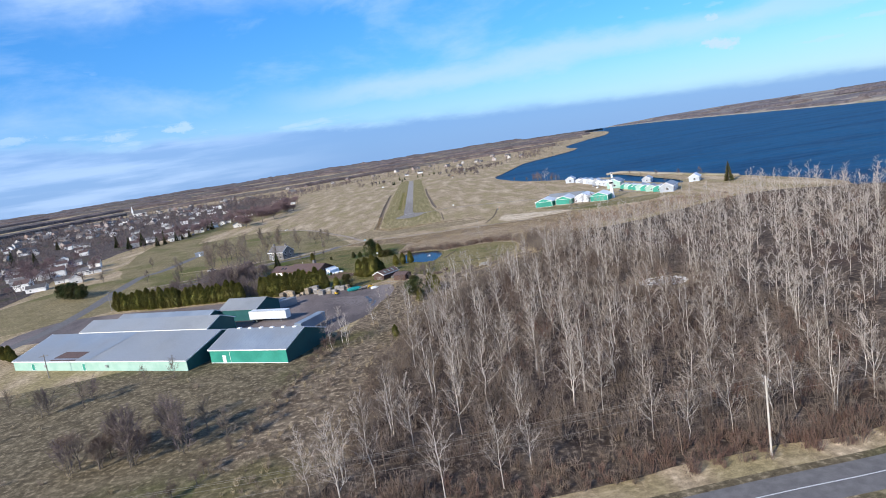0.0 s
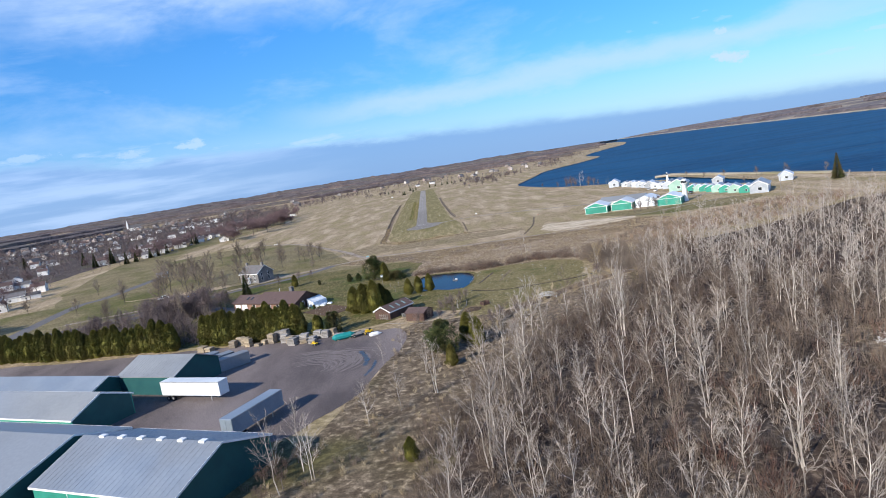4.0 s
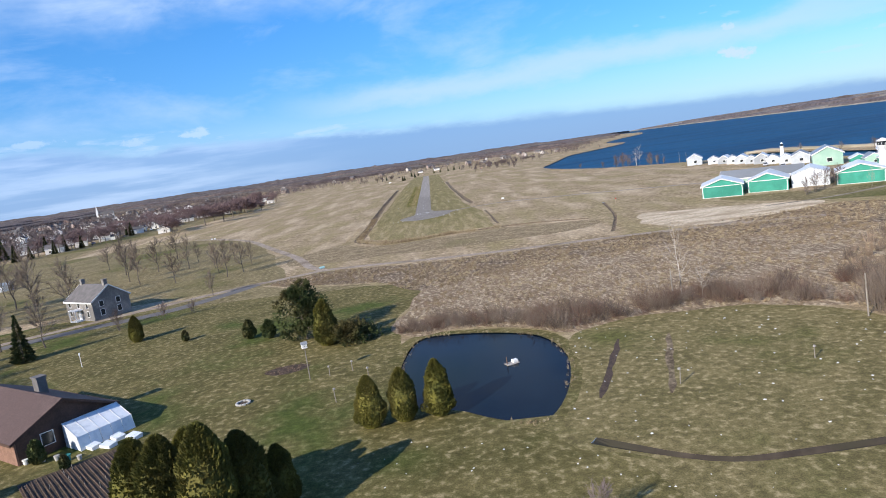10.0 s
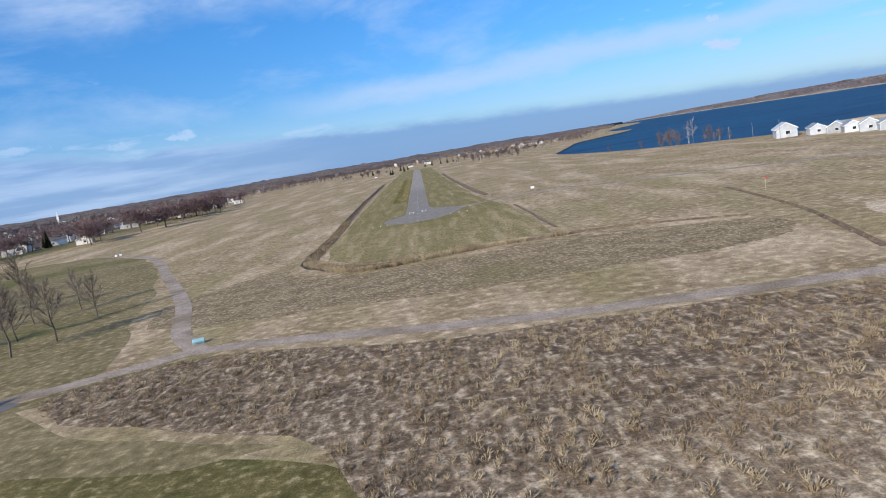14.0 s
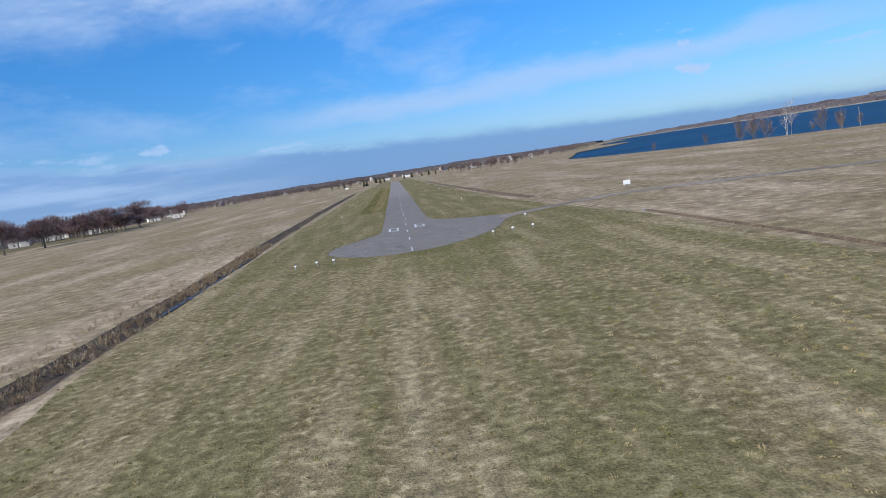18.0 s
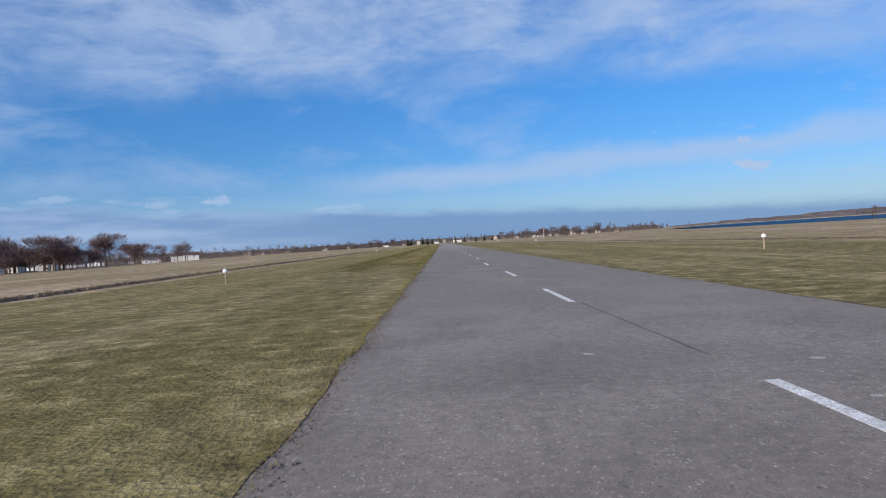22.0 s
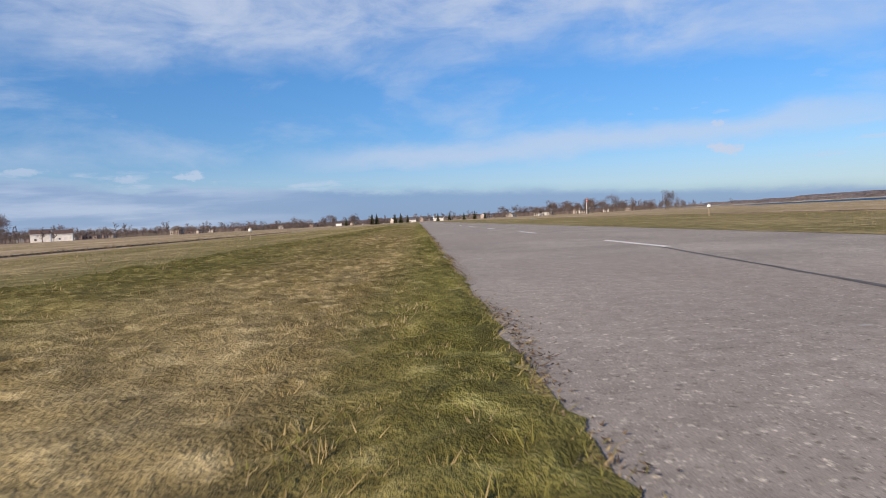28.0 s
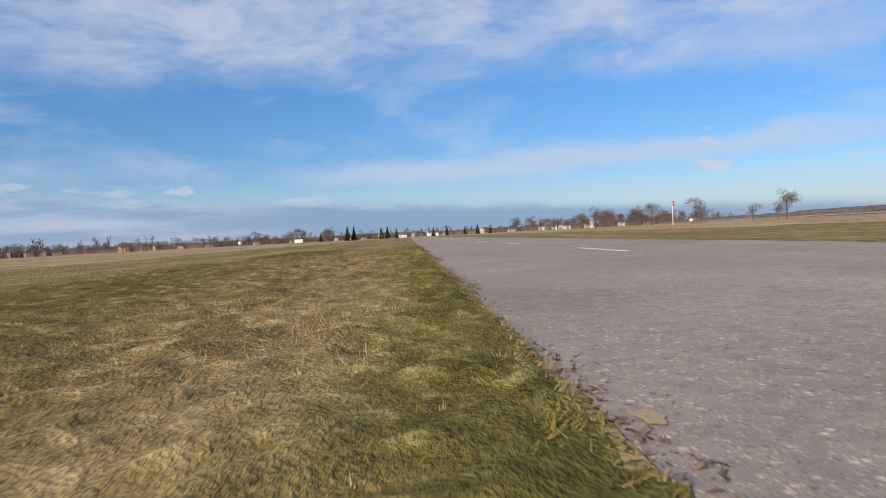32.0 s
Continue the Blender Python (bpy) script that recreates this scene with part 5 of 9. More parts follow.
long_hall = gable("long_hall", "long pale green hall with a grey steel roof", "building", x, y, FA, 76, 24.8, 4.0, 7.15, M_PALEGREEN, M_GREYROOF, 0.3, ridge_at=15.2 / 24.8, front_eave=3.1, trim=M_TRIM, gable_wall=M_DARKGREEN)
for xx, w in ((9, 1.4), (33, 1.2)):
    opening(long_hall, "door", xx, 0.1, w, 2.1, pane_mat=M_GREENWALL)
for xx in (16, 44):
    part("wall_fan", cyl(xx, -0.2, 1.3, 1.9, 0.45, 10), M_STEEL, long_hall)
part("roof_patch", ([(18, -0.1, 3.29), (30, -0.1, 3.29), (31.5, 4.6, 4.54), (20.5, 4.6, 4.54)], [(0, 1, 2, 3)]), M_BROWNROOF, long_hall, "rusty brown patched roof sheets")
part("roof_panel", ([(0, 0.5, 3.45), (36, 0.5, 3.45), (42, 14.9, 7.27), (0, 14.9, 7.27)], [(0, 1, 2, 3)]), M_BLUEROOF, long_hall, "newer blue-grey roof sheets")
x, y = hall_at(108, 20.4)
back_hall = gable("back_hall", "second long green hall with a grey roof", "building", x, y, FA, 61, 13, 4.2, 6.8, M_GREENWALL, M_GREYROOF, 0.3, trim=M_TRIM, gable_wall=M_DARKGREEN)
x, y = hall_at(108, 35)
third_hall = gable("third_hall", "third long hall with a pale blue-grey roof", "building", x, y, FA, 46, 10, 3.2, 5.2, M_PALEGREEN, M_BLUEROOF, 0.3, trim=M_TRIM, gable_wall=M_DARKGREEN)
x, y = hall_at(62, 42.5)
end_hall = gable("dock_hall", "dark green hall with a corrugated grey roof by the yard", "building", x, y, FA, 17, 13, 4.2, 6.8, M_DARKGREEN, M_GREYROOF, 0.4, gable_wall=M_DARKGREEN, ribs=0.8)


def trailer(name, label, e1, e2, long, rz, roof_z=4.05, mat=None, wheels=True):
    x, y = hall_at(e1, e2)
    ob = thing(name, label, "trailer", x, y, 0, rz, "trailers in the yard")
    z0 = 1.15 if wheels else 0.12
    part("box", bevelled(0, 0, z0, long, 2.6, roof_z, 0.05), mat or M_WHITEROOF, ob)
    part("roof_rail", join(box(0, -0.03, roof_z - 0.16, long, 0.0, roof_z), box(0, 2.6, roof_z - 0.16, long, 2.63, roof_z)), M_STEEL, ob)
    for k in range(2):
        part("rear_door", box(-0.04, 0.08 + 1.24 * k, z0 + 0.1, 0, 1.28 + 1.24 * k, roof_z - 0.15), mat or M_WHITEROOF, ob)
    if wheels:
        part("chassis", box(0.3, 0.7, 0.85, long - 1, 1.9, 1.15), M_BLACK, ob)
        for wx in (1.6, 2.9):
            for wy in (0.05, 2.15):
                w = part("wheel", tube([(wx, wy, 0.5), (wx, wy + 0.4, 0.5)], [0.5, 0.5], 14), M_BLACK, ob)
                part("rim", tube([(wx, wy - 0.02, 0.5), (wx, wy + 0.42, 0.5)], [0.24, 0.24], 10), M_STEEL, w)
        for wy in (0.4, 2.1):
            part("landing_leg", box(long - 3, wy, 0, long - 2.8, wy + 0.15, 1.15), M_STEEL, ob)
    return ob


trailer("semi_trailer", "white box semi-trailer parked beside the hall", 46, 39.5, 16, FA)
trailer("semi_trailer", "grey-roofed dark trailer parked by the green hall", 11.5, 23, 13, FA + 90, mat=M_BLUEROOF)
for k in range(3):
    trailer("shipping_container", "pale grey storage container in the yard", 47 + 4.6 * k, 51.5, 12, FA + 68, 2.9, M_BLUEROOF, False)

# the bungalow with its greenhouse and garden
HX, HY, HR = -58.6, -202.0, -34.5
house = gable("bungalow", "low brick bungalow with a brown shingle roof and garage wing", "house", HX, HY, HR, 25, 10.5, 2.7, 5.1, M_BRICK, M_BROWNROOF, 0.6, trim=M_TRIM, gable_wall=M_BROWNWALL)
for c in list(house.children):
    bpy.data.objects.remove(c)


def add_block(ob, long, deep, eave, ridge, at, **more):
    """One gabled block of a house with several."""
    block = gable("block", "block", "house", 0, 0, 0, long, deep, eave, ridge, M_BRICK, M_BROWNROOF, 0.5, **more)
    for c in list(block.children):
        c.parent = ob
        c.matrix_basis = at @ c.matrix_basis
    bpy.data.objects.remove(block)


add_block(house, 19.5, 10.5, 2.7, 5.2, pose(6.4, 0, 0), trim=M_BROWNWALL, gable_wall=M_BROWNWALL)
add_block(house, 13.1, 8.4, 2.5, 4.3, pose(-6.8, 1.2, 0), trim=M_BROWNWALL, gable_wall=M_BROWNWALL)
for xx, w in ((12.5, 1.5), (16.8, 1.2), (20.4, 1.5)):
    opening(house, "window", xx, 1.0, w, 1.2)
opening(house, "door", 9.0, 0.15, 1.0, 2.05, pane_mat=M_BROWNWALL)
opening(house, "garage_door", -5.6, 0.05, 2.6, 2.1, y=1.2, pane_mat=M_TRIM)
opening(house, "garage_door", -2.2, 0.05, 2.6, 2.1, y=1.2, pane_mat=M_TRIM)
opening(house, "window", 3.4, 0.9, 1.4, 1.2, y=1.2)
side_opening(house, "window", 2.6, 1.0, 1.2, 1.3, 25.9, 1)
part("step", box(8.4, -1.4, 0, 10.6, 0, 0.16), M_CONCRETE, house)
part("chimney", join(box(17, 6.4, 3.9, 18.3, 7.4, 6.3), box(16.9, 6.3, 6.3, 18.4, 7.5, 6.5)), M_SHINGLE, house)
for xx in (-1.2, 1.0):
    v = [(xx, 2.6, 3.28), (xx + 0.8, 2.6, 3.28), (xx + 0.8, 4.0, 3.88), (xx, 4.0, 3.88)]
    part("skylight", (v + [(a, b, c + 0.08) for a, b, c in v], [(4, 5, 6, 7), (0, 1, 5, 4), (1, 2, 6, 5), (2, 3, 7, 6), (3, 0, 4, 7)]), M_GLASS, house)
ga, gb = math.cos(radians(HR)), math.sin(radians(HR))


def by_house(u, w):
    return HX + ga * u - gb * w, HY + gb * u + ga * w


x, y = by_house(26.3, 4.6)
glasshouse = thing("lean_to_greenhouse", "white lean-to greenhouse with clouded panes", "greenhouse", x, y, 0, HR)
gx, gy = 3.2, 6.0
prof = [(gx, 0.0), (gx - 0.35, 1.5), (0.1, 2.7)]
for k in range(6):
    yy = gy * k / 5
    part("rib", tube([(gx, yy, 0), (gx - 0.35, yy, 1.5), (0.1, yy, 2.7)], [0.05] * 3, 4), M_TRIM, glasshouse)
for k in range(5):
    a, b = gy * k / 5 + 0.05, gy * (k + 1) / 5 - 0.05
    for (x0, z0), (x1, z1) in zip(prof, prof[1:]):
        part("pane", ([(x0, a, z0), (x0, b, z0), (x1, b, z1), (x1, a, z1), (x0 - 0.02, a, z0 - 0.02), (x0 - 0.02, b, z0 - 0.02), (x1 - 0.02, b, z1 - 0.02), (x1 - 0.02, a, z1 - 0.02)], [(0, 1, 2, 3), (7, 6, 5, 4), (0, 4, 5, 1), (2, 6, 7, 3)]), M_FROST, glasshouse)
for yy in (0, gy):
    part("end_wall", ([(0, yy, 0), (gx, yy, 0), (gx - 0.35, yy, 1.5), (0.1, yy, 2.7), (0, yy + 0.03, 0), (gx, yy + 0.03, 0), (gx - 0.35, yy + 0.03, 1.5), (0.1, yy + 0.03, 2.7)], [(0, 1, 2, 3), (7, 6, 5, 4), (0, 4, 5, 1), (1, 5, 6, 2), (2, 6, 7, 3)]), M_FROST, glasshouse)
# the kitchen garden: raked soil rows with canes
gx0, gy0 = -34.2, -221.6
bed = thing("garden_bed", "dark raked vegetable garden with rows of canes", "garden", gx0, gy0, 0, -49)
part("soil", bevelled(0, 0, 0.0, 15, 9.9, 0.14, 0.06), M_SOIL, bed)
for k in range(23):
    yy = 0.3 + 0.42 * k
    part("furrow", tube([(0.4, yy, 0.14), (4, yy + RNG.gauss(0, 0.05), 0.17), (10, yy + RNG.gauss(0, 0.05), 0.15), (14.6, yy, 0.14)], [0.06, 0.09, 0.085, 0.06], 6), M_SOIL, bed)
for k in range(38):
    xx, yy = RNG.uniform(1, 14.5), 0.5 + 0.8 * RNG.randrange(12)
    part("cane", cyl(xx, yy, 0.1, RNG.uniform(0.4, 0.8), 0.025, 5), M_GREYWOOD, bed)
for k, (u, w, s) in enumerate([(27.5, 1.6, 0.7), (29, 2.4, 0.5), (30.4, 2.8, 0.6), (26.2, 0.6, 0.5), (31.6, 3.4, 0.45)]):
    x, y = by_house(u, w)
    o = thing("garden_tub", "pale plastic tub beside the garden", "tub", x, y, 0, 20 * k, "tubs by the garden")
    part("tub", tube([(0, 0, 0), (0, 0, s)], [s * 0.42, s * 0.55], 10), (M_TRIM, M_CONCRETE, M_TARP)[k % 3], o)
    part("rim", tube([(0, 0, s), (0, 0, s + 0.04)], [s * 0.6, s * 0.6], 10), (M_TRIM, M_CONCRETE, M_TARP)[k % 3], o)

for k, (u, w, a) in enumerate([(30.0, 5.6, 0), (31.6, 6.4, 8), (30.6, 8.0, -6), (32.4, 8.8, 4)]):
    x, y = by_house(u, w)
    o = thing("cold_frame", "low white cold frame beside the greenhouse", "frame", x, y, 0, HR + a, "cold frames by the garden")
    part("box", join(box(-0.8, -0.5, 0, 0.8, -0.44, 0.3), box(-0.8, 0.44, 0, 0.8, 0.5, 0.42), box(-0.8, -0.44, 0, -0.74, 0.44, 0.34), box(0.74, -0.44, 0, 0.8, 0.44, 0.34)), M_TRIM, o)
    part("lid", ([(-0.82, -0.52, 0.31), (0.82, -0.52, 0.31), (0.82, 0.52, 0.44), (-0.82, 0.52, 0.44), (-0.82, -0.52, 0.34), (0.82, -0.52, 0.34), (0.82, 0.52, 0.47), (-0.82, 0.52, 0.47)], [(3, 2, 1, 0), (4, 5, 6, 7), (0, 1, 5, 4), (1, 2, 6, 5), (2, 3, 7, 6), (3, 0, 4, 7)]), M_FROST, o)

# the stone farmhouse under the trees
farmhouse = gable("stone_farmhouse", "grey stone farmhouse with two storeys under bare trees", "house", -80.5, -132.0, -36, 12.5, 8.5, 4.4, 7.4, M_STONEWALL, M_SHINGLE, 0.35, trim=M_TRIM)
for xx in (1.4, 5.6, 9.6):
    opening(farmhouse, "window", xx, 2.9, 1.0, 1.2)
    if xx != 5.6:
        opening(farmhouse, "window", xx, 0.9, 1.0, 1.3)
opening(farmhouse, "door", 5.6, 0.1, 1.1, 2.1, pane_mat=M_TRIM)
for yy in (1.6, 5.4):
    side_opening(farmhouse, "window", yy, 1.0, 0.9, 1.3, 12.5, 1)
    side_opening(farmhouse, "window", yy, 3.0, 0.9, 1.2, 12.5, 1)
for xx in (0.6, 11.0):
    part("chimney", join(box(xx, 3.8, 6.6, xx + 0.9, 4.6, 8.5), box(xx - 0.06, 3.74, 8.5, xx + 0.96, 4.66, 8.65)), M_STONEWALL, farmhouse)
part("porch", join(box(4.6, -1.8, 2.5, 7.8, 0, 2.65), box(4.7, -1.75, 0, 4.85, -1.6, 2.5), box(7.5, -1.75, 0, 7.65, -1.6, 2.5), box(4.6, -1.8, 0, 7.8, 0, 0.2)), M_TRIM, farmhouse)

# the brown sheds
SR = 40.0
shed = gable("tool_shed", "brown board shed with a ribbed roof and green roof lights", "shed", -4.3, -250.2, 52, 9.6, 5.6, 2.2, 3.5, M_BROWNWALL, M_BROWNROOF, 0.35, trim=M_TRIM, ribs=0.3)
lights = material("green_roof_light", [(0.16, 0.26, 0.25), (0.22, 0.33, 0.31)], 1.0, 3, 0.4)
sn = (3.5 - 2.2) / 2.8
for k in range(3):
    xx = 2.2 + 2.4 * k
    v = [(xx, 0.5, 2.2 + 0.5 * sn + 0.24), (xx + 0.55, 0.5, 2.2 + 0.5 * sn + 0.24), (xx + 0.55, 1.9, 2.2 + 1.9 * sn + 0.24), (xx, 1.9, 2.2 + 1.9 * sn + 0.24)]
    part("roof_light", (v + [(a, b, c - 0.06) for a, b, c in v], [(0, 1, 2, 3), (0, 4, 5, 1), (1, 5, 6, 2), (2, 6, 7, 3), (3, 7, 4, 0)]), lights, shed)
trellis = part("trellis", box(-0.5, 0.6, 0, -0.42, 0.68, 1.6), M_GREYWOOD, shed)
for k in range(1, 5):
    part("upright", box(-0.5, 0.6 + 0.7 * k, 0, -0.42, 0.68 + 0.7 * k, 1.6), M_GREYWOOD, trellis)
for k in range(3):
    part("slat", box(-0.54, 0.6, 0.4 + 0.4 * k, -0.502, 3.5, 0.46 + 0.4 * k), M_GREYWOOD, trellis)
shed_2 = gable("wood_shed", "low brown shed with a black panel for its shaded open end", "shed", 0.2, -254.6, -32, 5.6, 4.6, 2.1, 3.0, M_BROWNWALL, M_BROWNROOF, 0.3)
# a flat black leaf stands in for the shade inside the open end
side_opening(shed_2, "doorway", 1.0, 0.05, 2.4, 1.9, 5.6, 1, M_BROWNWALL, M_BLACK)
rack = thing("pallet_rack", "grey wooden pallets stacked beside the shed", "pallets", -1.0, -249.6, 0, 20)
for k in range(6):
    part("pallet", join(*[box(0.0, 0.16 * j, 0.16 * k, 1.2, 0.16 * j + 0.1, 0.16 * k + 0.03) for j in range(7)], *[box(0.55 * i, 0, 0.16 * k + 0.03, 0.55 * i + 0.1, 1.06, 0.16 * k + 0.13) for i in range(3)]), M_GREYWOOD, rack)

# green hangars
for k, (x, y, w, mat, roofm, label) in enumerate([(89.0, -78.6, 11.6, M_GREENWALL, M_WHITEROOF, "green hangar with a white roof and white trim"), (102.4, -80.4, 11.0, M_GREENWALL, M_WHITEROOF, "green hangar with a white roof beside a long shed"), (123.0, -91.4, 12.0, M_GREENWALL, M_WHITEROOF, "dark green hangar with a bright white roof")]):
    hg = gable("hangar", label, "hangar", x, y, -30 + 90, 13, w, 3.6, 5.6, mat, roofm, 0.35, trim=M_TRIM, group="hangars at the airfield", gable_wall=mat)
    hg.matrix_basis = pose(x, y, 0, 0, 0, 60 if k else 66) @ pose(0, -w, 0)
    part("door_leaf", join(box(-0.08, 0.7, 0.1, -0.02, w / 2 - 0.04, 3.3), box(-0.08, w / 2 + 0.04, 0.1, -0.02, w - 0.7, 3.3)), mat, hg)
    part("door_frame", join(box(-0.1, 0.5, 3.35, -0.02, w - 0.5, 3.5), box(-0.1, 0.15, 0, -0.02, 0.35, 3.5), box(-0.1, w - 0.35, 0, -0.02, w - 0.15, 3.5), box(-0.1, 0.3, 0.0, -0.02, w - 0.3, 0.1)), M_TRIM, hg)
hg = gable("long_hangar", "long pale metal hangar with a grey-white roof", "hangar", 100, -66, -32, 24, 12, 3.8, 6.0, M_PALEGREEN, M_GREYROOF, 0.3, trim=M_TRIM, group="hangars at the airfield")
hg = gable("pale_hangar", "pale white metal hangar with streaked walls", "hangar", 119.4, -86.6, 58, 14, 10, 3.8, 5.6, M_FROST, M_WHITEROOF, 0.3, group="hangars at the airfield")
hg.matrix_basis = pose(114.6, -82.8, 0, 0, 0, 60) @ pose(0, -10, 0)


def cottage(name, label, long, deep, eave, ridge, wall, roof, group):
    ob = gable(name, label, "house", 0, 0, 0, long, deep, eave, ridge, wall, roof, 0.3, trim=M_TRIM, group=group)
    opening(ob, "window", long * 0.2, 1.0, 1.1, 1.0)
    opening(ob, "door", long * 0.5, 0.1, 0.9, 2.0, pane_mat=M_TRIM)
    side_opening(ob, "window", deep * 0.35, 1.0, 1.2, 1.0, long, 1)
    side_opening(ob, "window", deep * 0.35, 1.0, 1.2, 1.0, 0, -1)
    return ob


M_PALEROOF = material("pale_blue_metal_roof", [(0.42, 0.48, 0.54), (0.52, 0.57, 0.62)], 0.3, 4, 0.5, vary=0.3)
M_MARINA = material("blue_white_siding", [(0.36, 0.39, 0.43), (0.5, 0.53, 0.57)], 0.4, 4, 0.7, vary=0.3)
MODELS = [cottage("marina_cottage", "white gabled marina cottage", 9, 6, 2.8, 4.6, M_MARINA, M_PALEROOF, "cottages at the marina"),
          cottage("marina_cottage", "white cottage with a grey roof", 12, 6, 2.8, 4.4, M_MARINA, M_GREYROOF, "cottages at the marina"),
          cottage("boat_shed", "green-fronted boat shed with a white roof", 9, 7, 3.0, 4.6, M_GREENWALL, M_PALEROOF, "boat sheds at the marina"),
          cottage("boat_shed", "pale green boat shed with a white roof", 10, 7, 3.2, 5.0, M_PALEGREEN, M_BLUEROOF, "boat sheds at the marina")]
USED = set()


def settle(model, x, y, rz, size=1.0):
    m = pose(x, y, 0, 0, 0, rz) @ Matrix.Diagonal((size, size, size, 1))
    if model.name not in USED:
        USED.add(model.name)
        model.matrix_basis = m
        return model
    made = copy_thing(model, Matrix())
    made.matrix_basis = m
    return made


for k, (x, y, kind, size) in enumerate([(152, 70, 0, 1.1), (156, 58, 1, 0.8), (157, 49, 0, 0.8), (158, 41, 1, 0.8), (158.5, 33, 0, 0.85), (159, 25, 1, 0.75), (160, 16, 0, 0.9), (160, 7, 1, 0.8), (161, -2, 0, 0.8), (163, -11, 1, 1.0), (164, -22, 0, 0.75),
                                        (161, -36, 3, 1.25), (163, -47, 2, 0.7), (164, -53, 3, 0.7), (165, -59, 2, 0.75), (165.5, -66, 2, 0.75), (166, -73, 3, 0.8), (167, -80, 2, 0.8), (168, -88, 3, 0.8), (170, -96, 2, 0.8), (173, -106, 1, 1.2), (186, -30, 0, 0.9), (205, -70, 0, 1.0)]):
    settle(MODELS[kind], x, y, 60 + RNG.gauss(0, 4), size * 1.15)
lookout = thing("white_lookout", "tall white tapered lookout tower beside the hangar", "tower", 139, -88, 0, 20)
part("tower", tube([(0, 0, 0), (0, 0, 4), (0, 0, 8)], [1.6, 1.1, 0.8], 8), M_TRIM, lookout)
part("gallery", tube([(0, 0, 8), (0, 0, 9.2), (0, 0, 9.4)], [0.8, 1.7, 1.8], 8), M_TRIM, lookout)
part("cabin", tube([(0, 0, 9.4), (0, 0, 10.6)], [1.3, 1.3], 8), M_GLASS, lookout)
part("roof", tube([(0, 0, 10.6), (0, 0, 10.8), (0, 0, 11.5)], [1.6, 1.6, 0.2], 8), M_TRIM, lookout)
for k in range(12):
    a = 6.283 * k / 12
    part("baluster", cyl(math.cos(a) * 1.7, math.sin(a) * 1.7, 9.4, 10.2, 0.04, 4), M_TRIM, lookout)
light = thing("harbour_light", "small white lighthouse at the marina", "lighthouse", 176, 34, 0)
part("tower", tube([(0, 0, 0), (0, 0, 5.5)], [1.1, 0.7], 8), M_TRIM, light)
part("gallery", cyl(0, 0, 5.5, 5.7, 1.0, 10), M_TRIM, light)
part("lantern", cyl(0, 0, 5.7, 6.8, 0.55, 8), M_GLASS, light)
part("cap", tube([(0, 0, 6.8), (0, 0, 7.5)], [0.7, 0.1], 8), M_TRIM, light)

# ---------------------------------------------------------------- evergreens
CEDARS = [plant("cedar_tree", "dense olive-green cedar of the tall hedge", "tree", cedar(8.5, 2.35, 2300, 0.34), (M_DARKBARK, M_THUJA), "cedars of the hedge") for _ in range(3)]
hedge = smooth_line([(-128, -225.5), (-113, -231.5), (-99.8, -236.3), (-86, -240), (-73, -243.2), (-64, -246)], 40)
hedge2 = smooth_line([(-57, -247), (-52, -248), (-44, -249.5), (-36, -251.2), (-28, -252.6)], 40)
k = 0
for line, gap in ((hedge, 1.35), (hedge2, 1.35)):
    run = 0.0
    for a, b in zip(line, line[1:]):
        run += math.dist(a, b)
        if run > gap:
            run = 0.0
            stand(CEDARS[k % 3], a[0] + RNG.gauss(0, 0.4), a[1] + RNG.gauss(0, 0.4), RNG.uniform(0.76, 1.08) if line is hedge else RNG.uniform(0.9, 1.15))
            k += 1
GARDEN = [plant("cedar_tree", "rounded green cedar on the lawn", "tree", cedar(8.6, 2.85, 5600, 0.25), (M_DARKBARK, M_THUJA), "cedars of the garden") for _ in range(2)]
for i, (x, y, s) in enumerate([(-15.6, -234.6, 1.0), (-12.6, -236.6, 0.98), (-9.4, -237.2, 1.03), (-7.6, -235.2, 0.95), (-5.9, -232.4, 0.6), (-12, -233.4, 0.9), (-0.4, -219.2, 0.62), (2.8, -218.7, 0.62), (6.3, -218.6, 0.62), (-48.4, -166.1, 0.56), (-10.3, -186.6, 0.78),
                               (-42.8, -231.1, 0.85), (15.3, -282.7, 0.82), (17.1, -286.8, 0.76), (11.2, -298, 0.5), (4.5, -337, 0.42), (-134, -292, 0.7), (-138, -289, 0.62), (-131, -295, 0.55), (-76, -167, 0.36), (-23.6, -252.8, 0.62)]):
    stand(GARDEN[i % 2], x, y, s)
SMALL = plant("juniper_bush", "small rust-tinged juniper bush", "bush", cedar(2.9, 1.25, 520, 0.3), (M_DARKBARK, M_PINE), "junipers on the lawn")
for x, y, s in ((-25.1, -175.9, 1.0), (-21.4, -177.4, 1.05), (-37.7, -171.1, 0.62), (-24.9, -243.7, 0.9), (-46.5, -213.4, 0.7), (-35.2, -216.6, 0.8), (-31, -219, 0.5)):
    stand(SMALL, x, y, s)
big_pine = plant("pine_tree", "broad dark pine beside the pond", "tree", pine(9.2, 4.6, 5200, 0.34, 20), (M_DARKBARK, M_PINE), "pines")
for x, y, s in ((-14.6, -181.2, 1.0), (9.6, -290, 0.8), (-18.8, -255.2, 0.6), (-184, -164, 0.9), (-172, -171, 0.85), (-178, -168, 1.0), (-190, -158, 0.9)):
    stand(big_pine, x, y, s)
spread = plant("spreading_juniper", "low spreading juniper by the pond", "bush", pine(3.0, 4.2, 2400, 0.34, 14), (M_DARKBARK, M_PINE))
stand(spread, -6.4, -186.4, 1.0)
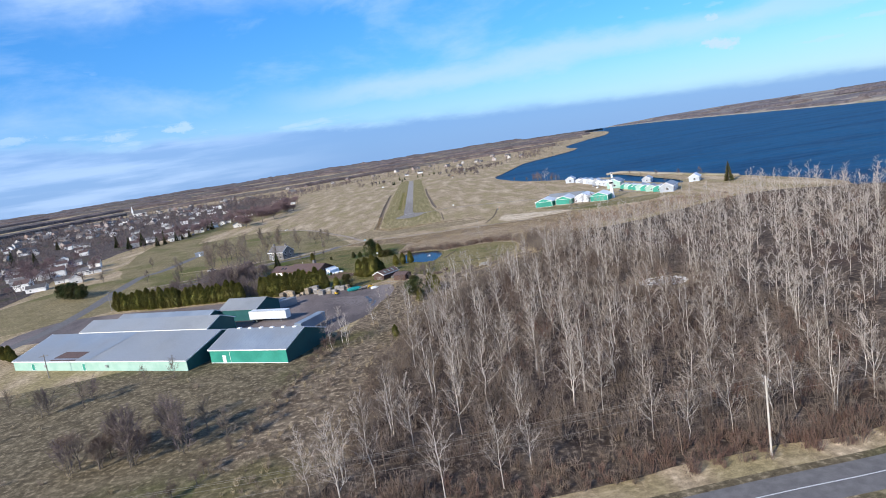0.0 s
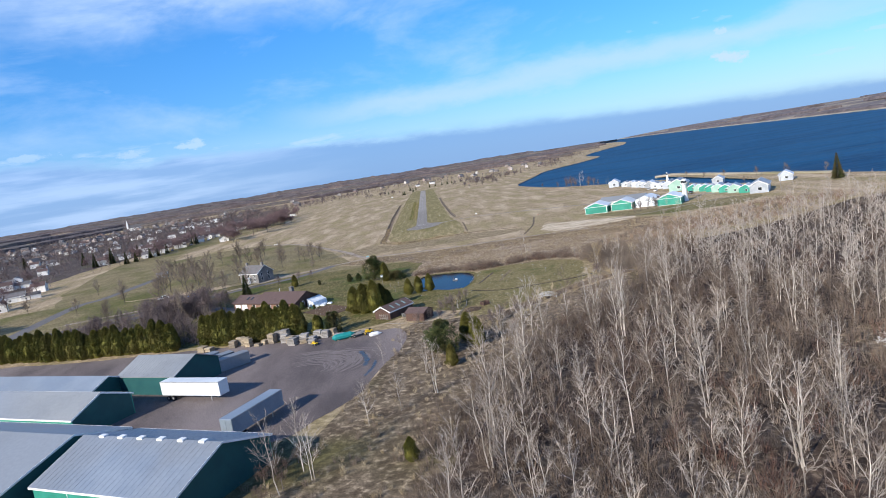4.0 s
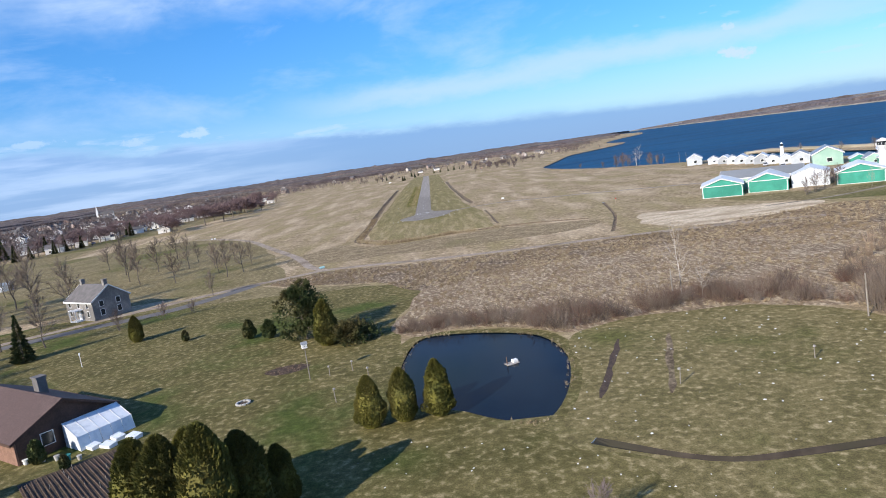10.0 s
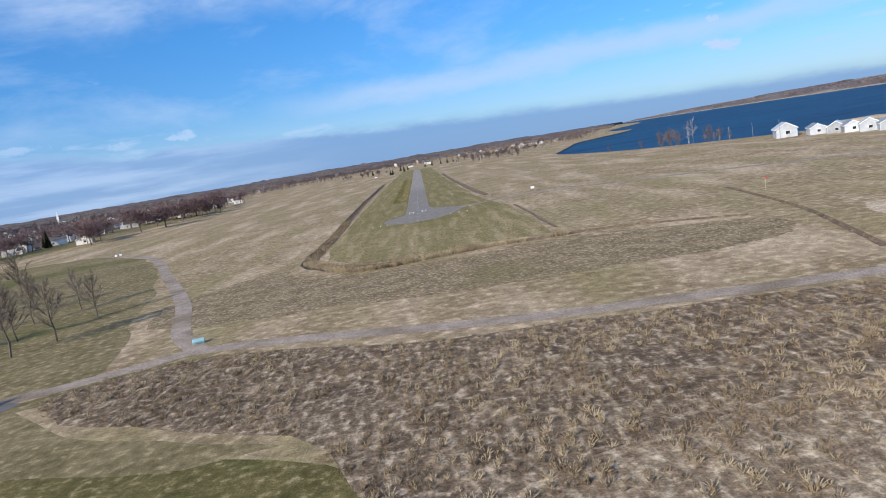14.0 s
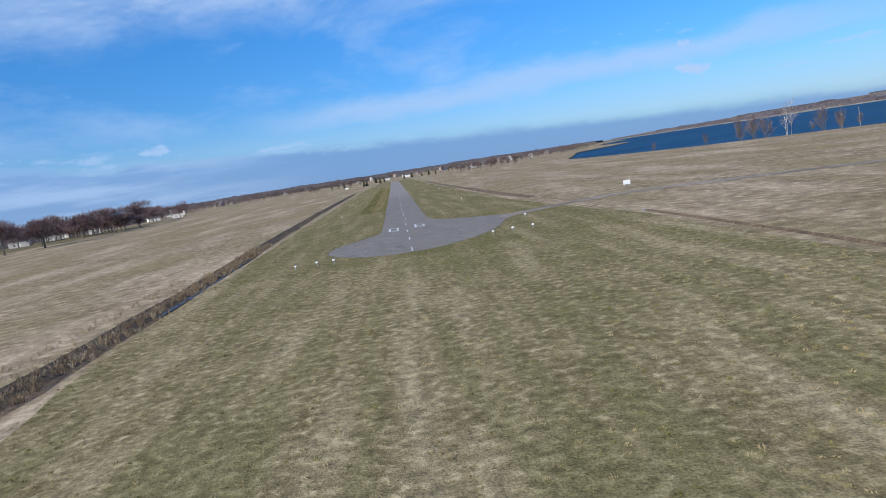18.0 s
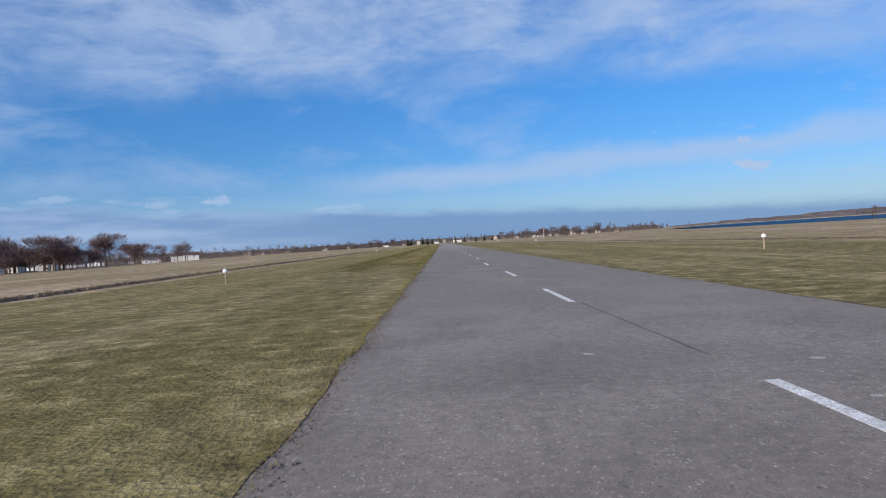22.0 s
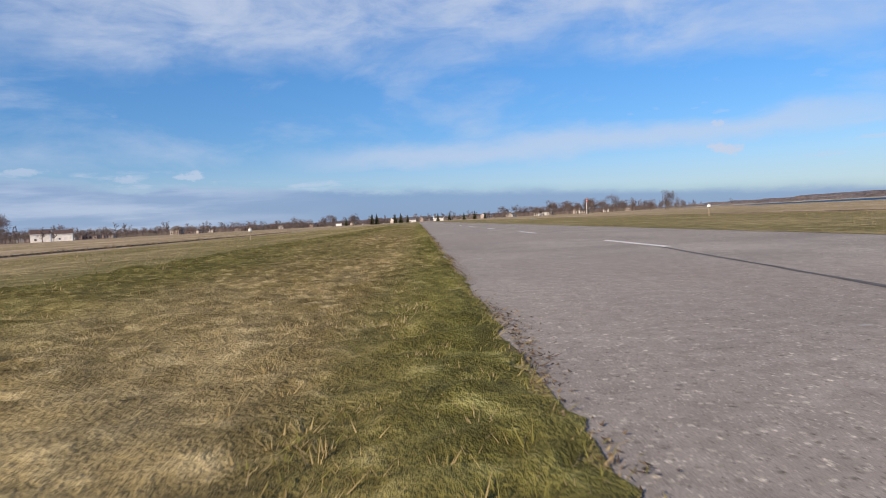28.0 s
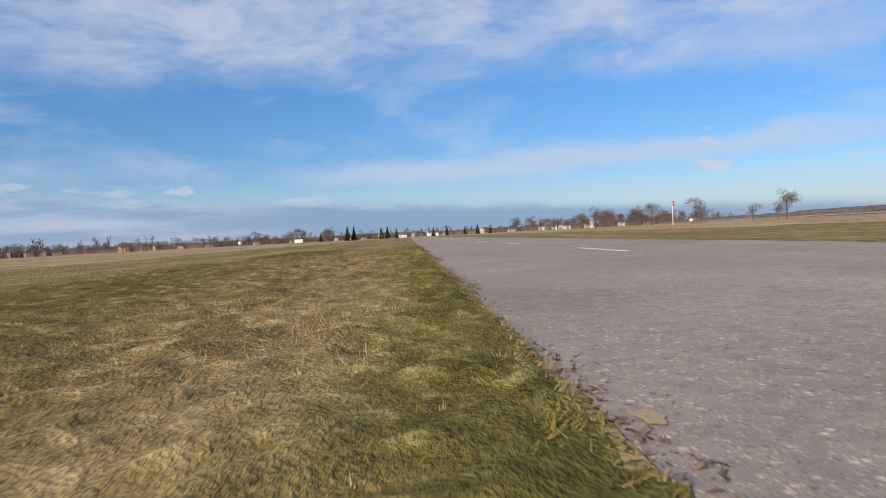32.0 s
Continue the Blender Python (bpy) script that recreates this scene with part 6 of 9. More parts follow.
SPRUCE = plant("spruce_tree", "dark narrow spruce tree", "tree", spruce(12, 2.6, 1500), (M_DARKBARK, M_PINE), "spruces")
for x, y, s in ((-67, -169.5, 0.72), (214, -95, 1.1), (-16, 640, 0.55), (-22, 700, 0.6), (-12, 690, 0.5), (12, 720, 0.5), (22, 735, 0.55), (34, 730, 0.5), (44, 742, 0.6), (-30, 560, 0.55), (-27.5, 562, 0.5), (52, 735, 0.45), (-60, 700, 0.5), (-270, 110, 1.0), (-262, 122, 1.1), (-300, 150, 1.0), (-252, 150, 0.9), (-330, 60, 1.1), (-345, 84, 1.0), (-400, 140, 1.1), (-420, 260, 1.0), (-228, 118, 0.75), (-226, 126, 0.85), (-232, 100, 0.7), (-236, 92, 0.8), (-222, 138, 0.7), (-218, 200, 0.8), (-226, 212, 0.9)):
    stand(SPRUCE, x, y, s)

# ---------------------------------------------------------------- bare trees of the garden, park and fields
ROUND = [plant("bare_tree", "leafless dark-barked tree on the grass", "tree", bare_tree(10.5, spread=0.36, start=0.22, rise=42, limbs=24, girth=0.014, twig=0.08, twigs=19), (M_DARKBARK, M_TWIG), "bare trees of the park") for _ in range(4)]
spots = [(-104, -163, 1.3), (-83, -184, 1.1), (-79, -205, 1.1), (-75, -189, 1.0), (-83, -126, 1.3), (-112, -103, 1.5), (-101, -112, 1.45), (-115, -112, 1.4), (-79, -158, 1.1), (-69, -160, 1.0), (-103, -57, 1.4), (-90, -61, 1.3), (-78, -65, 1.1), (-92, -142, 1.4), (-98, -136, 1.35), (-106, -130, 1.5), (-88, -150, 1.2), (-116, -124, 1.5), (-122, -116, 1.45), (-110, -146, 1.3), (-48, -128, 0.6), (-54, -99, 1.0), (-51.2, -93, 0.85),
         (-97, -26, 1.2), (-53, -78, 0.7), (-60, -88, 0.8), (-66, -74, 0.8), (-70, -96, 1.0), (-62, -66, 0.7), (-84, -88, 1.1), (-92, -78, 1.2), (-120, -84, 1.2), (-128, -100, 1.1), (-136, -72, 1.0), (-108, -38, 1.1), (-122, -30, 1.0), (-80, -50, 0.7), (-88, -204, 0.8), (-95, -196, 0.85), (-100, -206, 0.8),
         (-112, -190, 0.9), (-118, -178, 0.9), (-92, -216, 0.6), (-81, -217, 0.55), (-70, -222, 0.6), (-60, -231, 0.8), (-57, -238, 0.7), (-46, -391, 0.95), (-51, -388, 0.85), (-38, -390, 0.9), (-42, -383, 0.85), (-33, -386, 0.8), (-36, -394, 0.85), (-44, -397, 0.9), (-55, -395, 0.8), (-74, -357, 0.8), (-83, -360, 0.7), (-26, -394, 0.75), (-96, -352, 0.6),
         (-130, -140, 0.9), (-140, -120, 0.9), (-146, -150, 0.8), (-168, -90, 0.8), (-186, -120, 0.8), (-56, -344, 0.55), (-63, -346, 0.5)]
for i, (x, y, s) in enumerate(spots):
    stand(ROUND[i % 4], x, y, s)
for i, (x, y, s) in enumerate([(42, -186.8, 0.75), (43, -192, 0.4), (140.8, 146.5, 0.9), (143.6, 148.5, 0.85), (8, -312, 0.7), (2, -318, 0.65), (-3, -322, 0.6), (-11, -335, 0.75), (-9, -338, 0.7), (-13, -341, 0.8), (6, -300, 0.55), (16.4, -301, 0.8), (20, -316, 1.0), (24, -318, 1.05), (22, -322, 1.0), (64, -214, 0.55), (67, -218, 0.6),
                               (-3.2, -290, 0.5), (0.5, -283, 0.45), (29.5, -298, 0.8), (118, -136, 0.5), (122, -108, 0.4), (126, -112, 0.42), (58, -228, 0.3), (36, -246, 0.35)]):
    stand(POPLARS[i % 6], x, y, s)
WILLOW = plant("willow_shrub", "many-stemmed yellowish willow at the field's edge", "shrub", bare_tree(5.5, spread=0.5, start=0.08, rise=50, limbs=30, stems=5, girth=0.008, twig=0.05, twigs=12), (M_BARK, M_STRAW))
stand(WILLOW, 58.8, -223, 1.25)
stand(WILLOW, 14, -249.5, 0.55)
stand(WILLOW, 71, -220, 0.9)
lakeside = [(135.7, 159, 0.62), (132, 163, 0.5), (138, 152, 0.5), (146, 140, 0.4), (141, 118, 0.5), (150, 122, 0.45), (196, 20, 0.5), (206, 12, 0.6), (212, -20, 0.65), (220, -40, 0.7), (229, -62, 0.6), (200, 60, 0.5), (190, -48, 0.45)]
for i, (x, y, s) in enumerate(lakeside):
    stand(ROUND[i % 4], x, y, s)

# ---------------------------------------------------------------- the town and the far woods
TOWN = [cottage("town_house", "pale town house with a dark roof", 11, 8, 3.4, 5.8, M_SIDING, M_SHINGLE, "houses of the town"),
        cottage("town_house", "white town house with a grey roof", 13, 8, 2.9, 5.0, M_SIDING, M_SHINGLE, "houses of the town"),
        cottage("town_house", "tall pale town house with a brown roof", 10, 9, 4.6, 7.2, M_SIDING, M_BROWNROOF, "houses of the town")]
rows = [(-236 + 26 * t + RNG.gauss(0, 2), 120 + 230 * t) for t in [i / 12 for i in range(13)]]
rows += [(x - RNG.uniform(26, 40), y + RNG.uniform(-8, 8)) for x, y in rows[::2]]
town_loop = [(-250, -30), (-300, 60), (-285, 200), (-262, 420), (-300, 640), (-420, 820), (-700, 760), (-760, 300), (-640, 20), (-420, -60)]
rows += [(-180, 456), (-179, 173), (-226, 186), (-186, 338)]
rows += spaced(scatter(town_loop, 420), 20)[:100]
near_town = [(-205, -110), (-300, -150), (-430, -60), (-420, 40), (-300, 70), (-238, -10)]
rows += spaced(scatter(near_town, 160), 17)[:42]
rows += [(-250, -84), (-236, -60), (-262, -40), (-300, -20), (-330, 40), (-320, 12), (-205, 470), (-212, 548), (-238, 603), (-222, 590)]
for i, (x, y) in enumerate(rows):
    settle(TOWN[(i * 7 + i // 3) % 3], x, y, RNG.choice((20, 110, 25, 115, 200)) + RNG.gauss(0, 6), RNG.uniform(0.72, 0.98))
for x, y, s in ((14, 905, 0.9), (-14, 880, 0.7), (92, 700, 0.75)):
    settle(TOWN[0], x, y, 10, s)
church = gable("church", "pale church with a white steeple in the town", "church", -640, 985, 20, 26, 13, 7, 13, M_SIDING, M_SHINGLE, 0.4)
part("steeple", join(box(-4, 3, 0, 0, 7.5, 14), tube([(-2, 5.2, 14), (-2, 5.2, 26)], [2.4, 0.1], 4)), M_TRIM, church)
low = []
for k in range(6):
    t, w = light_tree(RNG.uniform(9, 12.5), limbs=10, twigs=4, twig=0.6)
    low.append([(*t, 0), (*w, 1)])
town_spots = [(x, y, RNG.uniform(0.7, 1.15), RNG.randrange(6)) for x, y in spaced(scatter([(-262, -60), (-318, 60), (-300, 200), (-274, 430), (-262, 640), (-330, 900), (-760, 900), (-860, 300), (-700, -60), (-460, -160)], 2600), 9)]
town_spots += [(-246 + 30 * t + RNG.gauss(0, 5), 60 + 460 * t, RNG.uniform(0.55, 1.05), RNG.randrange(6)) for t in [i / 70 for i in range(71)]]
town_spots += [(-205 + RNG.gauss(0, 6), 300 + 60 * RNG.random(), RNG.uniform(0.6, 1.0), RNG.randrange(6)) for _ in range(14)]
town_spots += [(x, y, RNG.uniform(0.8, 1.2), RNG.randrange(6)) for x, y in scatter([(-230, -110), (-300, -80), (-420, -160), (-420, -300), (-260, -260), (-225, -180)], 170)]
front = []
for k in range(4):
    t, w = bare_tree(RNG.uniform(10, 12), spread=0.34, start=0.16, rise=46, limbs=14, girth=0.014, twig=0.17, twigs=10)
    front.append([(*t, 0), (*w, 1)])


def round_tree(h, wide, count):
    """A leafless tree with a broad rounded crown of fine twigs."""
    tv, tf = tube([(0, 0, -0.2), (0.1, 0, h * 0.25), (0, 0.1, h * 0.55)], [h * 0.028, h * 0.02, h * 0.008], 5, False)
    tv, tf, wv, wf = list(tv), list(tf), [], []
    mid = Vector((0, 0, h * 0.54))
    lobes = [Vector((RNG.gauss(0, 0.36) * wide, RNG.gauss(0, 0.36) * wide, RNG.uniform(-0.2, 0.2) * h)) for _ in range(9)]
    for k in range(9):
        foot = Vector((0, 0, h * RNG.uniform(0.18, 0.4)))
        sliver(tv, tf, foot, mid + lobes[k] - foot, h * 0.016)
    for k in range(count):
        d = Vector((RNG.gauss(0, 1), RNG.gauss(0, 1), RNG.gauss(0.2, 1))).normalized()
        a = mid + lobes[k % 9] + Vector((d.x * wide, d.y * wide, d.z * h * 0.3)) * 0.5 * RNG.random() ** 0.6
        sliver(wv, wf, a, (d + Vector((0, 0, 0.35))) * RNG.uniform(0.05, 0.1) * h, 0.12 if count > 300 else 0.34)
    return (tv, tf), (wv, wf)


rounded = []
for k in range(4):
    t, w = round_tree(RNG.uniform(9, 11), RNG.uniform(3.6, 4.8), 900)
    rounded.append([(*t, 0), (*w, 1)])
front_spots = [(x + RNG.uniform(-6, 10), y + RNG.uniform(-12, 6), RNG.uniform(0.75, 1.1), RNG.randrange(4)) for x, y in rows[:26] for _ in range(3)]
front_spots += [(x, y, RNG.uniform(0.6, 1.05), RNG.randrange(4)) for x, y in spaced(scatter(near_town, 200), 9)[:90]]
front_spots += [(-205 + 55 * t + RNG.gauss(0, 5), 318 - 24 * t + RNG.gauss(0, 5), RNG.uniform(0.7, 1.05), RNG.randrange(4)) for t in [i / 20 for i in range(21)]]
front_spots += [(-165, 345, 1.5, 0), (-158, 292, 1.4, 1), (-172, 322, 1.25, 3), (-162, 264, 1.4, 2), (-170, 240, 1.3, 3), (-152, 208, 1.25, 1), (-162, 196, 1.35, 0), (-172, 396, 1.3, 2), (-182, 410, 1.2, 1), (-176, 170, 1.3, 2), (-168, 150, 1.2, 3)]
small_round = []
for k in range(5):
    t, w = round_tree(RNG.uniform(8, 11), RNG.uniform(3.2, 4.6), 150)
    small_round.append([(*t, 0), (*w, 1)])
crowded = spaced(scatter([(-214, -120), (-300, -160), (-430, -80), (-560, 60), (-560, 420), (-420, 700), (-300, 660), (-262, 420), (-285, 200), (-262, 60), (-236, -10)], 1500), 11)[:250]
crowded += spaced(scatter([(-165, 380), (-215, 380), (-300, 640), (-420, 900), (-120, 1000), (-120, 940), (-240, 700)], 520), 9)[:260]
crowded += spaced(scatter([(-330, -150), (-300, -330), (-520, -420), (-620, -200), (-430, -100)], 500), 10)[:190]
far_house = []
for k in range(4):
    a, b, c, d = RNG.uniform(8, 14), RNG.uniform(7, 9), RNG.uniform(2.8, 4.6), RNG.uniform(1.8, 2.8)
    walls = box(-a / 2, -b / 2, 0, a / 2, b / 2, c)
    walls = (walls[0] + [(-a / 2, 0, c + d), (a / 2, 0, c + d)], walls[1] + [(4, 7, 8), (6, 5, 9)])
    slopes = ([(-a / 2 - 0.3, -b / 2 - 0.4, c - 0.15), (a / 2 + 0.3, -b / 2 - 0.4, c - 0.15), (a / 2 + 0.3, 0, c + d + 0.15), (-a / 2 - 0.3, 0, c + d + 0.15), (a / 2 + 0.3, b / 2 + 0.4, c - 0.15), (-a / 2 - 0.3, b / 2 + 0.4, c - 0.15)], [(0, 1, 2, 3), (3, 2, 4, 5)])
    panes = join(*[box(u * a - 0.6, v * (b / 2 + 0.03) - 0.03, 1.0, u * a + 0.6, v * (b / 2 + 0.03) + 0.03, 2.3) for u in (-0.3, 0.05, 0.32) for v in (-1, 1)])
    far_house.append([(*walls, 0), (*slopes, 1), (*panes, 2)])
far_spots = spaced(scatter([(-300, -200), (-520, -260), (-760, 0), (-900, 600), (-700, 1000), (-420, 1100), (-300, 800), (-420, 500), (-420, 100)], 700), 22)[:170]
far_spots += spaced(scatter([(-300, 820), (-160, 900), (60, 960), (150, 880), (260, 980), (300, 1400), (-200, 1700), (-700, 1300)], 300), 28)[:34]
mass("far_houses", "small pale far houses with dark roofs among trees", "houses", far_house, [(x, y, RNG.uniform(0.8, 1.25), RNG.randrange(4)) for x, y in far_spots], [M_FARWALL, M_SHINGLE, M_GLASS])
mass("garden_trees", "crowded purple-brown leafless trees of the town gardens", "trees", small_round, [(x, y, RNG.uniform(0.7, 1.2), RNG.randrange(5)) for x, y in crowded], [M_TOWNTWIG, M_TOWNTWIG])
purple = [(-83 + RNG.gauss(0, 7.5), -196 + RNG.gauss(0, 5.5), RNG.uniform(0.7, 1.05), RNG.randrange(4)) for _ in range(26)] + [(-112 + RNG.gauss(0, 6), -204 + RNG.gauss(0, 4), RNG.uniform(0.5, 0.75), RNG.randrange(4)) for _ in range(8)]
mass("purple_thicket", "smoky purple-brown leafless thicket behind the hedge", "trees", rounded, purple, [M_DARKBARK, M_DARKTWIG])
shrubs = [(-50 + RNG.gauss(0, 5), -391 + RNG.gauss(0, 3.2), RNG.uniform(0.4, 0.68), RNG.randrange(4)) for _ in range(14)] + [(x + RNG.gauss(0, 1.2), y + RNG.gauss(0, 1.2), RNG.uniform(0.16, 0.36), RNG.randrange(4)) for x, y in smooth_line([(-33, -424), (-27, -405), (-22, -380), (-17, -352), (-12, -330)], 9)]
mass("pasture_shrubs", "grey-brown leafless shrubs in the pasture", "brush", rounded, shrubs, [M_DARKBARK, M_UNDER])
mass("village_trees", "purple-brown leafless trees along the edge of the town", "trees", rounded, [(x, y, s * 1.25, k) for x, y, s, k in front_spots[:-32]], [M_DARKBARK, M_VILLAGE])
state = RNG.getstate()
full = []
for k in range(4):
    t, w = round_tree(RNG.uniform(9, 10), RNG.uniform(5.0, 5.8), 3600)
    full.append([(*t, 0), (*w, 1)])
RNG.setstate(state)
mass("common_trees", "broad full purple-brown leafless trees beside the common", "trees", full, [(x, y, s * 1.25, k) for x, y, s, k in front_spots[-32:]], [M_DARKBARK, M_VILLAGE])
mass("town_trees", "brown leafless trees between the houses of the town", "trees", low, town_spots, [M_TOWNTWIG, M_TOWNTWIG])
spots = []
for (x0, y0), (x1, y1), n, wide in (((-232, 620), (-150, 900), 70, 14), ((-150, 900), (40, 960), 90, 18), ((40, 960), (160, 830), 50, 16), ((60, 640), (150, 640), 26, 20), ((110, 640), (262, 830), 60, 14), ((240, 800), (320, 1180), 130, 18), ((300, 1180), (470, 1520), 110, 25), ((-210, 480), (-180, 560), 10, 6), ((-90, 660), (-40, 640), 12, 8), ((60, 720), (100, 700), 10, 8), ((60, 500), (104, 470), 8, 6), ((78, 560), (108, 600), 14, 8)):
    for _ in range(n):
        t = RNG.random()
        spots.append((x0 + (x1 - x0) * t + RNG.gauss(0, wide), y0 + (y1 - y0) * t + RNG.gauss(0, wide), RNG.uniform(0.4, 0.95), RNG.randrange(6)))
spots += [(x, y, RNG.uniform(0.5, 1.1), RNG.randrange(6)) for x, y in scatter([(-260, 700), (-140, 980), (100, 1010), (300, 1250), (450, 1500), (0, 1900), (-900, 1800), (-900, 950)], 500)]
fine_spots = [(x, y, s, k % 4) for x, y, s, k in spots if abs(x) < 170 and y < 780]
spots = [q for q in spots if not (abs(q[0]) < 170 and q[1] < 780)]
mass("airfield_trees", "small reddish-brown leafless trees beyond the runway", "trees", rounded, fine_spots, [M_DARKBARK, M_DARKTWIG])
mass("field_edge_trees", "brown leafless trees round the far fields", "trees", low, spots, [M_DARKBARK, M_DARKTWIG])


def ridge_of_woods(name, label, points, height, thick, mat, step=18.0):
    """A long uneven belt of woods far away, with a bumpy top and depth."""
    line = []
    for a, b in zip(points, points[1:]):
        n = max(1, int(math.dist(a, b) / step))
        line += [(a[0] + (b[0] - a[0]) * k / n, a[1] + (b[1] - a[1]) * k / n) for k in range(n)]
    line.append(points[-1])
    v, f = [], []
    for i, (x, y) in enumerate(line):
        a, b = line[max(i - 1, 0)], line[min(i + 1, len(line) - 1)]
        d = Vector((b[0] - a[0], b[1] - a[1], 0)).normalized()
        s = Vector((d.y, -d.x, 0))
        for j, (o, hz) in enumerate(((-0.5, 0.0), (-0.45, 0.8), (-0.15, 1.0), (0.2, 0.97), (0.45, 0.7), (0.5, 0.0))):
            z = height * hz * (0.78 + 0.3 * noise.noise((x * 0.006, y * 0.006, 2.2)) + 0.28 * noise.noise((x * 0.05 + j * 7, y * 0.05, 5.0)) + 0.2 * RNG.random()) if hz else -1.0
            v.append((x + s.x * thick * o, y + s.y * thick * o, z))
        if i:
            k = 6 * (i - 1)
            f += [(k + q, k + q + 1, k + q + 7, k + q + 6) for q in range(5)]
    f += [tuple(range(6)), tuple(range(len(v) - 6, len(v)))]
    return tagged(new(name, data(name, v, f, mat)), label, "woods", kind="stuff")


for k, (pts, h, th) in enumerate([([(-1000, 250), (-900, 900), (-760, 1200), (-300, 1300), (0, 1500), (440, 1480)], 9, 60), ([(-1500, -200), (-1400, 900), (-1000, 1700), (-300, 1900), (300, 2050), (660, 2040)], 12, 120), ([(-2300, -600), (-2200, 900), (-1600, 2300), (-500, 2800), (500, 2700), (860, 2660)], 12, 200),
                                  ([(-3400, -1500), (-3300, 800), (-2500, 2900), (-1000, 3800), (700, 3700), (1100, 3400)], 15, 300), ([(-4400, -2500), (-4300, 800), (-3400, 3000), (-1500, 4300), (800, 4450)], 22, 300), ([(-700, -60), (-900, -300), (-800, -700)], 10, 40)]):
    ridge_of_woods("far_woods", "belt of brown leafless woods far away", pts, h, th, M_FARTREE, 12.0 if k in (0, 5) else 24.0)
FARLINE = smooth_line([(1500, 4600), (1440, 3600), (1330, 2600), (1200, 1800), (1090, 1100), (1060, 600), (1120, 0), (1380, -800), (2100, -1900)], 14)


def far_land(name, label):
    """The land across the lake: a pale beach, a wooded slope and fields that roll back from it."""
    rows_of = [(0, -1.0), (14, 2.2), (40, 5), (110, 8), (230, 13), (400, 19), (650, 24), (1000, 26), (1700, 20), (2600, 8)]
    v, f = [], []
    pts = [Vector((*p, 0)) for p in FARLINE]
    for i, p in enumerate(pts):
        d = (pts[min(i + 1, len(pts) - 1)] - pts[max(i - 1, 0)]).normalized()
        side = Vector((-d.y, d.x, 0))
        for k, (o, z) in enumerate(rows_of):
            q = p + side * (o + (12 * noise.noise((p.x * 0.01, p.y * 0.01, k)) if k else 18 * noise.noise((p.x * 0.012, p.y * 0.012, 9.0))))
            v.append((q.x, q.y, z * (1 + 0.35 * noise.noise((q.x * 0.002, q.y * 0.002, 4.0))) if k > 1 else z))
        if i:
            b = len(rows_of) * (i - 1)
            f += [(b + k, b + k + 1, b + k + 1 + len(rows_of), b + k + len(rows_of)) for k in range(len(rows_of) - 1)]
    index = [2 if k == 0 else 0 for _ in range(len(pts) - 1) for k in range(len(rows_of) - 1)]
    return tagged(new(name, data(name, v, f, [M_FARLAND, M_FARLAND, M_SHORE], index)), label, "ground", kind="structure")


far_land("far_shore", "rolling far shore with fields and leafless woods")
for k, (o, h) in enumerate(((45, 8), (170, 11), (420, 12), (800, 12))):
    belt = []
    for i, p in enumerate(FARLINE[1:-1], 1):
        d = (Vector((*FARLINE[i + 1], 0)) - Vector((*FARLINE[i - 1], 0))).normalized()
        belt.append((p[0] - d.y * o, p[1] + d.x * o))
    for j in range(6):
        a = 4 + j * 20 + 7 * k
        if a + 12 < len(belt):
            belt_part = ridge_of_woods("far_shore_woods", "belt of leafless woods on the far shore", belt[a:a + (9, 15, 12, 17)[(j + k) % 4]], h, 60 + 20 * k, M_FARHILL, 22.0)
            belt_part.location.z = (3, 9, 17, 23)[k]
ridge_of_woods("spit_bank", "pale stone breakwater along the marina", [(192, 104), (206, 100), (214, 40), (222, -20), (231, -70)], 1.3, 5, M_SHORE, 3.0)

# bare shrubs round the house, the stone house and the sheds
SHRUB = [plant("bare_shrub", "leafless grey-brown shrub in the garden", "shrub", bare_tree(4.2, spread=0.5, start=0.06, rise=52, limbs=28, stems=4, girth=0.008, twig=0.045, twigs=15), (M_DARKBARK, M_DARKTWIG), "bare shrubs of the garden") for _ in range(3)]
for i, (x, y, s) in enumerate([(-66, -236, 1.9), (-62, -241, 1.7), (-58.5, -244.5, 1.6), (-70, -232, 1.9), (-74, -234, 2.0), (-80, -230, 2.0), (-86, -226, 2.1), (-92, -220, 2.0), (-84, -218, 1.9), (-77, -224, 1.8), (-57, -236, 1.1), (-76, -228, 1.3), (-83, -222, 1.2), (-90, -226, 1.1), (-64, -226, 1.1), (-72, -238, 1.2), (-98, -222, 1.2), (-106, -216, 1.2), (-88, -210, 1.1), (11, -247.5, 0.8), (13, -245, 0.8), (15, -243, 0.75), (12.4, -250, 0.75),
                               (16.6, -241, 0.7), (9.5, -251.5, 0.8), (6.5, -257, 0.7), (3.5, -260, 0.8), (9, -259, 0.7), (13, -258, 0.6), (-50.5, -150, 0.9), (-58, -154, 1.0), (-46, -146, 0.7), (-88, -170, 1.1), (-94, -178, 1.1), (-100, -172, 1.2), (-108, -168, 1.1), (24, -269, 0.9), (28, -265, 0.8), (21, -273, 0.9), (32, -262, 0.7)]):
    stand(SHRUB[i % 3], x, y, s)
for i, (x, y, s) in enumerate([(-46, -391, 2.1), (-42, -384, 1.9), (-38, -390, 2.0), (-51, -388, 1.9), (-34, -395, 1.8), (-56, -397, 1.7), (-43, -398, 2.0), (-82, -358, 1.6), (-74, -352, 1.4), (136, 159, 2.0), (133, 163, 1.7), (138.5, 156, 1.8), (146, 134, 1.7), (149, 130, 1.4), (128, 182, 1.0), (120, 215, 0.9), (112, -100, 1.2), (117, -96, 1.3), (121, -93, 1.1), (108, -103, 1.0), (125, -90, 1.2)]):
    stand(SHRUB[i % 3], x, y, s)
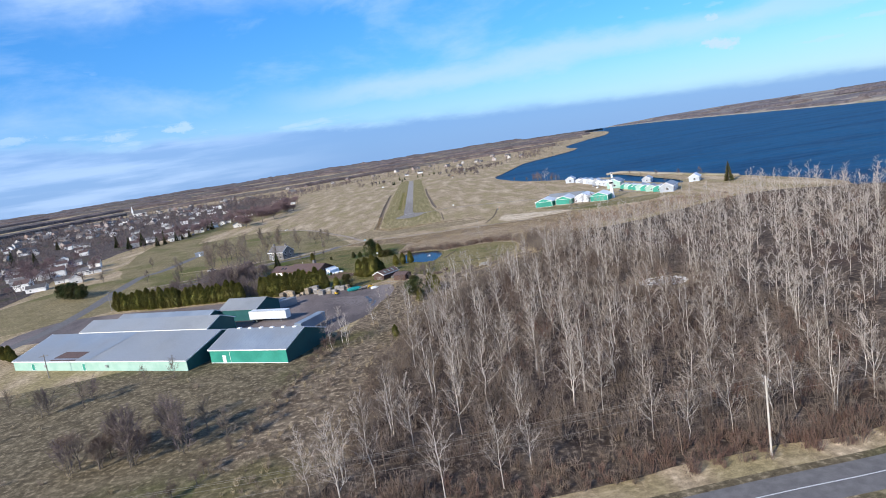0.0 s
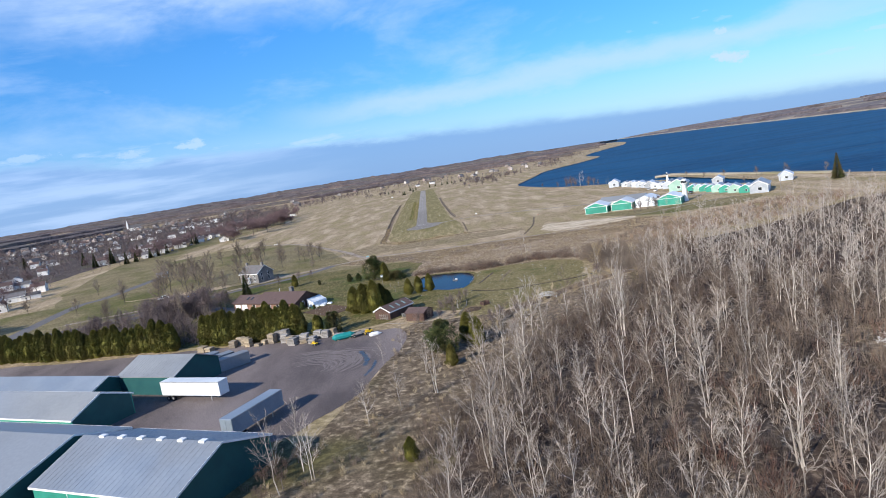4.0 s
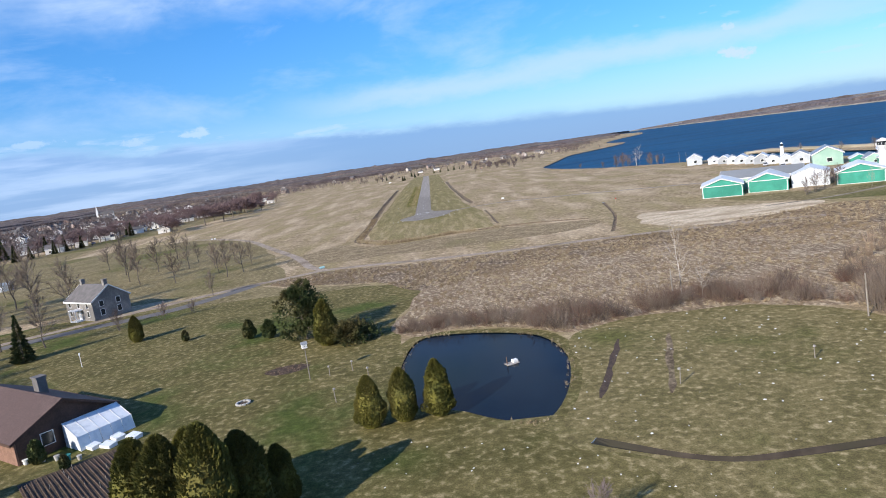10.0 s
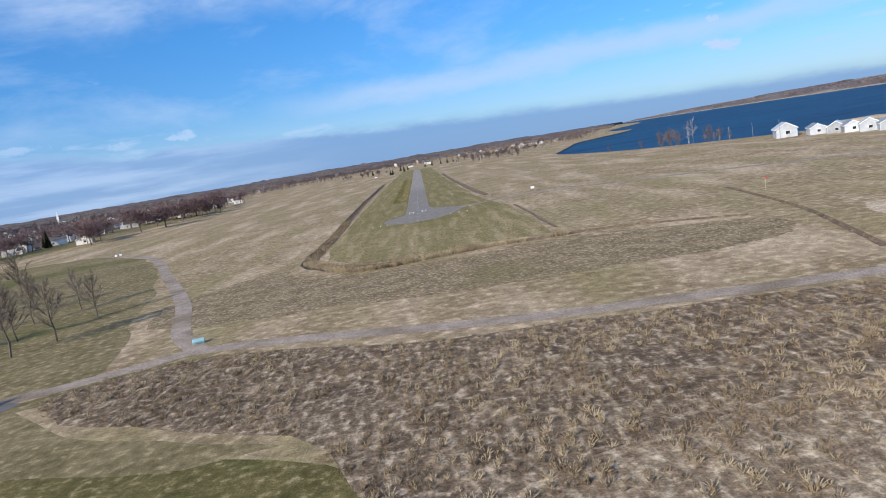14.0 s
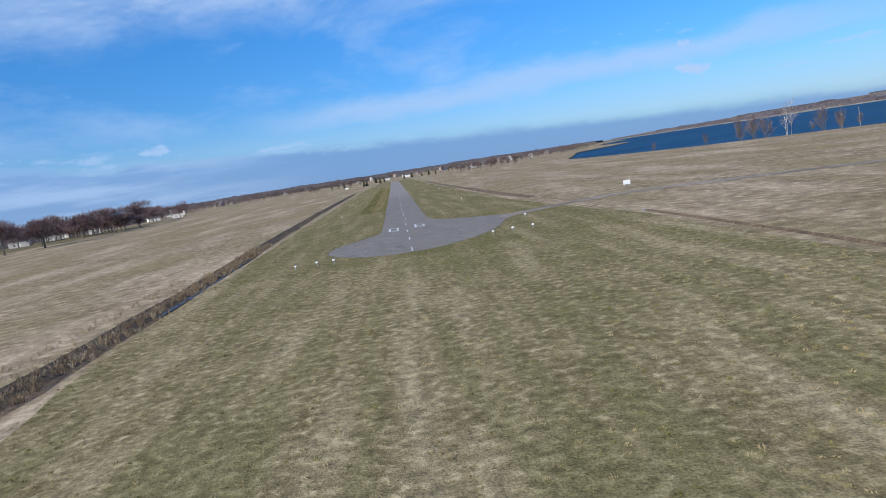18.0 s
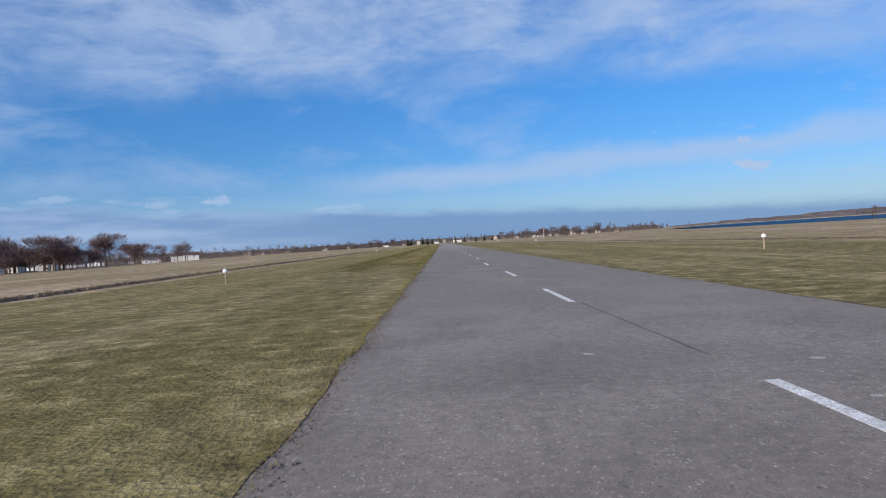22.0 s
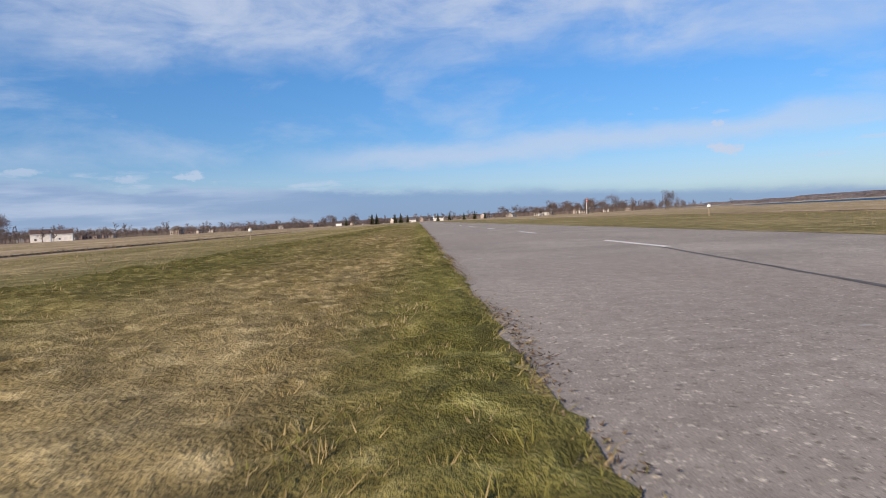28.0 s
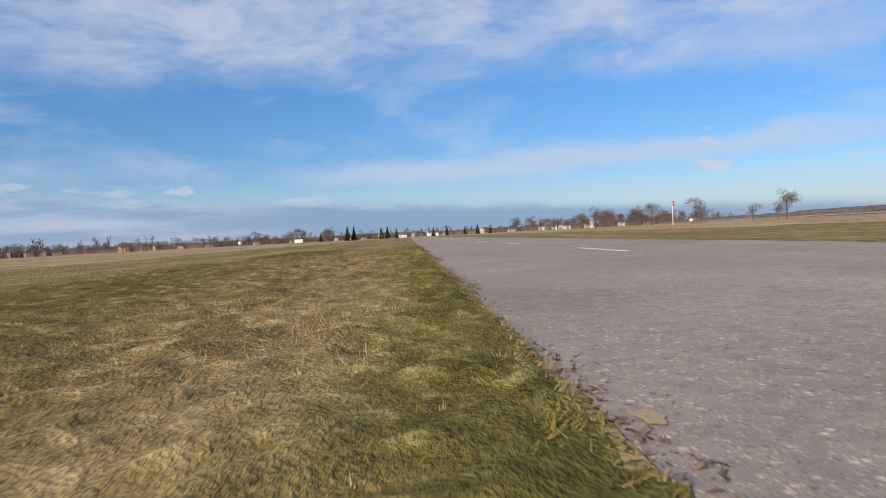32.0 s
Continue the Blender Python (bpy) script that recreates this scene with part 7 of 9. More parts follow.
for i in range(6):
    a, r = RNG.uniform(0, 6.28), 10.5 * math.sqrt(RNG.random())
    stand(SHRUB[i % 3], -83 + math.cos(a) * r * 1.25, -196 + math.sin(a) * r, RNG.uniform(1.5, 2.2))
for x, y, s in ((55.5, -232.4, 0.6), (57, -230.8, 0.7), (56.4, -233.8, 0.5)):
    stand(SHRUB[1], x, y, s)
blue = gable("garden_shed", "small pale blue shed beside the common", "shed", -152, -54, 20, 6, 3.5, 2.2, 3.0, M_BLUEROOF, M_BLUEROOF, 0.2)
opening(blue, "door", 2.4, 0.05, 1.0, 1.9, pane_mat=M_TRIM)

# ---------------------------------------------------------------- runway markers, signs and poles
M_STRAWDARK = material("brown_grass_stalks", [(0.2, 0.145, 0.09), (0.3, 0.225, 0.14), (0.16, 0.115, 0.075)], 0.25, 4, 0.95)
M_POST = material("galvanised_post", [(0.3, 0.31, 0.32), (0.4, 0.41, 0.42)], 3.0, 3, 0.5, metal=0.4)
M_LAMP = material("dark_lamp_lens", [(0.03, 0.03, 0.035), (0.05, 0.05, 0.05)], 4.0, 2, 0.3)
M_LUMBER = material("weathered_lumber", [(0.315, 0.247, 0.165), (0.42, 0.345, 0.247), (0.27, 0.225, 0.173)], 1.5, 5, 0.9, vary=0.25, fine=(9, 0.15))
M_GREYBOARD = material("greyed_boards", [(0.272, 0.251, 0.231), (0.354, 0.33, 0.31)], 1.5, 5, 0.9, vary=0.25, fine=(9, 0.15))
M_YELLOWPAINT = material("yellow_machine_paint", [(0.62, 0.38, 0.02), (0.7, 0.45, 0.03)], 2.0, 4, 0.5)
M_TEALTARP = material("teal_tarpaulin", [(0.01, 0.2, 0.2), (0.02, 0.27, 0.26)], 1.0, 4, 0.6, 0.4)
M_RUBBER = material("black_rubber", [(0.02, 0.02, 0.02), (0.035, 0.035, 0.035)], 4.0, 3, 0.85)
M_POLEWOOD = material("grey_pole_wood", [(0.2, 0.175, 0.15), (0.29, 0.26, 0.225)], 1.0, 4, 0.9)
M_REDPAINT = material("red_cloth", [(0.5, 0.03, 0.025), (0.6, 0.05, 0.04)], 2.0, 3, 0.8)
M_BRONZE = material("bronze_car_paint", [(0.1, 0.1, 0.11), (0.13, 0.13, 0.14)], 2.0, 2, 0.35, spec=0.5)


def pad_lamp(x, y):
    ob = thing("runway_lamp", "white bowl-shaped runway lamp on a short grey post", "lamp", x, y, 0, RNG.uniform(0, 360), "lamps round the turning pad")
    part("post", tube([(0, 0, -0.05), (0.04, 0, 0.42)], [0.03, 0.03], 7), M_POST, ob)
    bowl = part("bowl", tube([(0.04, 0, 0.38), (0.04, 0, 0.4), (0.04, 0, 0.52), (0.04, 0, 0.54)], [0.08, 0.155, 0.12, 0.08], 14), M_TRIM, ob)
    part("lens", tube([(0.04, 0, 0.54), (0.04, 0, 0.59), (0.04, 0, 0.61)], [0.055, 0.055, 0.025], 10), M_LAMP, bowl)


def edge_marker(x, y):
    ob = thing("edge_marker", "white edge marker on a thin wooden post in the grass", "marker", x, y, 0, RNG.gauss(0, 8), "edge markers along the runway")
    part("post", tube([(0, 0, -0.05), (0.02, 0.01, 0.62)], [0.035, 0.03], 7), M_LUMBER, ob)
    head = part("head", tube([(0.02, 0.01, 0.56), (0.02, 0.01, 0.6), (0.02, 0.01, 0.74), (0.02, 0.01, 0.76)], [0.07, 0.13, 0.11, 0.07], 12), M_TRIM, ob)
    part("lens", tube([(0.02, 0.01, 0.76), (0.02, 0.01, 0.84)], [0.06, 0.045], 8), M_LUMBER, head)


for x, y in ((-12.2, -11.9), (-10.0, -11.3), (-8.2, -11.5), (9.0, -9.0), (11.3, -8.4), (13.6, -8.6), (15.5, 4.8)):
    pad_lamp(x, y)
for y, off in ((64, 13.3), (148.7, 14.4), (235, 15), (333, 16.2), (420, 16.2), (505, 16.2)):
    edge_marker(-off, y + RNG.gauss(0, 0.4))
    edge_marker(off, y + RNG.gauss(0, 0.4))


def board(name, label, x, y, w, h, up, rz, legs=2, mat=None):
    ob = thing(name, label, "sign", x, y, 0, rz)
    part("panel", bevelled(-w / 2, -0.03, up, w / 2, 0.03, up + h, 0.015), mat or M_TRIM, ob)
    for k in range(legs):
        u = 0.0 if legs == 1 else (-0.35 + 0.7 * k / (legs - 1)) * w
        part("post", box(u - 0.04, 0.031, -0.1, u + 0.04, 0.09, up + h * 0.9), M_POST, ob)
    return ob


board("white_sign", "blank white square sign in the dry grass", 38.5, 30, 1.3, 0.75, 0.3, 6)
board("white_board", "low white board beside the far runway", -45, 528, 3.0, 1.2, 0.4, 4)
M_PALETEAL = material("pale_teal_plastic", [(0.25, 0.45, 0.5), (0.33, 0.54, 0.58)], 1.0, 3, 0.5)
# a small teal boat-like or trailer-like object; the basin and feet are made up
tub = thing("water_trough", "small pale teal boat-like object beside the track junction", "trough", -25.1, -109.2, 0, 20)
part("basin", tube([(-0.7, 0, 0.3), (-0.6, 0, 0.32), (0.6, 0, 0.32), (0.7, 0, 0.3)], [0.15, 0.32, 0.32, 0.15], 8), M_PALETEAL, tub)
for u in (-0.45, 0.45):
    part("foot", box(u - 0.08, -0.22, 0, u + 0.08, 0.22, 0.12), M_POST, tub)
for k in range(2):
    ob = thing("marker_block", "small white block beside the faint track", "block", -107.4 + 1.4 * k, 46.2 + 0.5 * k, 0, 15 * k)
    part("block", bevelled(-0.4, -0.3, 0, 0.4, 0.3, 0.6, 0.04), M_TRIM, ob)
    part("lid", bevelled(-0.44, -0.34, 0.6, 0.44, 0.34, 0.66, 0.02), M_GREYROOF, ob)

sock = thing("windsock", "red and white windsock on a white pole", "windsock", 63, 449, 0)
part("pole", tube([(0, 0, 0), (0, 0, 6.4)], [0.09, 0.06], 8), M_TRIM, sock)
part("hoop", tube([(0, 0, 6.0), (0.25, 0, 6.0)], [0.05, 0.05], 6), M_POST, sock)
cone = part("sleeve", tube([(0.1, 0, 5.95), (0.35, 0.1, 5.5), (0.45, 0.15, 4.9)], [0.32, 0.27, 0.2], 10, False), M_REDPAINT, sock)
part("band", tube([(0.24, 0.06, 5.72), (0.33, 0.09, 5.54)], [0.3, 0.285], 10, False), M_TRIM, cone)

birds = thing("bird_house", "white bird house on a tall wooden pole", "birdhouse", -10, -202, 0, 25)
part("pole", tube([(0, 0, -0.1), (0, 0, 4.1)], [0.07, 0.055], 7), M_POLEWOOD, birds)
nest = part("box", bevelled(-0.32, -0.25, 4.1, 0.32, 0.25, 4.65, 0.02), M_TRIM, birds)
part("roof", join(([(-0.4, -0.33, 4.65), (0.4, -0.33, 4.65), (0.4, 0.33, 4.65), (-0.4, 0.33, 4.65), (-0.4, 0, 4.95), (0.4, 0, 4.95)], [(0, 1, 5, 4), (2, 3, 4, 5), (0, 4, 3), (1, 2, 5), (3, 2, 1, 0)])), M_GREYROOF, nest)
for k in range(3):
    part("entrance", cyl(-0.2 + 0.2 * k, 0, 0, 0.01, 0.045, 8), M_LAMP, nest, m=pose(0, -0.252, 4.36, 90))


def utility_pole(x, y, h, rz, arms=2):
    ob = thing("utility_pole", "grey wooden utility pole beside the road", "pole", x, y, 0, rz, "utility poles")
    part("pole", tube([(0, 0, -0.3), (0.05, 0, h)], [0.17, 0.12], 8), M_POLE if h > 10 else M_POLEWOOD, ob)
    for k in range(arms):
        z = h - 0.5 - 1.1 * k
        arm = part("crossarm", bevelled(-1.2 + 0.2 * k, -0.18, z, 1.2 - 0.2 * k, -0.07, z + 0.13, 0.01), M_POLEWOOD, ob)
        for u in (-1.05, -0.45, 0.45, 1.05):
            part("insulator", cyl(u * (1 - 0.17 * k), -0.12, z + 0.13, z + 0.3, 0.05, 6), M_CONCRETE, arm)
    return ob


POLES = [(-176, -447, 10.5), (-60, -433, 11), (63, -428.6, 12), (190, -423, 11), (320, -424, 11)]
for x, y, h in POLES:
    utility_pole(x, y, h, 92)
wires = thing("overhead_wires", "thin dark overhead wires between the poles", "wires")
for (x0, y0, h0), (x1, y1, h1) in zip(POLES, POLES[1:]):
    for u, dz in ((-1.0, -0.2), (0.45, -0.2), (1.0, -0.2), (0.0, -2.4)):
        pts = []
        for k in range(13):
            t = k / 12
            pts.append((x0 + (x1 - x0) * t, y0 + (y1 - y0) * t + u, h0 + (h1 - h0) * t + dz - 5.2 * t * (1 - t)))
        part("wire", tube(pts, [0.017] * 13, 4, False), M_POLEWOOD, wires)
utility_pole(-102.4, -323.3, 7.5, 20, 1)
utility_pole(-132, -222, 9.0, 30, 1)
for x, y, h in ((150, 122, 6.5), (147.4, 127, 5.0), (140.5, 62, 8.0), (156, 112, 6.5), (40, -189, 4.5), (55.5, -207.8, 5.0)):
    ob = thing("wooden_post", "plain grey wooden post standing in the grass", "post", x, y, 0, 0, "wooden posts")
    part("shaft", tube([(0, 0, -0.2), (RNG.gauss(0, 0.1), RNG.gauss(0, 0.1), h)], [0.1, 0.07], 7), M_POLEWOOD, ob)
    
utility_pole(176, -112, 8.5, 30, 1)

# ---------------------------------------------------------------- the footbridge and garden things
bridge = thing("footbridge", "arched white timber footbridge over the creek", "bridge", 38.05, -253.2, 0, -28)
bridge.matrix_basis = bridge.matrix_basis @ Matrix.Diagonal((0.86, 0.86, 0.86, 1))
M_GREYPAINT = material("flaking_white_paint", [(0.36, 0.36, 0.35), (0.5, 0.5, 0.49), (0.28, 0.27, 0.26)], 1.5, 4, 0.8, fine=(8, 0.2))


def arch(u):
    return 0.2 + 0.6 * (1 - (u / 3.0) ** 2)


for k in range(24):
    u = -2.88 + 0.25 * k
    part("deck_board", box(u - 0.11, -0.72, arch(u) - 0.05, u + 0.11, 0.72, arch(u)), M_GREYBOARD, bridge)
for side in (-0.76, 0.76):
    part("beam", tube([(u, side, arch(u) - 0.12) for u in [-3 + 0.5 * i for i in range(13)]], [0.1] * 13, 4), M_GREYPAINT, bridge)
    for up in (0.42, 0.8):
        part("handrail", tube([(u, side, arch(u) + up) for u in [-3 + 0.5 * i for i in range(13)]], [0.055] * 13, 4), M_GREYPAINT, bridge)
    for k in range(7):
        u = -3 + k
        part("post", box(u - 0.06, side - 0.06, arch(u) - 0.35 if abs(u) < 3 else -0.2, u + 0.06, side + 0.06, arch(u) + 0.9), M_GREYPAINT, bridge)
    for k in range(6):
        u = -3 + k
        part("brace", tube([(u, side, arch(u) + 0.05), (u + 1, side, arch(u + 1) + 0.76)], [0.035, 0.035], 4), M_GREYPAINT, bridge)

pit = thing("fire_pit", "ring of grey stones round a fire pit", "firepit", -16.8, -207.3, 0)
for k in range(11):
    a = 6.283 * k / 11
    part("stone", bevelled(-0.2, -0.14, 0, 0.2, 0.14, 0.24, 0.06), M_CONCRETE, pit, m=pose(math.cos(a) * 0.75, math.sin(a) * 0.75, 0.0, 0, 0, math.degrees(a) + 90))
part("ash", cyl(0, 0, 0.01, 0.06, 0.58, 10), M_SOIL, pit)

compost = thing("compost_heap", "heap of cut brush and dead plants", "heap", 17.8, -253.6, 0, 30)
v, f = [], []
for k in range(420):
    a, r = RNG.uniform(0, 6.283), 2.3 * math.sqrt(RNG.random())
    base = Vector((math.cos(a) * r * 1.2, math.sin(a) * r, max(0.02, 0.75 * (1 - (r / 2.4) ** 2) * RNG.uniform(0.4, 1))))
    sliver(v, f, base, Vector((RNG.gauss(0, 0.6), RNG.gauss(0, 0.6), RNG.uniform(0.0, 0.35))), 0.07)
part("twigs", (v, f), M_STRAWDARK, compost)
part("mound", tube([(0, 0, -0.05), (0, 0, 0.3), (0, 0, 0.62)], [2.5, 1.9, 0.5], 12), M_SOIL, compost)
crate = thing("wooden_bin", "dark weathered wooden garden bin", "bin", 21.4, -250.2, 0, 35)
for k in range(4):
    part("slat", join(box(-0.9, -0.75, 0.05 + 0.24 * k, 0.9, -0.7, 0.24 + 0.24 * k), box(-0.9, 0.7, 0.05 + 0.24 * k, 0.9, 0.75, 0.24 + 0.24 * k), box(-0.95, -0.7, 0.05 + 0.24 * k, -0.9, 0.7, 0.24 + 0.24 * k), box(0.9, -0.7, 0.05 + 0.24 * k, 0.95, 0.7, 0.24 + 0.24 * k)), M_BROWNWALL, crate)
for sx in (-0.92, 0.92):
    for sy in (-0.72, 0.72):
        part("post", box(sx - 0.06, sy - 0.06, -0.05, sx + 0.06, sy + 0.06, 1.1), M_BROWNWALL, crate)
edging = thing("log_edging", "long grey log edging of the shed's yard", "edging", 0, 0, 0)
for a, b in (((-5.2, -254.4), (0.5, -257.4)), ((0.9, -257.8), (6.0, -261.4)), ((9.2, -260.6), (13.6, -257.4)), ((13.9, -257), (16.4, -248)), ((16.5, -247.5), (16.9, -241.5))):
    part("log", tube([(*a, 0.09), ((a[0] + b[0]) / 2, (a[1] + b[1]) / 2, 0.11), (*b, 0.09)], [0.1, 0.11, 0.09], 6), M_POLEWOOD, edging)

raft = thing("pond_raft", "small grey raft with a white box on the pond", "raft", 14.7, -206.2, -0.12, 25)
for k in range(5):
    part("plank", bevelled(-0.8, -0.5 + 0.2 * k, 0.0, 0.8, -0.32 + 0.2 * k, 0.09, 0.01), M_GREYBOARD, raft)
part("box", bevelled(0.1, -0.3, 0.09, 0.75, 0.3, 0.42, 0.03), M_TRIM, raft)
part("post", tube([(-0.6, 0.0, 0.0), (-0.62, 0.02, 0.95)], [0.06, 0.05], 6), M_REDTWIG, raft)
bed_oval = closed_line([(-17.2, -196.5), (-15.5, -194.8), (-12.6, -194.6), (-11.2, -196), (-12.6, -197.8), (-15.6, -198.2)], 4)
sheet("flower_bed", rough_edge(bed_oval, 0.15, 0.6), [], 0.03, M_SOIL, "dark oval flower bed in the lawn", category="garden")
mass("bed_plants", "dry brown stalks in the oval flower bed", "plants", [[(*bush(RNG.uniform(0.3, 0.7), 16, 0.03, 1.0), k % 2)] for k in range(5)], [(x, y, RNG.uniform(0.5, 1.0), RNG.randrange(5)) for x, y in scatter(bed_oval, 60)], [M_TANBRUSH, M_UNDER])
for x, y, h in ((-5.3, -211.2, 1.5), (-2.2, -205.6, 1.6), (29.6, -219.5, 1.5), (-7.6, -201.6, 1.2), (-4.8, -200.8, 1.2), (43.6, -217.8, 1.2)):
    ob = thing("garden_stake", "short grey wooden stake in the lawn", "stake", x, y, 0, RNG.uniform(0, 90), "stakes in the lawn")
    part("shaft", tube([(0, 0, -0.1), (RNG.gauss(0, 0.06), RNG.gauss(0, 0.06), h)], [0.055, 0.045], 6), M_POLEWOOD, ob)
    part("cap", bevelled(-0.12, -0.1, h - 0.02, 0.12, 0.1, h + 0.16, 0.02), M_GREYBOARD, ob)
lamp_post = thing("garden_lamp", "white lamp on a thin post on the lawn", "lamp", -51.6, -178.8, 0, 0)
part("post", tube([(0, 0, -0.1), (0, 0, 1.9)], [0.05, 0.04], 7), M_TRIM, lamp_post)
part("lantern", tube([(0, 0, 1.9), (0, 0, 2.0), (0, 0, 2.25), (0, 0, 2.35)], [0.06, 0.13, 0.15, 0.05], 8), M_TRIM, lamp_post)

# strips of bare soil in the round field
for name, a, b, w, mat, label in (("trench", (21.7, -220.2), (28.2, -203.2), 0.35, M_SOIL, "dark narrow trench in the green field"), ("bare_strip", (28.2, -221.3), (34, -203.8), 0.36, M_BANK, "pale bare strip in the green field")):
    line = [(a[0] + (b[0] - a[0]) * t / 9 + RNG.gauss(0, 0.08), a[1] + (b[1] - a[1]) * t / 9) for t in range(10)]
    vv, ff = strip(line, [0.1] + [w * RNG.uniform(0.7, 1.2) for _ in range(8)] + [0.1], 0.026)
    tagged(new(name, data(name, vv, ff, mat)), label, "soil", kind="structure")


def pebble(size):
    v, f = tube([(0, 0, -0.3), (0.05, 0, 0.5)], [0.95, 0.6], 5)
    return [(x * size * RNG.uniform(0.8, 1.2), y * size * RNG.uniform(0.7, 1.1), z * size * 0.7) for x, y, z in v], f


def stones(name, label, spots, mats):
    kinds = [[(*pebble(1.0), 0)] for _ in range(5)]
    return mass(name, label, "stones", kinds, [(x, y, s, RNG.randrange(5)) for x, y, s in spots], mats)


M_WHITESTONE = material("white_field_stones", [(0.6, 0.6, 0.58), (0.75, 0.75, 0.73)], 4.0, 3, 0.9)
stones("field_stones", "white stones scattered over the green field", [(x, y, RNG.uniform(0.07, 0.2)) for x, y in scatter(round_field, 100)] + [(x, y, RNG.uniform(0.06, 0.14)) for x, y in scatter([(0, -222), (14, -228), (36, -238), (34, -250), (22, -246), (6, -240), (-2, -228)], 50)], [M_WHITESTONE])

# the rubble heap in the clearing of the woods
clearing = closed_line([(74, -322), (78, -314), (88, -312), (97, -318), (98, -328), (90, -334), (79, -331)], 4)
sheet("clearing", rough_edge(clearing, 1.2, 2.0), [], 0.027, M_BANK, "small straw-covered clearing in the woods", category="grass")
heap = closed_line([(79, -321), (83, -317.5), (89, -317), (93, -320), (93, -326), (87, -328.5), (81, -326)], 4)
heap_spots = [(x, y, RNG.uniform(0.12, 0.5)) for x, y in scatter(heap, 330)]
stones("rubble_heap", "pale broken stones heaped in the woods clearing", heap_spots, [M_STONES])
sheet("heap_puddle", [(82, -323), (85, -320.5), (90, -321), (91, -323.5), (87, -325), (83.5, -325)], [], 0.05, M_WET, "dark puddle between the stones", category="water")
wet_ruts = thing("yard_puddle", "dark wet rut at the end of the yard", "puddle", kind="structure")
for pts, w in (([(-9.6, -277), (-8.2, -281), (-7.2, -285), (-7.4, -289)], 0.55), ([(-5.2, -286), (-5.4, -291), (-6.6, -296)], 0.35)):
    line = smooth_line(pts, 6)
    vv, ff = strip(line, [0.08] + [w * RNG.uniform(0.6, 1.3) for _ in line[2:]] + [0.05], 0.041)
    part("rut", (vv, ff), M_WET, wet_ruts)

# ---------------------------------------------------------------- the lumber yard
LAYERS = {}


def lumber_pile(x, y, rz, w, d, h, mat):
    ob = thing("lumber_pile", "stack of weathered boards on bearers in the yard", "lumber", x, y, 0.03, rz, "lumber piles")
    z = 0.0
    n = max(2, int(h / 0.36))
    for k in range(n):
        for u in (-0.38, 0.38):
            part("bearer", box(u * w - 0.06, -d / 2 + 0.05, z, u * w + 0.06, d / 2 - 0.05, z + 0.09), M_POLEWOOD, ob)
        z += 0.09
        sx, sy = RNG.gauss(0, 0.07), RNG.gauss(0, 0.07)
        cut = RNG.uniform(0.88, 1.0)
        part("board_layer", bevelled(-w / 2 * cut + sx, -d / 2 + sy, z, w / 2 * cut + sx, d / 2 + sy, z + 0.27, 0.02), mat, ob)
        z += 0.27


for k, (x, y, w, d, h) in enumerate([(-54.7, -252.8, 2.6, 1.8, 1.5), (-52.8, -253.6, 2.4, 1.7, 1.1), (-46.2, -253.4, 1.8, 2.2, 1.8), (-44.4, -252.2, 2.2, 1.6, 2.2), (-42.7, -253.6, 1.8, 1.6, 2.2), (-41.6, -255.2, 1.8, 1.5, 2.2), (-39.0, -256.2, 1.6, 1.2, 0.8), (-37.4, -255.0, 1.6, 1.5, 1.1),
                                     (-35.2, -255.4, 1.8, 1.8, 2.6), (-33.6, -253.4, 2.0, 1.8, 2.6), (-31.9, -254.6, 2.2, 1.8, 2.9), (-31.4, -257.4, 1.9, 1.5, 2.2), (-29.6, -258.6, 2.2, 1.6, 1.8), (-28.6, -261.2, 2.2, 1.8, 2.0), (-28.0, -256.4, 1.8, 1.6, 1.4), (-26.2, -258.2, 2.2, 1.8, 1.8),
                                     (-25.8, -261.0, 2.0, 1.4, 1.3), (-24.0, -259.6, 2.0, 1.8, 1.4), (-22.8, -257.0, 2.0, 1.6, 1.8), (-20.6, -258.2, 2.0, 1.8, 1.9), (-18.8, -257.4, 1.6, 1.6, 1.8), (-23.4, -262.6, 1.8, 1.3, 1.4), (-17.0, -259.6, 2.4, 1.6, 1.0)]):
    lumber_pile(x, y, -20 + RNG.gauss(0, 12), w, d, h, M_LUMBER if k < 8 or k % 4 == 0 else M_GREYBOARD)

boat = thing("covered_boat", "boat under a teal tarpaulin in the yard", "boat", -15.2, -263.4, 0.03, 18)
part("tarpaulin", tube([(-2.9, 0, 0.9), (-2.2, 0, 0.8), (0, 0, 0.85), (1.8, 0, 0.85), (2.9, 0, 0.95)], [0.35, 0.75, 0.85, 0.75, 0.12], 9), M_TEALTARP, boat)
for u in (-1.6, 1.4):
    part("block", box(u - 0.2, -0.5, 0, u + 0.2, 0.5, 0.25), M_POLEWOOD, boat)


def wheel(parent, x, y, z, r, w=0.2):
    tyre = part("wheel", cyl(0, 0, -w / 2, w / 2, r, 14), M_RUBBER, parent, m=pose(x, y, z, 90))
    part("rim", cyl(0, 0, -w / 2 - 0.01, w / 2 + 0.01, r * 0.55, 10), M_POST, tyre)


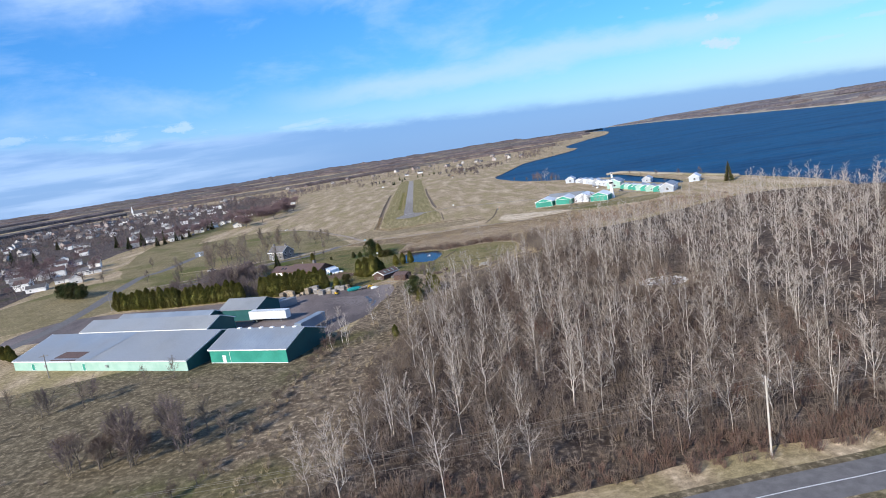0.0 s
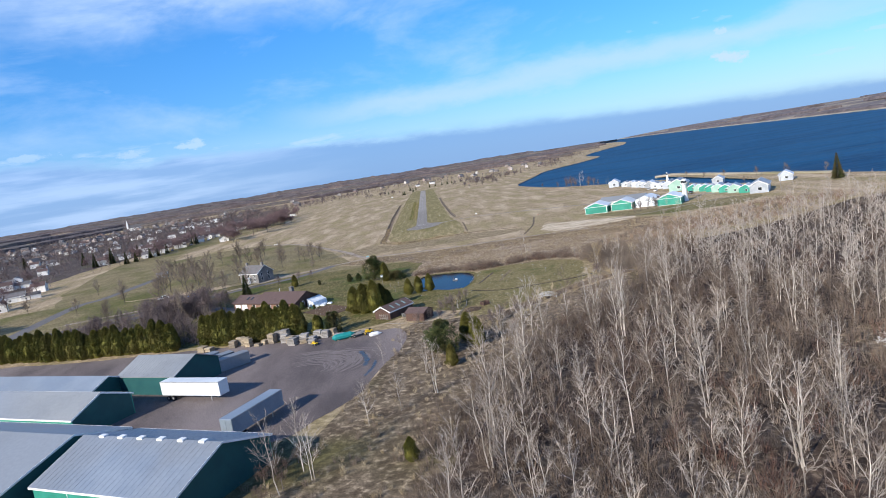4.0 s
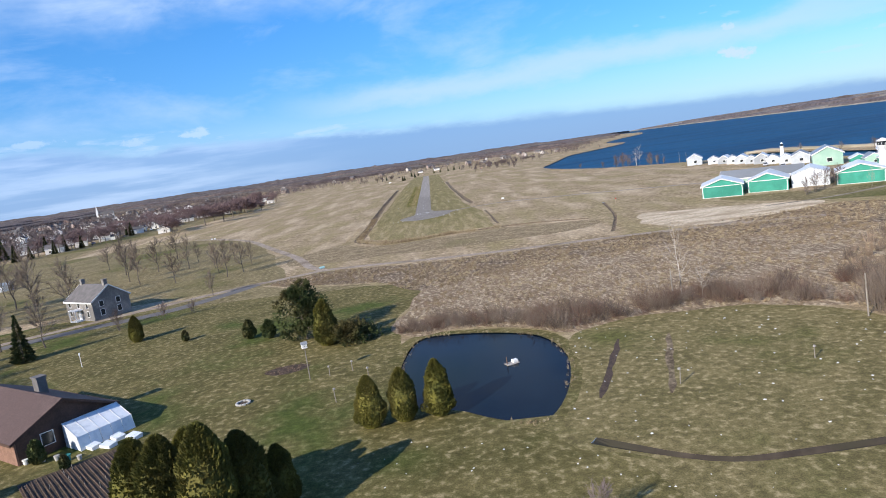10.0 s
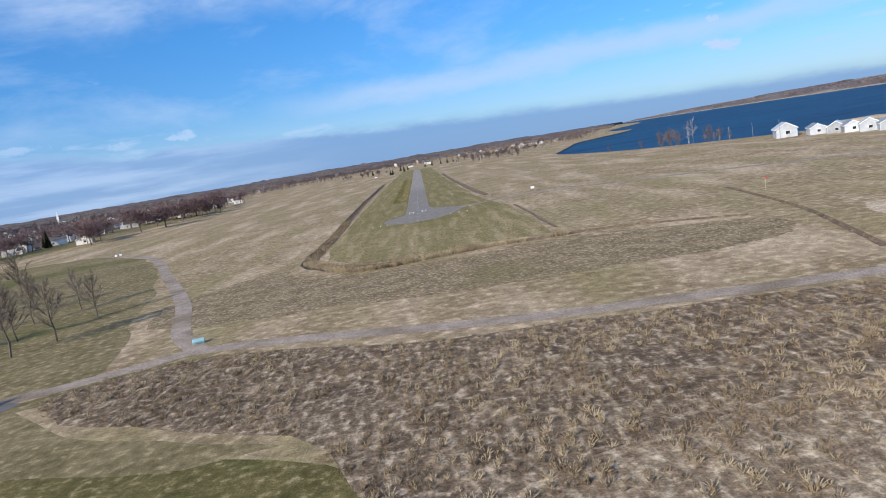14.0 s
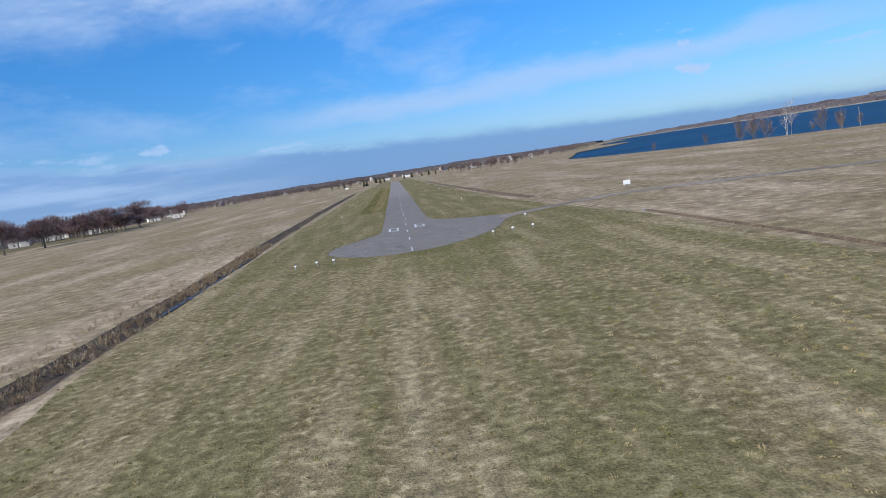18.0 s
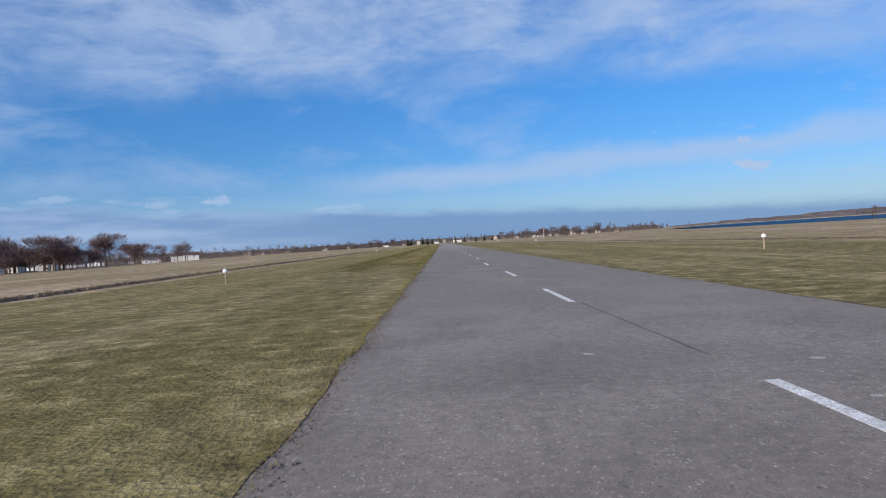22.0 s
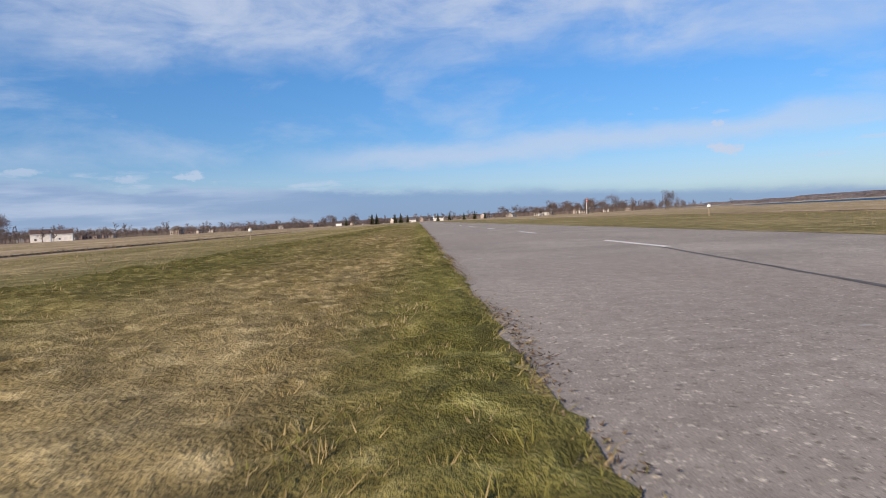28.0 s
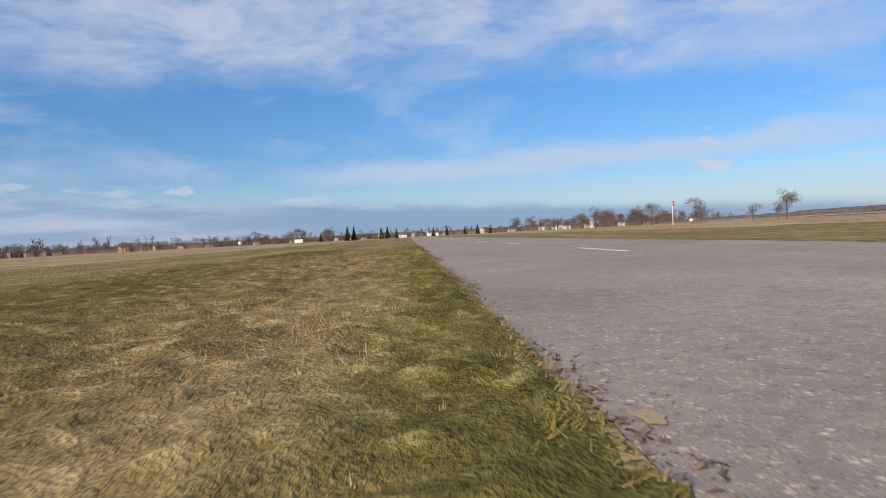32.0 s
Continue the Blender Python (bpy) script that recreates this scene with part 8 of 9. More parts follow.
wagon = thing("flat_wagon", "old flat wagon loaded with scrap timber", "wagon", -11.6, -262.6, 0.03, 25)
part("deck", bevelled(-2.0, -0.9, 0.62, 2.0, 0.9, 0.74, 0.02), M_POLEWOOD, wagon)
for u in (-1.4, 1.4):
    for w in (-0.8, 0.8):
        wheel(wagon, u, w, 0.38, 0.38)
for k in range(9):
    part("scrap", tube([(RNG.uniform(-1.8, -0.5), RNG.uniform(-0.8, 0.8), 0.8 + 0.06 * k), (RNG.uniform(0.5, 1.9), RNG.uniform(-0.8, 0.8), 0.85 + 0.06 * k)], [0.06, 0.06], 4), (M_GREYBOARD, M_POST, M_RUBBER)[k % 3], wagon)
part("drawbar", tube([(2.0, 0, 0.55), (3.4, 0, 0.3)], [0.05, 0.05], 5), M_POST, wagon)


def yard_machine(x, y, rz, s):
    ob = thing("yard_machine", "small yellow machine standing in the yard", "machine", x, y, 0.03, rz, "yellow machines")
    part("body", bevelled(-1.1 * s, -0.55 * s, 0.4 * s, 0.9 * s, 0.55 * s, 1.0 * s, 0.08), M_YELLOWPAINT, ob)
    part("bonnet", bevelled(-1.0 * s, -0.45 * s, 1.0 * s, -0.1 * s, 0.45 * s, 1.25 * s, 0.06), M_YELLOWPAINT, ob)
    part("seat", bevelled(0.1 * s, -0.25 * s, 1.0 * s, 0.6 * s, 0.25 * s, 1.4 * s, 0.05), M_RUBBER, ob)
    part("blade", bevelled(-1.5 * s, -0.7 * s, 0.15 * s, -1.35 * s, 0.7 * s, 0.75 * s, 0.03), M_YELLOWPAINT, ob)
    part("blade_arm", join(box(-1.36 * s, -0.4 * s, 0.4 * s, -1.0 * s, -0.3 * s, 0.5 * s), box(-1.36 * s, 0.3 * s, 0.4 * s, -1.0 * s, 0.4 * s, 0.5 * s)), M_POST, ob)
    for u in (-0.7, 0.6):
        for w in (-0.6, 0.6):
            wheel(ob, u * s, w * s, 0.36 * s, 0.36 * s, 0.24 * s)


yard_machine(-9.0, -261.8, 30, 0.95)
yard_machine(-22.2, -265.0, -40, 0.75)
skiff = thing("small_boat", "upturned pale fibreglass boat on the ground", "boat", -7.2, -264.4, 0.03, 20)
part("hull", tube([(-1.5, 0, 0.3), (-1.0, 0, 0.32), (0.6, 0, 0.34), (1.6, 0, 0.25)], [0.45, 0.6, 0.55, 0.1], 9), M_TRIM, skiff)
part("keel", tube([(-1.4, 0, 0.78), (0.6, 0, 0.9), (1.5, 0, 0.36)], [0.04, 0.04, 0.03], 4), M_GREYBOARD, skiff)

# pale tyre tracks that curve through the yard
M_PALEGRAVEL = material("dry_pale_gravel", [(0.15, 0.124, 0.116), (0.22, 0.184, 0.17), (0.18, 0.15, 0.138)], 0.6, 7, 0.95, 0.4, fine=(7, 0.3), bump_scale=8)
tracks = thing("tyre_tracks", "pale curved tyre tracks in the gravel", "tracks", kind="structure")
for k in range(13):
    cx, cy, r = -26 + RNG.gauss(0, 1.6), -283 + RNG.gauss(0, 1.6), 5 + 0.9 * k + RNG.gauss(0, 0.3)
    a0, a1 = RNG.uniform(-0.9, 0.1), RNG.uniform(1.0, 2.2)
    for off in (0.0, 1.5):
        line = [(cx + (r + off) * math.cos(a0 + (a1 - a0) * i / 14), cy + 0.75 * (r + off) * math.sin(a0 + (a1 - a0) * i / 14)) for i in range(15)]
        vv, ff = strip(line, [0.02] + [RNG.uniform(0.12, 0.34) for _ in range(13)] + [0.02], 0.034 + 0.0006 * k + off * 0.0002)
        part("track", (vv, ff), M_PALEGRAVEL, tracks)


# ---------------------------------------------------------------- cars
def car(x, y, rz, paint, label, van=False):
    ob = thing("car", label, "car", x, y, 0.03, rz, "parked cars")
    low = [(-2.15, 0.35), (-2.2, 0.7), (-2.1, 0.9), (-1.0, 0.98), (1.9, 1.0), (2.15, 0.85), (2.2, 0.4)]
    top = [(-1.0, 0.98), (-0.35, 1.45), (1.2, 1.48), (1.9, 1.0)] if not van else [(-1.5, 0.98), (-0.9, 1.75), (2.0, 1.78), (2.1, 1.0)]

    def side(profile, half, half2):
        n = len(profile)
        v = [(a, -half if b <= 1.0 else -half2, b) for a, b in profile] + [(a, half if b <= 1.0 else half2, b) for a, b in profile]
        return v, [tuple(range(n)), tuple(reversed(range(n, 2 * n)))] + [(i, i + n, (i + 1) % n + n, (i + 1) % n) for i in range(n)]

    part("body", side(low, 0.86, 0.86), paint, ob)
    cabin = part("cabin", side(top, 0.8, 0.66), M_GLASS, ob)
    part("roof", bevelled(top[1][0] - 0.05, -0.66, top[1][1] - 0.02, top[2][0] + 0.05, 0.66, top[2][1] + 0.05, 0.03), paint, ob)
    for u in (-1.35, 1.35):
        for w in (-0.8, 0.8):
            wheel(ob, u, w, 0.32, 0.32)
    for w in (-0.6, 0.6):
        part("headlight", bevelled(-2.24, w - 0.15, 0.62, -2.16, w + 0.15, 0.76, 0.02), M_TRIM, ob)
        part("tail_light", bevelled(2.14, w - 0.12, 0.68, 2.21, w + 0.12, 0.82, 0.02), M_REDPAINT, ob)


M_SILVER = material("silver_car_paint", [(0.45, 0.46, 0.48), (0.5, 0.51, 0.53)], 2.0, 2, 0.35, metal=0.3)
M_BLUECAR = material("blue_car_paint", [(0.03, 0.08, 0.25), (0.04, 0.1, 0.3)], 2.0, 2, 0.35, spec=0.5)
for x, y, rz, paint, label in ((-228, 128, 100, M_TRIM, "white car parked beside the houses"), (-226, 160, 105, M_BLUECAR, "dark blue car parked beside the houses"), (-222, 196, 100, M_SILVER, "silver car parked beside the houses"), (-219, 236, 110, M_TRIM, "white car parked beside the houses"), (-214, 270, 100, M_BRONZE, "dark grey car parked beside the houses"),
                               (-96, -150, 30, M_BLUECAR, "dark blue car on the lane by the bare trees"), (152, 4, 60, M_SILVER, "silver car parked at the marina"), (150, -14, 60, M_TRIM, "white car parked at the marina"), (154, -58, 55, M_BRONZE, "dark grey car parked at the boat sheds"), (178, -96, 50, M_SILVER, "silver car parked at the marina"), (-112, -142, 40, M_TRIM, "white car on the lane by the bare trees")):
    car(x, y, rz, paint, label)

# ---------------------------------------------------------------- wear on the runway
M_OIL = material("dark_oil_stain", [(0.14, 0.125, 0.115), (0.185, 0.168, 0.152), (0.2, 0.18, 0.163)], 1.6, 6, 0.85, fine=(20, 0.3))
M_PALEPATCH = material("pale_worn_spots", [(0.32, 0.31, 0.29), (0.42, 0.41, 0.38)], 3.0, 4, 0.9, fine=(25, 0.2))
cracks = thing("runway_cracks", "dark filled cracks across the worn asphalt", "cracks", kind="structure")
for pts, w in (([(-3.7, 63.25), (-3.2, 63.3), (-2.5, 63.42), (-1.5, 63.8), (-0.6, 64.2), (0.4, 64.7), (2.0, 65.6), (3.7, 66.6)], 0.06), ([(0.0, 71), (0.03, 74), (0.0, 78)], 0.03), ([(0.2, 39), (0.15, 42), (0.12, 45)], 0.02), ([(-3.6, 108), (-1, 110.2), (1.6, 110.8), (3.7, 113)], 0.035), ([(-3.0, 124.4), (-2.5, 124.8)], 0.03), ([(-0.3, 121.9), (0.4, 122.2), (1.8, 122.9), (3.7, 123.4)], 0.02), ([(0.0, 204.8), (-0.5, 200.4), (-0.9, 197)], 0.04), ([(-3.75, 244.2), (-2.2, 244.9), (-0.4, 245.6), (1.6, 246.6), (3.7, 247.4)], 0.045),
               ([(-3.7, 164), (0, 165.5), (3.7, 165)], 0.03), ([(-3.7, 183), (-1, 182.2), (3.7, 184)], 0.03), ([(-3.7, 272), (0, 273.5), (3.7, 273)], 0.035), ([(-3.7, 302), (0, 303), (3.7, 305)], 0.035), ([(-3.7, 22.9), (-0.5, 25.6), (0.4, 26.9), (4.4, 29.6)], 0.035)):
    line = smooth_line(pts, 8)
    line = [(x + RNG.gauss(0, 0.008), y + RNG.gauss(0, 0.014)) for x, y in line]
    vv, ff = strip(line, [w * RNG.uniform(0.7, 1.2) for _ in line], 0.0085)
    part("crack", (vv, ff), M_CRACK, cracks)


def blotch(r, squeeze=0.6, n=14):
    v = [(0, 0, 0)] + [(r * RNG.uniform(0.6, 1.15) * math.cos(6.283 * k / n), squeeze * r * RNG.uniform(0.6, 1.15) * math.sin(6.283 * k / n), 0) for k in range(n)]
    return v, [(0, k + 1, (k + 1) % n + 1) for k in range(n)]


wear = thing("runway_stains", "dark stains and pale worn spots on the asphalt", "stains", kind="structure")
for x, y, r, q in ((-1.3, -5.6, 0.55, 1.6), (-0.9, -6.6, 0.5, 0.8), (-1.5, -4.6, 0.4, 1.0), (-3.3, 247.6, 0.14, 1.0), (-2.2, 30, 0.2, 1.0), (1.4, 78, 0.25, 1.2)):
    part("stain", blotch(r, q), M_OIL, wear, m=pose(x, y, 0.0078, 0, 0, RNG.uniform(-30, 30)))
part("stain", blotch(0.045, 1.6), M_STRAW, wear, "pale sandy spill", m=pose(-3.66, 288.5, 0.0105))
for k in range(150):
    part("pale_spot", blotch(RNG.uniform(0.025, 0.09), RNG.uniform(0.5, 1.2), 7), M_PALEPATCH, wear, m=pose(RNG.uniform(-3.5, 3.5), RNG.uniform(30, 320), 0.0081))
for k in range(40):
    part("pale_spot", blotch(RNG.uniform(0.04, 0.14), RNG.uniform(0.5, 1.2), 7), M_PALEPATCH, wear, m=pose(RNG.uniform(-7, 9), RNG.uniform(-9, 12), 0.0081))

# ---------------------------------------------------------------- loose grass, reeds and tufts
def slivers(name, label, category, base, way, width, mats, index=None):
    """Many thin blades in one mesh: base points, ways, widths as arrays."""
    n = len(base)
    a = np.random.default_rng(5).uniform(0, 2 * np.pi, n)
    side = np.stack([np.cos(a), np.sin(a), np.zeros(n)], 1) * (width * 0.5)[:, None]
    v = np.stack([base - side, base + side, base + way], 1).reshape(-1, 3)
    me = bpy.data.meshes.new(name)
    me.vertices.add(3 * n)
    me.vertices.foreach_set("co", v.astype(np.float32).ravel())
    me.loops.add(3 * n)
    me.loops.foreach_set("vertex_index", np.arange(3 * n, dtype=np.int32))
    me.polygons.add(n)
    me.polygons.foreach_set("loop_start", np.arange(0, 3 * n, 3, dtype=np.int32))
    for m in mats:
        me.materials.append(m)
    if index is not None:
        me.polygons.foreach_set("material_index", index.astype(np.int32))
    me.update(calc_edges=True)
    return tagged(new(name, me), label, category, kind="stuff")


G = np.random.default_rng(11)


def lumps(x, y, scale, seed):
    """Smooth random lumps between about -1 and 1."""
    s = np.zeros_like(x)
    r = np.random.default_rng(seed)
    for _ in range(9):
        k, p = r.normal(0, scale, 2), r.uniform(0, 6.28)
        s += np.sin(k[0] * x + k[1] * y + p)
    return s / 4.0


def blades(name, label, x0, x1, y0, y1, count, tall, wide, mats, seed, weight=None):
    x, y = G.uniform(x0, x1, count), G.uniform(y0, y1, count)
    if weight is not None:
        keep = G.random(count) < weight(x, y)
        x, y = x[keep], y[keep]
    n = len(x)
    lump = lumps(x, y, 2.2, seed) + 0.6 * lumps(x, y, 0.5, seed + 1)
    h = tall * np.clip(0.75 + 0.35 * lump, 0.3, 1.6) * G.uniform(0.6, 1.3, n)
    way = np.stack([G.normal(0.1, 0.8, n) * h, G.normal(0, 0.8, n) * h, h], 1)
    base = np.stack([x, y, np.where((x < -3.8) & (x > -10) & (y > 82), 0.022, 0.005)], 1)
    index = (lumps(x, y, 1.1, seed + 2) + G.normal(0, 0.5, n) > 0.1).astype(int) if len(mats) > 1 else None
    return slivers(name, label, "grass", base, way, wide * G.uniform(0.7, 1.4, n), mats, index)


M_TAN = material("dry_lawn_blades", [(0.36, 0.275, 0.135), (0.48, 0.38, 0.205), (0.29, 0.22, 0.1)], 1.2, 4, 0.95)
M_PALEBLADE = material("bleached_lawn_blades", [(0.32, 0.252, 0.132), (0.42, 0.336, 0.195), (0.28, 0.214, 0.107)], 1.4, 4, 0.95)
M_OLIVE = material("olive_lawn_blades", [(0.19, 0.17, 0.05), (0.28, 0.235, 0.085), (0.15, 0.145, 0.036)], 1.0, 4, 0.95)
M_SWARD = ground_material("grass_sward", (0.175, 0.134, 0.052), (0.285, 0.218, 0.094), (0.42, 0.33, 0.17), (0.138, 0.126, 0.036), big=0.12, patch=0.9, clump=5.5, blade=42.0, green_amount=0.22, streak=(0.7, 0.12, 0.0, 0.45), lo=0.46, hi=1.42, bump=0.7)
_n = M_SWARD.node_tree.nodes
_p = [q for q in _n if q.type == "BSDF_PRINCIPLED"][0]
N = Nodes(M_SWARD.node_tree)
_x = N.add("ShaderNodeSeparateXYZ")
N.link(N.add("ShaderNodeNewGeometry").outputs["Position"], _x.inputs[0])
_wave = N.math("ADD", _x.outputs[0], N.math("MULTIPLY", N.math("SUBTRACT", N.noise(None, 0.8, 4.0), 0.5), 0.9))
_old = _p.inputs["Base Color"].links[0].from_socket
_far = N.mix(N.ramp(_wave, -5.9, -8.2, 0.0, 0.85), _old, N.mix(1.0, _old, (0.62, 0.7, 0.5), "MULTIPLY"))
N.link(N.mix(N.ramp(_wave, -4.9, -4.1, 0.0, 0.8), _far, N.mix(1.0, _old, (0.74, 0.87, 0.56), "MULTIPLY")), _p.inputs["Base Color"])


def sward(name, label, xs, y0, y1, step, tall, seed):
    """Low uneven turf: a fine sheet with lumps."""
    ys = np.arange(y0, y1, step)
    X, Y = np.meshgrid(xs, ys)
    X = X + np.where((X > xs[0]) & (X < xs[-1]), G.normal(0, step * 0.2, X.shape), 0)
    X[:, -1] += 0.02 * np.sin(ys * 2.3) + 0.015 * np.sin(ys * 6.1 + 1) + G.normal(0, 0.03, len(ys))
    big = lumps(X.ravel(), Y.ravel(), 3.2, seed).reshape(X.shape)
    fine = lumps(X.ravel(), Y.ravel(), 11.0, seed + 1).reshape(X.shape)
    Z = 0.014 + tall * np.clip(0.34 + 0.28 * big + 0.34 * fine + G.normal(0, 0.24, X.shape), 0.0, 1.5)
    ease = np.clip((ys - y0) / 12.0, 0, 1)[:, None]
    Y = Y + (1 - ease) * 5.0 * lumps(X.ravel(), np.zeros(X.size), 0.8, seed + 2).reshape(X.shape)
    Z = 0.0135 + (Z - 0.0135) * ease
    Z[:, 0], Z[:, -1] = 0.009, 0.013
    v = np.stack([X, Y, Z], -1).reshape(-1, 3)
    nx = len(xs)
    i = (np.arange(len(ys) - 1)[:, None] * nx + np.arange(nx - 1)[None, :]).ravel()
    faces = np.stack([i, i + 1, i + nx + 1, i + nx], 1)
    me = data(name, v.tolist(), faces.tolist(), M_SWARD)
    me.polygons.foreach_set("use_smooth", np.ones(len(faces), dtype=bool))
    return tagged(new(name, me), label, "grass", kind="stuff")


sward("turf", "uneven olive and tan turf beside the runway", np.concatenate([np.arange(-10.0, -6.5, 0.2), np.arange(-6.5, -3.8, 0.09)]), 72, 318, 0.11, 0.06, 41)
near_edge = lambda x, y: np.clip(1.25 - (-3.8 - x) / 5.0, 0.2, 1.0)


def tufted(name, label, count, each, x_of, y0, y1, tall, wide, mats, seed):
    """Short grass in small tufts that lean apart, thick in some places and thin in others."""
    x, y = x_of(count), G.uniform(y0, y1, count)
    thick = lumps(x, y, 4.5, seed) + 0.7 * lumps(x, y, 1.1, seed + 1)
    keep = thick + G.normal(0, 0.5, count) > -0.35
    x, y, thick = x[keep], y[keep], thick[keep]
    n = len(x)
    size = tall * np.clip(0.85 + 0.3 * thick, 0.45, 1.6) * G.uniform(0.7, 1.3, n)
    hue = np.clip((lumps(x, y, 1.3, seed + 2) + 0.8 * lumps(x, y, 0.3, seed + 3) + G.normal(0, 0.75, n) + np.clip((x + 4.9) * 1.3, 0, 1.3)) * 1.1 + 1.05, 0, len(mats) - 0.01).astype(int)
    lean = G.normal(0, 0.35, (n, 2))
    out = G.normal(0, 1.0, (n, each, 2))
    base = np.zeros((n, each, 3))
    base[:, :, 0] = x[:, None] + out[:, :, 0] * 0.022
    base[:, :, 1] = y[:, None] + out[:, :, 1] * 0.022
    base[:, :, 2] = 0.014
    long = size[:, None] * G.uniform(0.55, 1.25, (n, each))
    way = np.stack([(out[:, :, 0] * 0.5 + lean[:, None, 0]) * long, (out[:, :, 1] * 0.5 + lean[:, None, 1]) * long, long * G.uniform(0.6, 1.0, (n, each))], -1)
    return slivers(name, label, "grass", base.reshape(-1, 3), way.reshape(-1, 3), wide * G.uniform(0.7, 1.5, n * each), mats, np.repeat(hue, each))


tufted("near_grass", "tufted tan and olive grass beside the runway", 52000, 9, lambda k: -3.92 - np.minimum(np.abs(G.normal(0, 2.1, k)), 6.0), 84, 304, 0.05, 0.0058, [M_TAN, M_PALEBLADE, M_OLIVE, M_BLADEGREEN], 3)
blades("verge_grass", "greener grass along the asphalt edge", -4.75, -3.84, 30, 320, 40000, 0.045, 0.006, [M_OLIVE, M_BLADEGREEN], 8)
blades("outer_grass", "mown olive grass strip of the airfield", -19.5, -8.5, 50, 330, 80000, 0.05, 0.02, [M_TAN, M_OLIVE], 13)
blades("right_grass", "mown olive grass strip of the airfield", 3.9, 17.5, 40, 330, 60000, 0.045, 0.011, [M_TAN, M_OLIVE], 23)
outside_pad = lambda x, y: np.array([0.0 if inside(a, b, pad) else 1.0 for a, b in zip(x, y)])
blades("pad_grass", "rough mown grass round the turning pad", -19, 22, -34, 30, 60000, 0.055, 0.013, [M_TAN, M_OLIVE], 33, lambda x, y: outside_pad(x, y) * (np.abs(x) > 3.9 * (y > 12)))
n = 40000
y = G.uniform(24, 320, n)
h = G.uniform(0.012, 0.04, n)
slivers("edge_grass", "ragged olive grass hanging over the asphalt edge", "grass", np.stack([-3.85 + 0.03 * np.sin(y * 2.3) + G.normal(0, 0.055, n), y, np.full(n, 0.012)], 1), np.stack([h * G.normal(0.5, 0.7, n), h * G.normal(0, 0.8, n), h], 1), G.uniform(0.004, 0.008, n), [M_OLIVE, M_TAN], (G.random(n) > 0.8).astype(int))
M_LITTER = material("dead_leaf_litter", [(0.11, 0.072, 0.045), (0.2, 0.14, 0.085), (0.07, 0.048, 0.034)], 6.0, 4, 0.95)
# dead leaves and grit along the broken edge
n = 56000
y = G.uniform(30, 320, n)
x = -3.84 + 0.04 * np.sin(y * 1.7) + 0.05 * np.sin(y * 0.9 + 1) + np.abs(G.normal(0, 0.1, n)) * np.where(y < 150, 1.25, 0.8)
slivers("edge_litter", "brown dead leaves and soil crumbs on the asphalt edge", "litter", np.stack([x, y, np.full(n, 0.0105)], 1), np.stack([G.normal(0, 0.02, n), G.normal(0, 0.02, n), G.uniform(0.002, 0.016, n)], 1), G.uniform(0.008, 0.024, n), [M_LITTER, M_SOIL, M_STRAWDARK], G.integers(0, 3, n))
stones("edge_grit", "pale grit and small pebbles along the asphalt edge", [(-3.68 + abs(RNG.gauss(0, 0.22)), RNG.uniform(40, 320), RNG.uniform(0.004, 0.011)) for _ in range(1300)] + [(RNG.uniform(-3.6, 3.6), RNG.uniform(40, 320), RNG.uniform(0.004, 0.009)) for _ in range(1500)], [M_STONES])

stones("edge_crumbs", "brown crumbs of soil and dead grass on the asphalt edge", [(-3.72 + abs(RNG.gauss(0, 0.12)) * RNG.choice((1, 1, -0.6)), RNG.uniform(40, 320), RNG.uniform(0.005, 0.014)) for _ in range(3800)], [M_STRAWDARK])
stones("edge_clods", "dark clods of soil along the asphalt edge", [(-3.8 + abs(RNG.gauss(0, 0.09)) * RNG.choice((1, -0.5)), RNG.uniform(22, 110), RNG.uniform(0.008, 0.026)) for _ in range(2000)], [M_SOIL])
# a dark broken line of soil where the asphalt meets the grass
soil_edge = thing("soil_edge", "dark broken line of soil along the asphalt", "soil", kind="structure")
for line in (pad[6:-6],):
    for a in range(0, len(line) - 8, 8):
        piece = line[a:a + 9]
        vv, ff = strip(piece, [0.02] + [RNG.uniform(0.008, 0.07) for _ in piece[2:]] + [0.02], 0.0145)
        part("crumble", (vv, ff), M_SOIL if RNG.random() < 0.6 else M_LITTER, soil_edge)
v, f = strip(smooth_line([(-22.5, 14), (-22.3, 4), (-22.0, -10), (-22, -24)], 6), [0.05] + [RNG.uniform(0.12, 0.4) for _ in range(17)] + [0.05], -0.5)
tagged(new("ditch_water", data("ditch_water", v, f, M_WET)), "dark standing water in the ditch", "water", kind="structure")
# straw tufts over the rough grass and fields
tuft = [[(*bush(0.5, 10, 0.06, 1.5), k % 2)] for k in range(6)]
low_tuft = [[(*bush(0.2, 8, 0.05, 1.7), k % 2)] for k in range(6)]
dense = [(x, y) for x, y in scatter(rough, 6200) + scatter(rough2, 4400) if not inside(x, y, POND) and noise.noise((x * 0.12, y * 0.12, 4.0)) > -0.35]
mass("straw_tufts", "tufts of tall dead straw-coloured grass", "grass", tuft, [(x, y, RNG.uniform(0.5, 1.25), RNG.randrange(6)) for x, y in dense], [M_STRAW, M_STRAWDARK])
near_field = [(-24, -112), (10, -119), (44, -124), (70, -126), (62, -96), (46, -84), (30, -76), (10, -76), (-6, -77), (-18, -72), (-26, -56), (-44, -70), (-36, -96)]
mass("field_tufts", "short tufts of dry field grass", "grass", low_tuft, [(x, y, RNG.uniform(0.5, 1.3), RNG.randrange(6)) for x, y in scatter(near_field, 3600, lambda x, y: abs((x + 24) * 0.8 + (y + 112.5) * 0.33) > 3.0 or y < -110)], [M_STRAW, M_STRAWDARK])
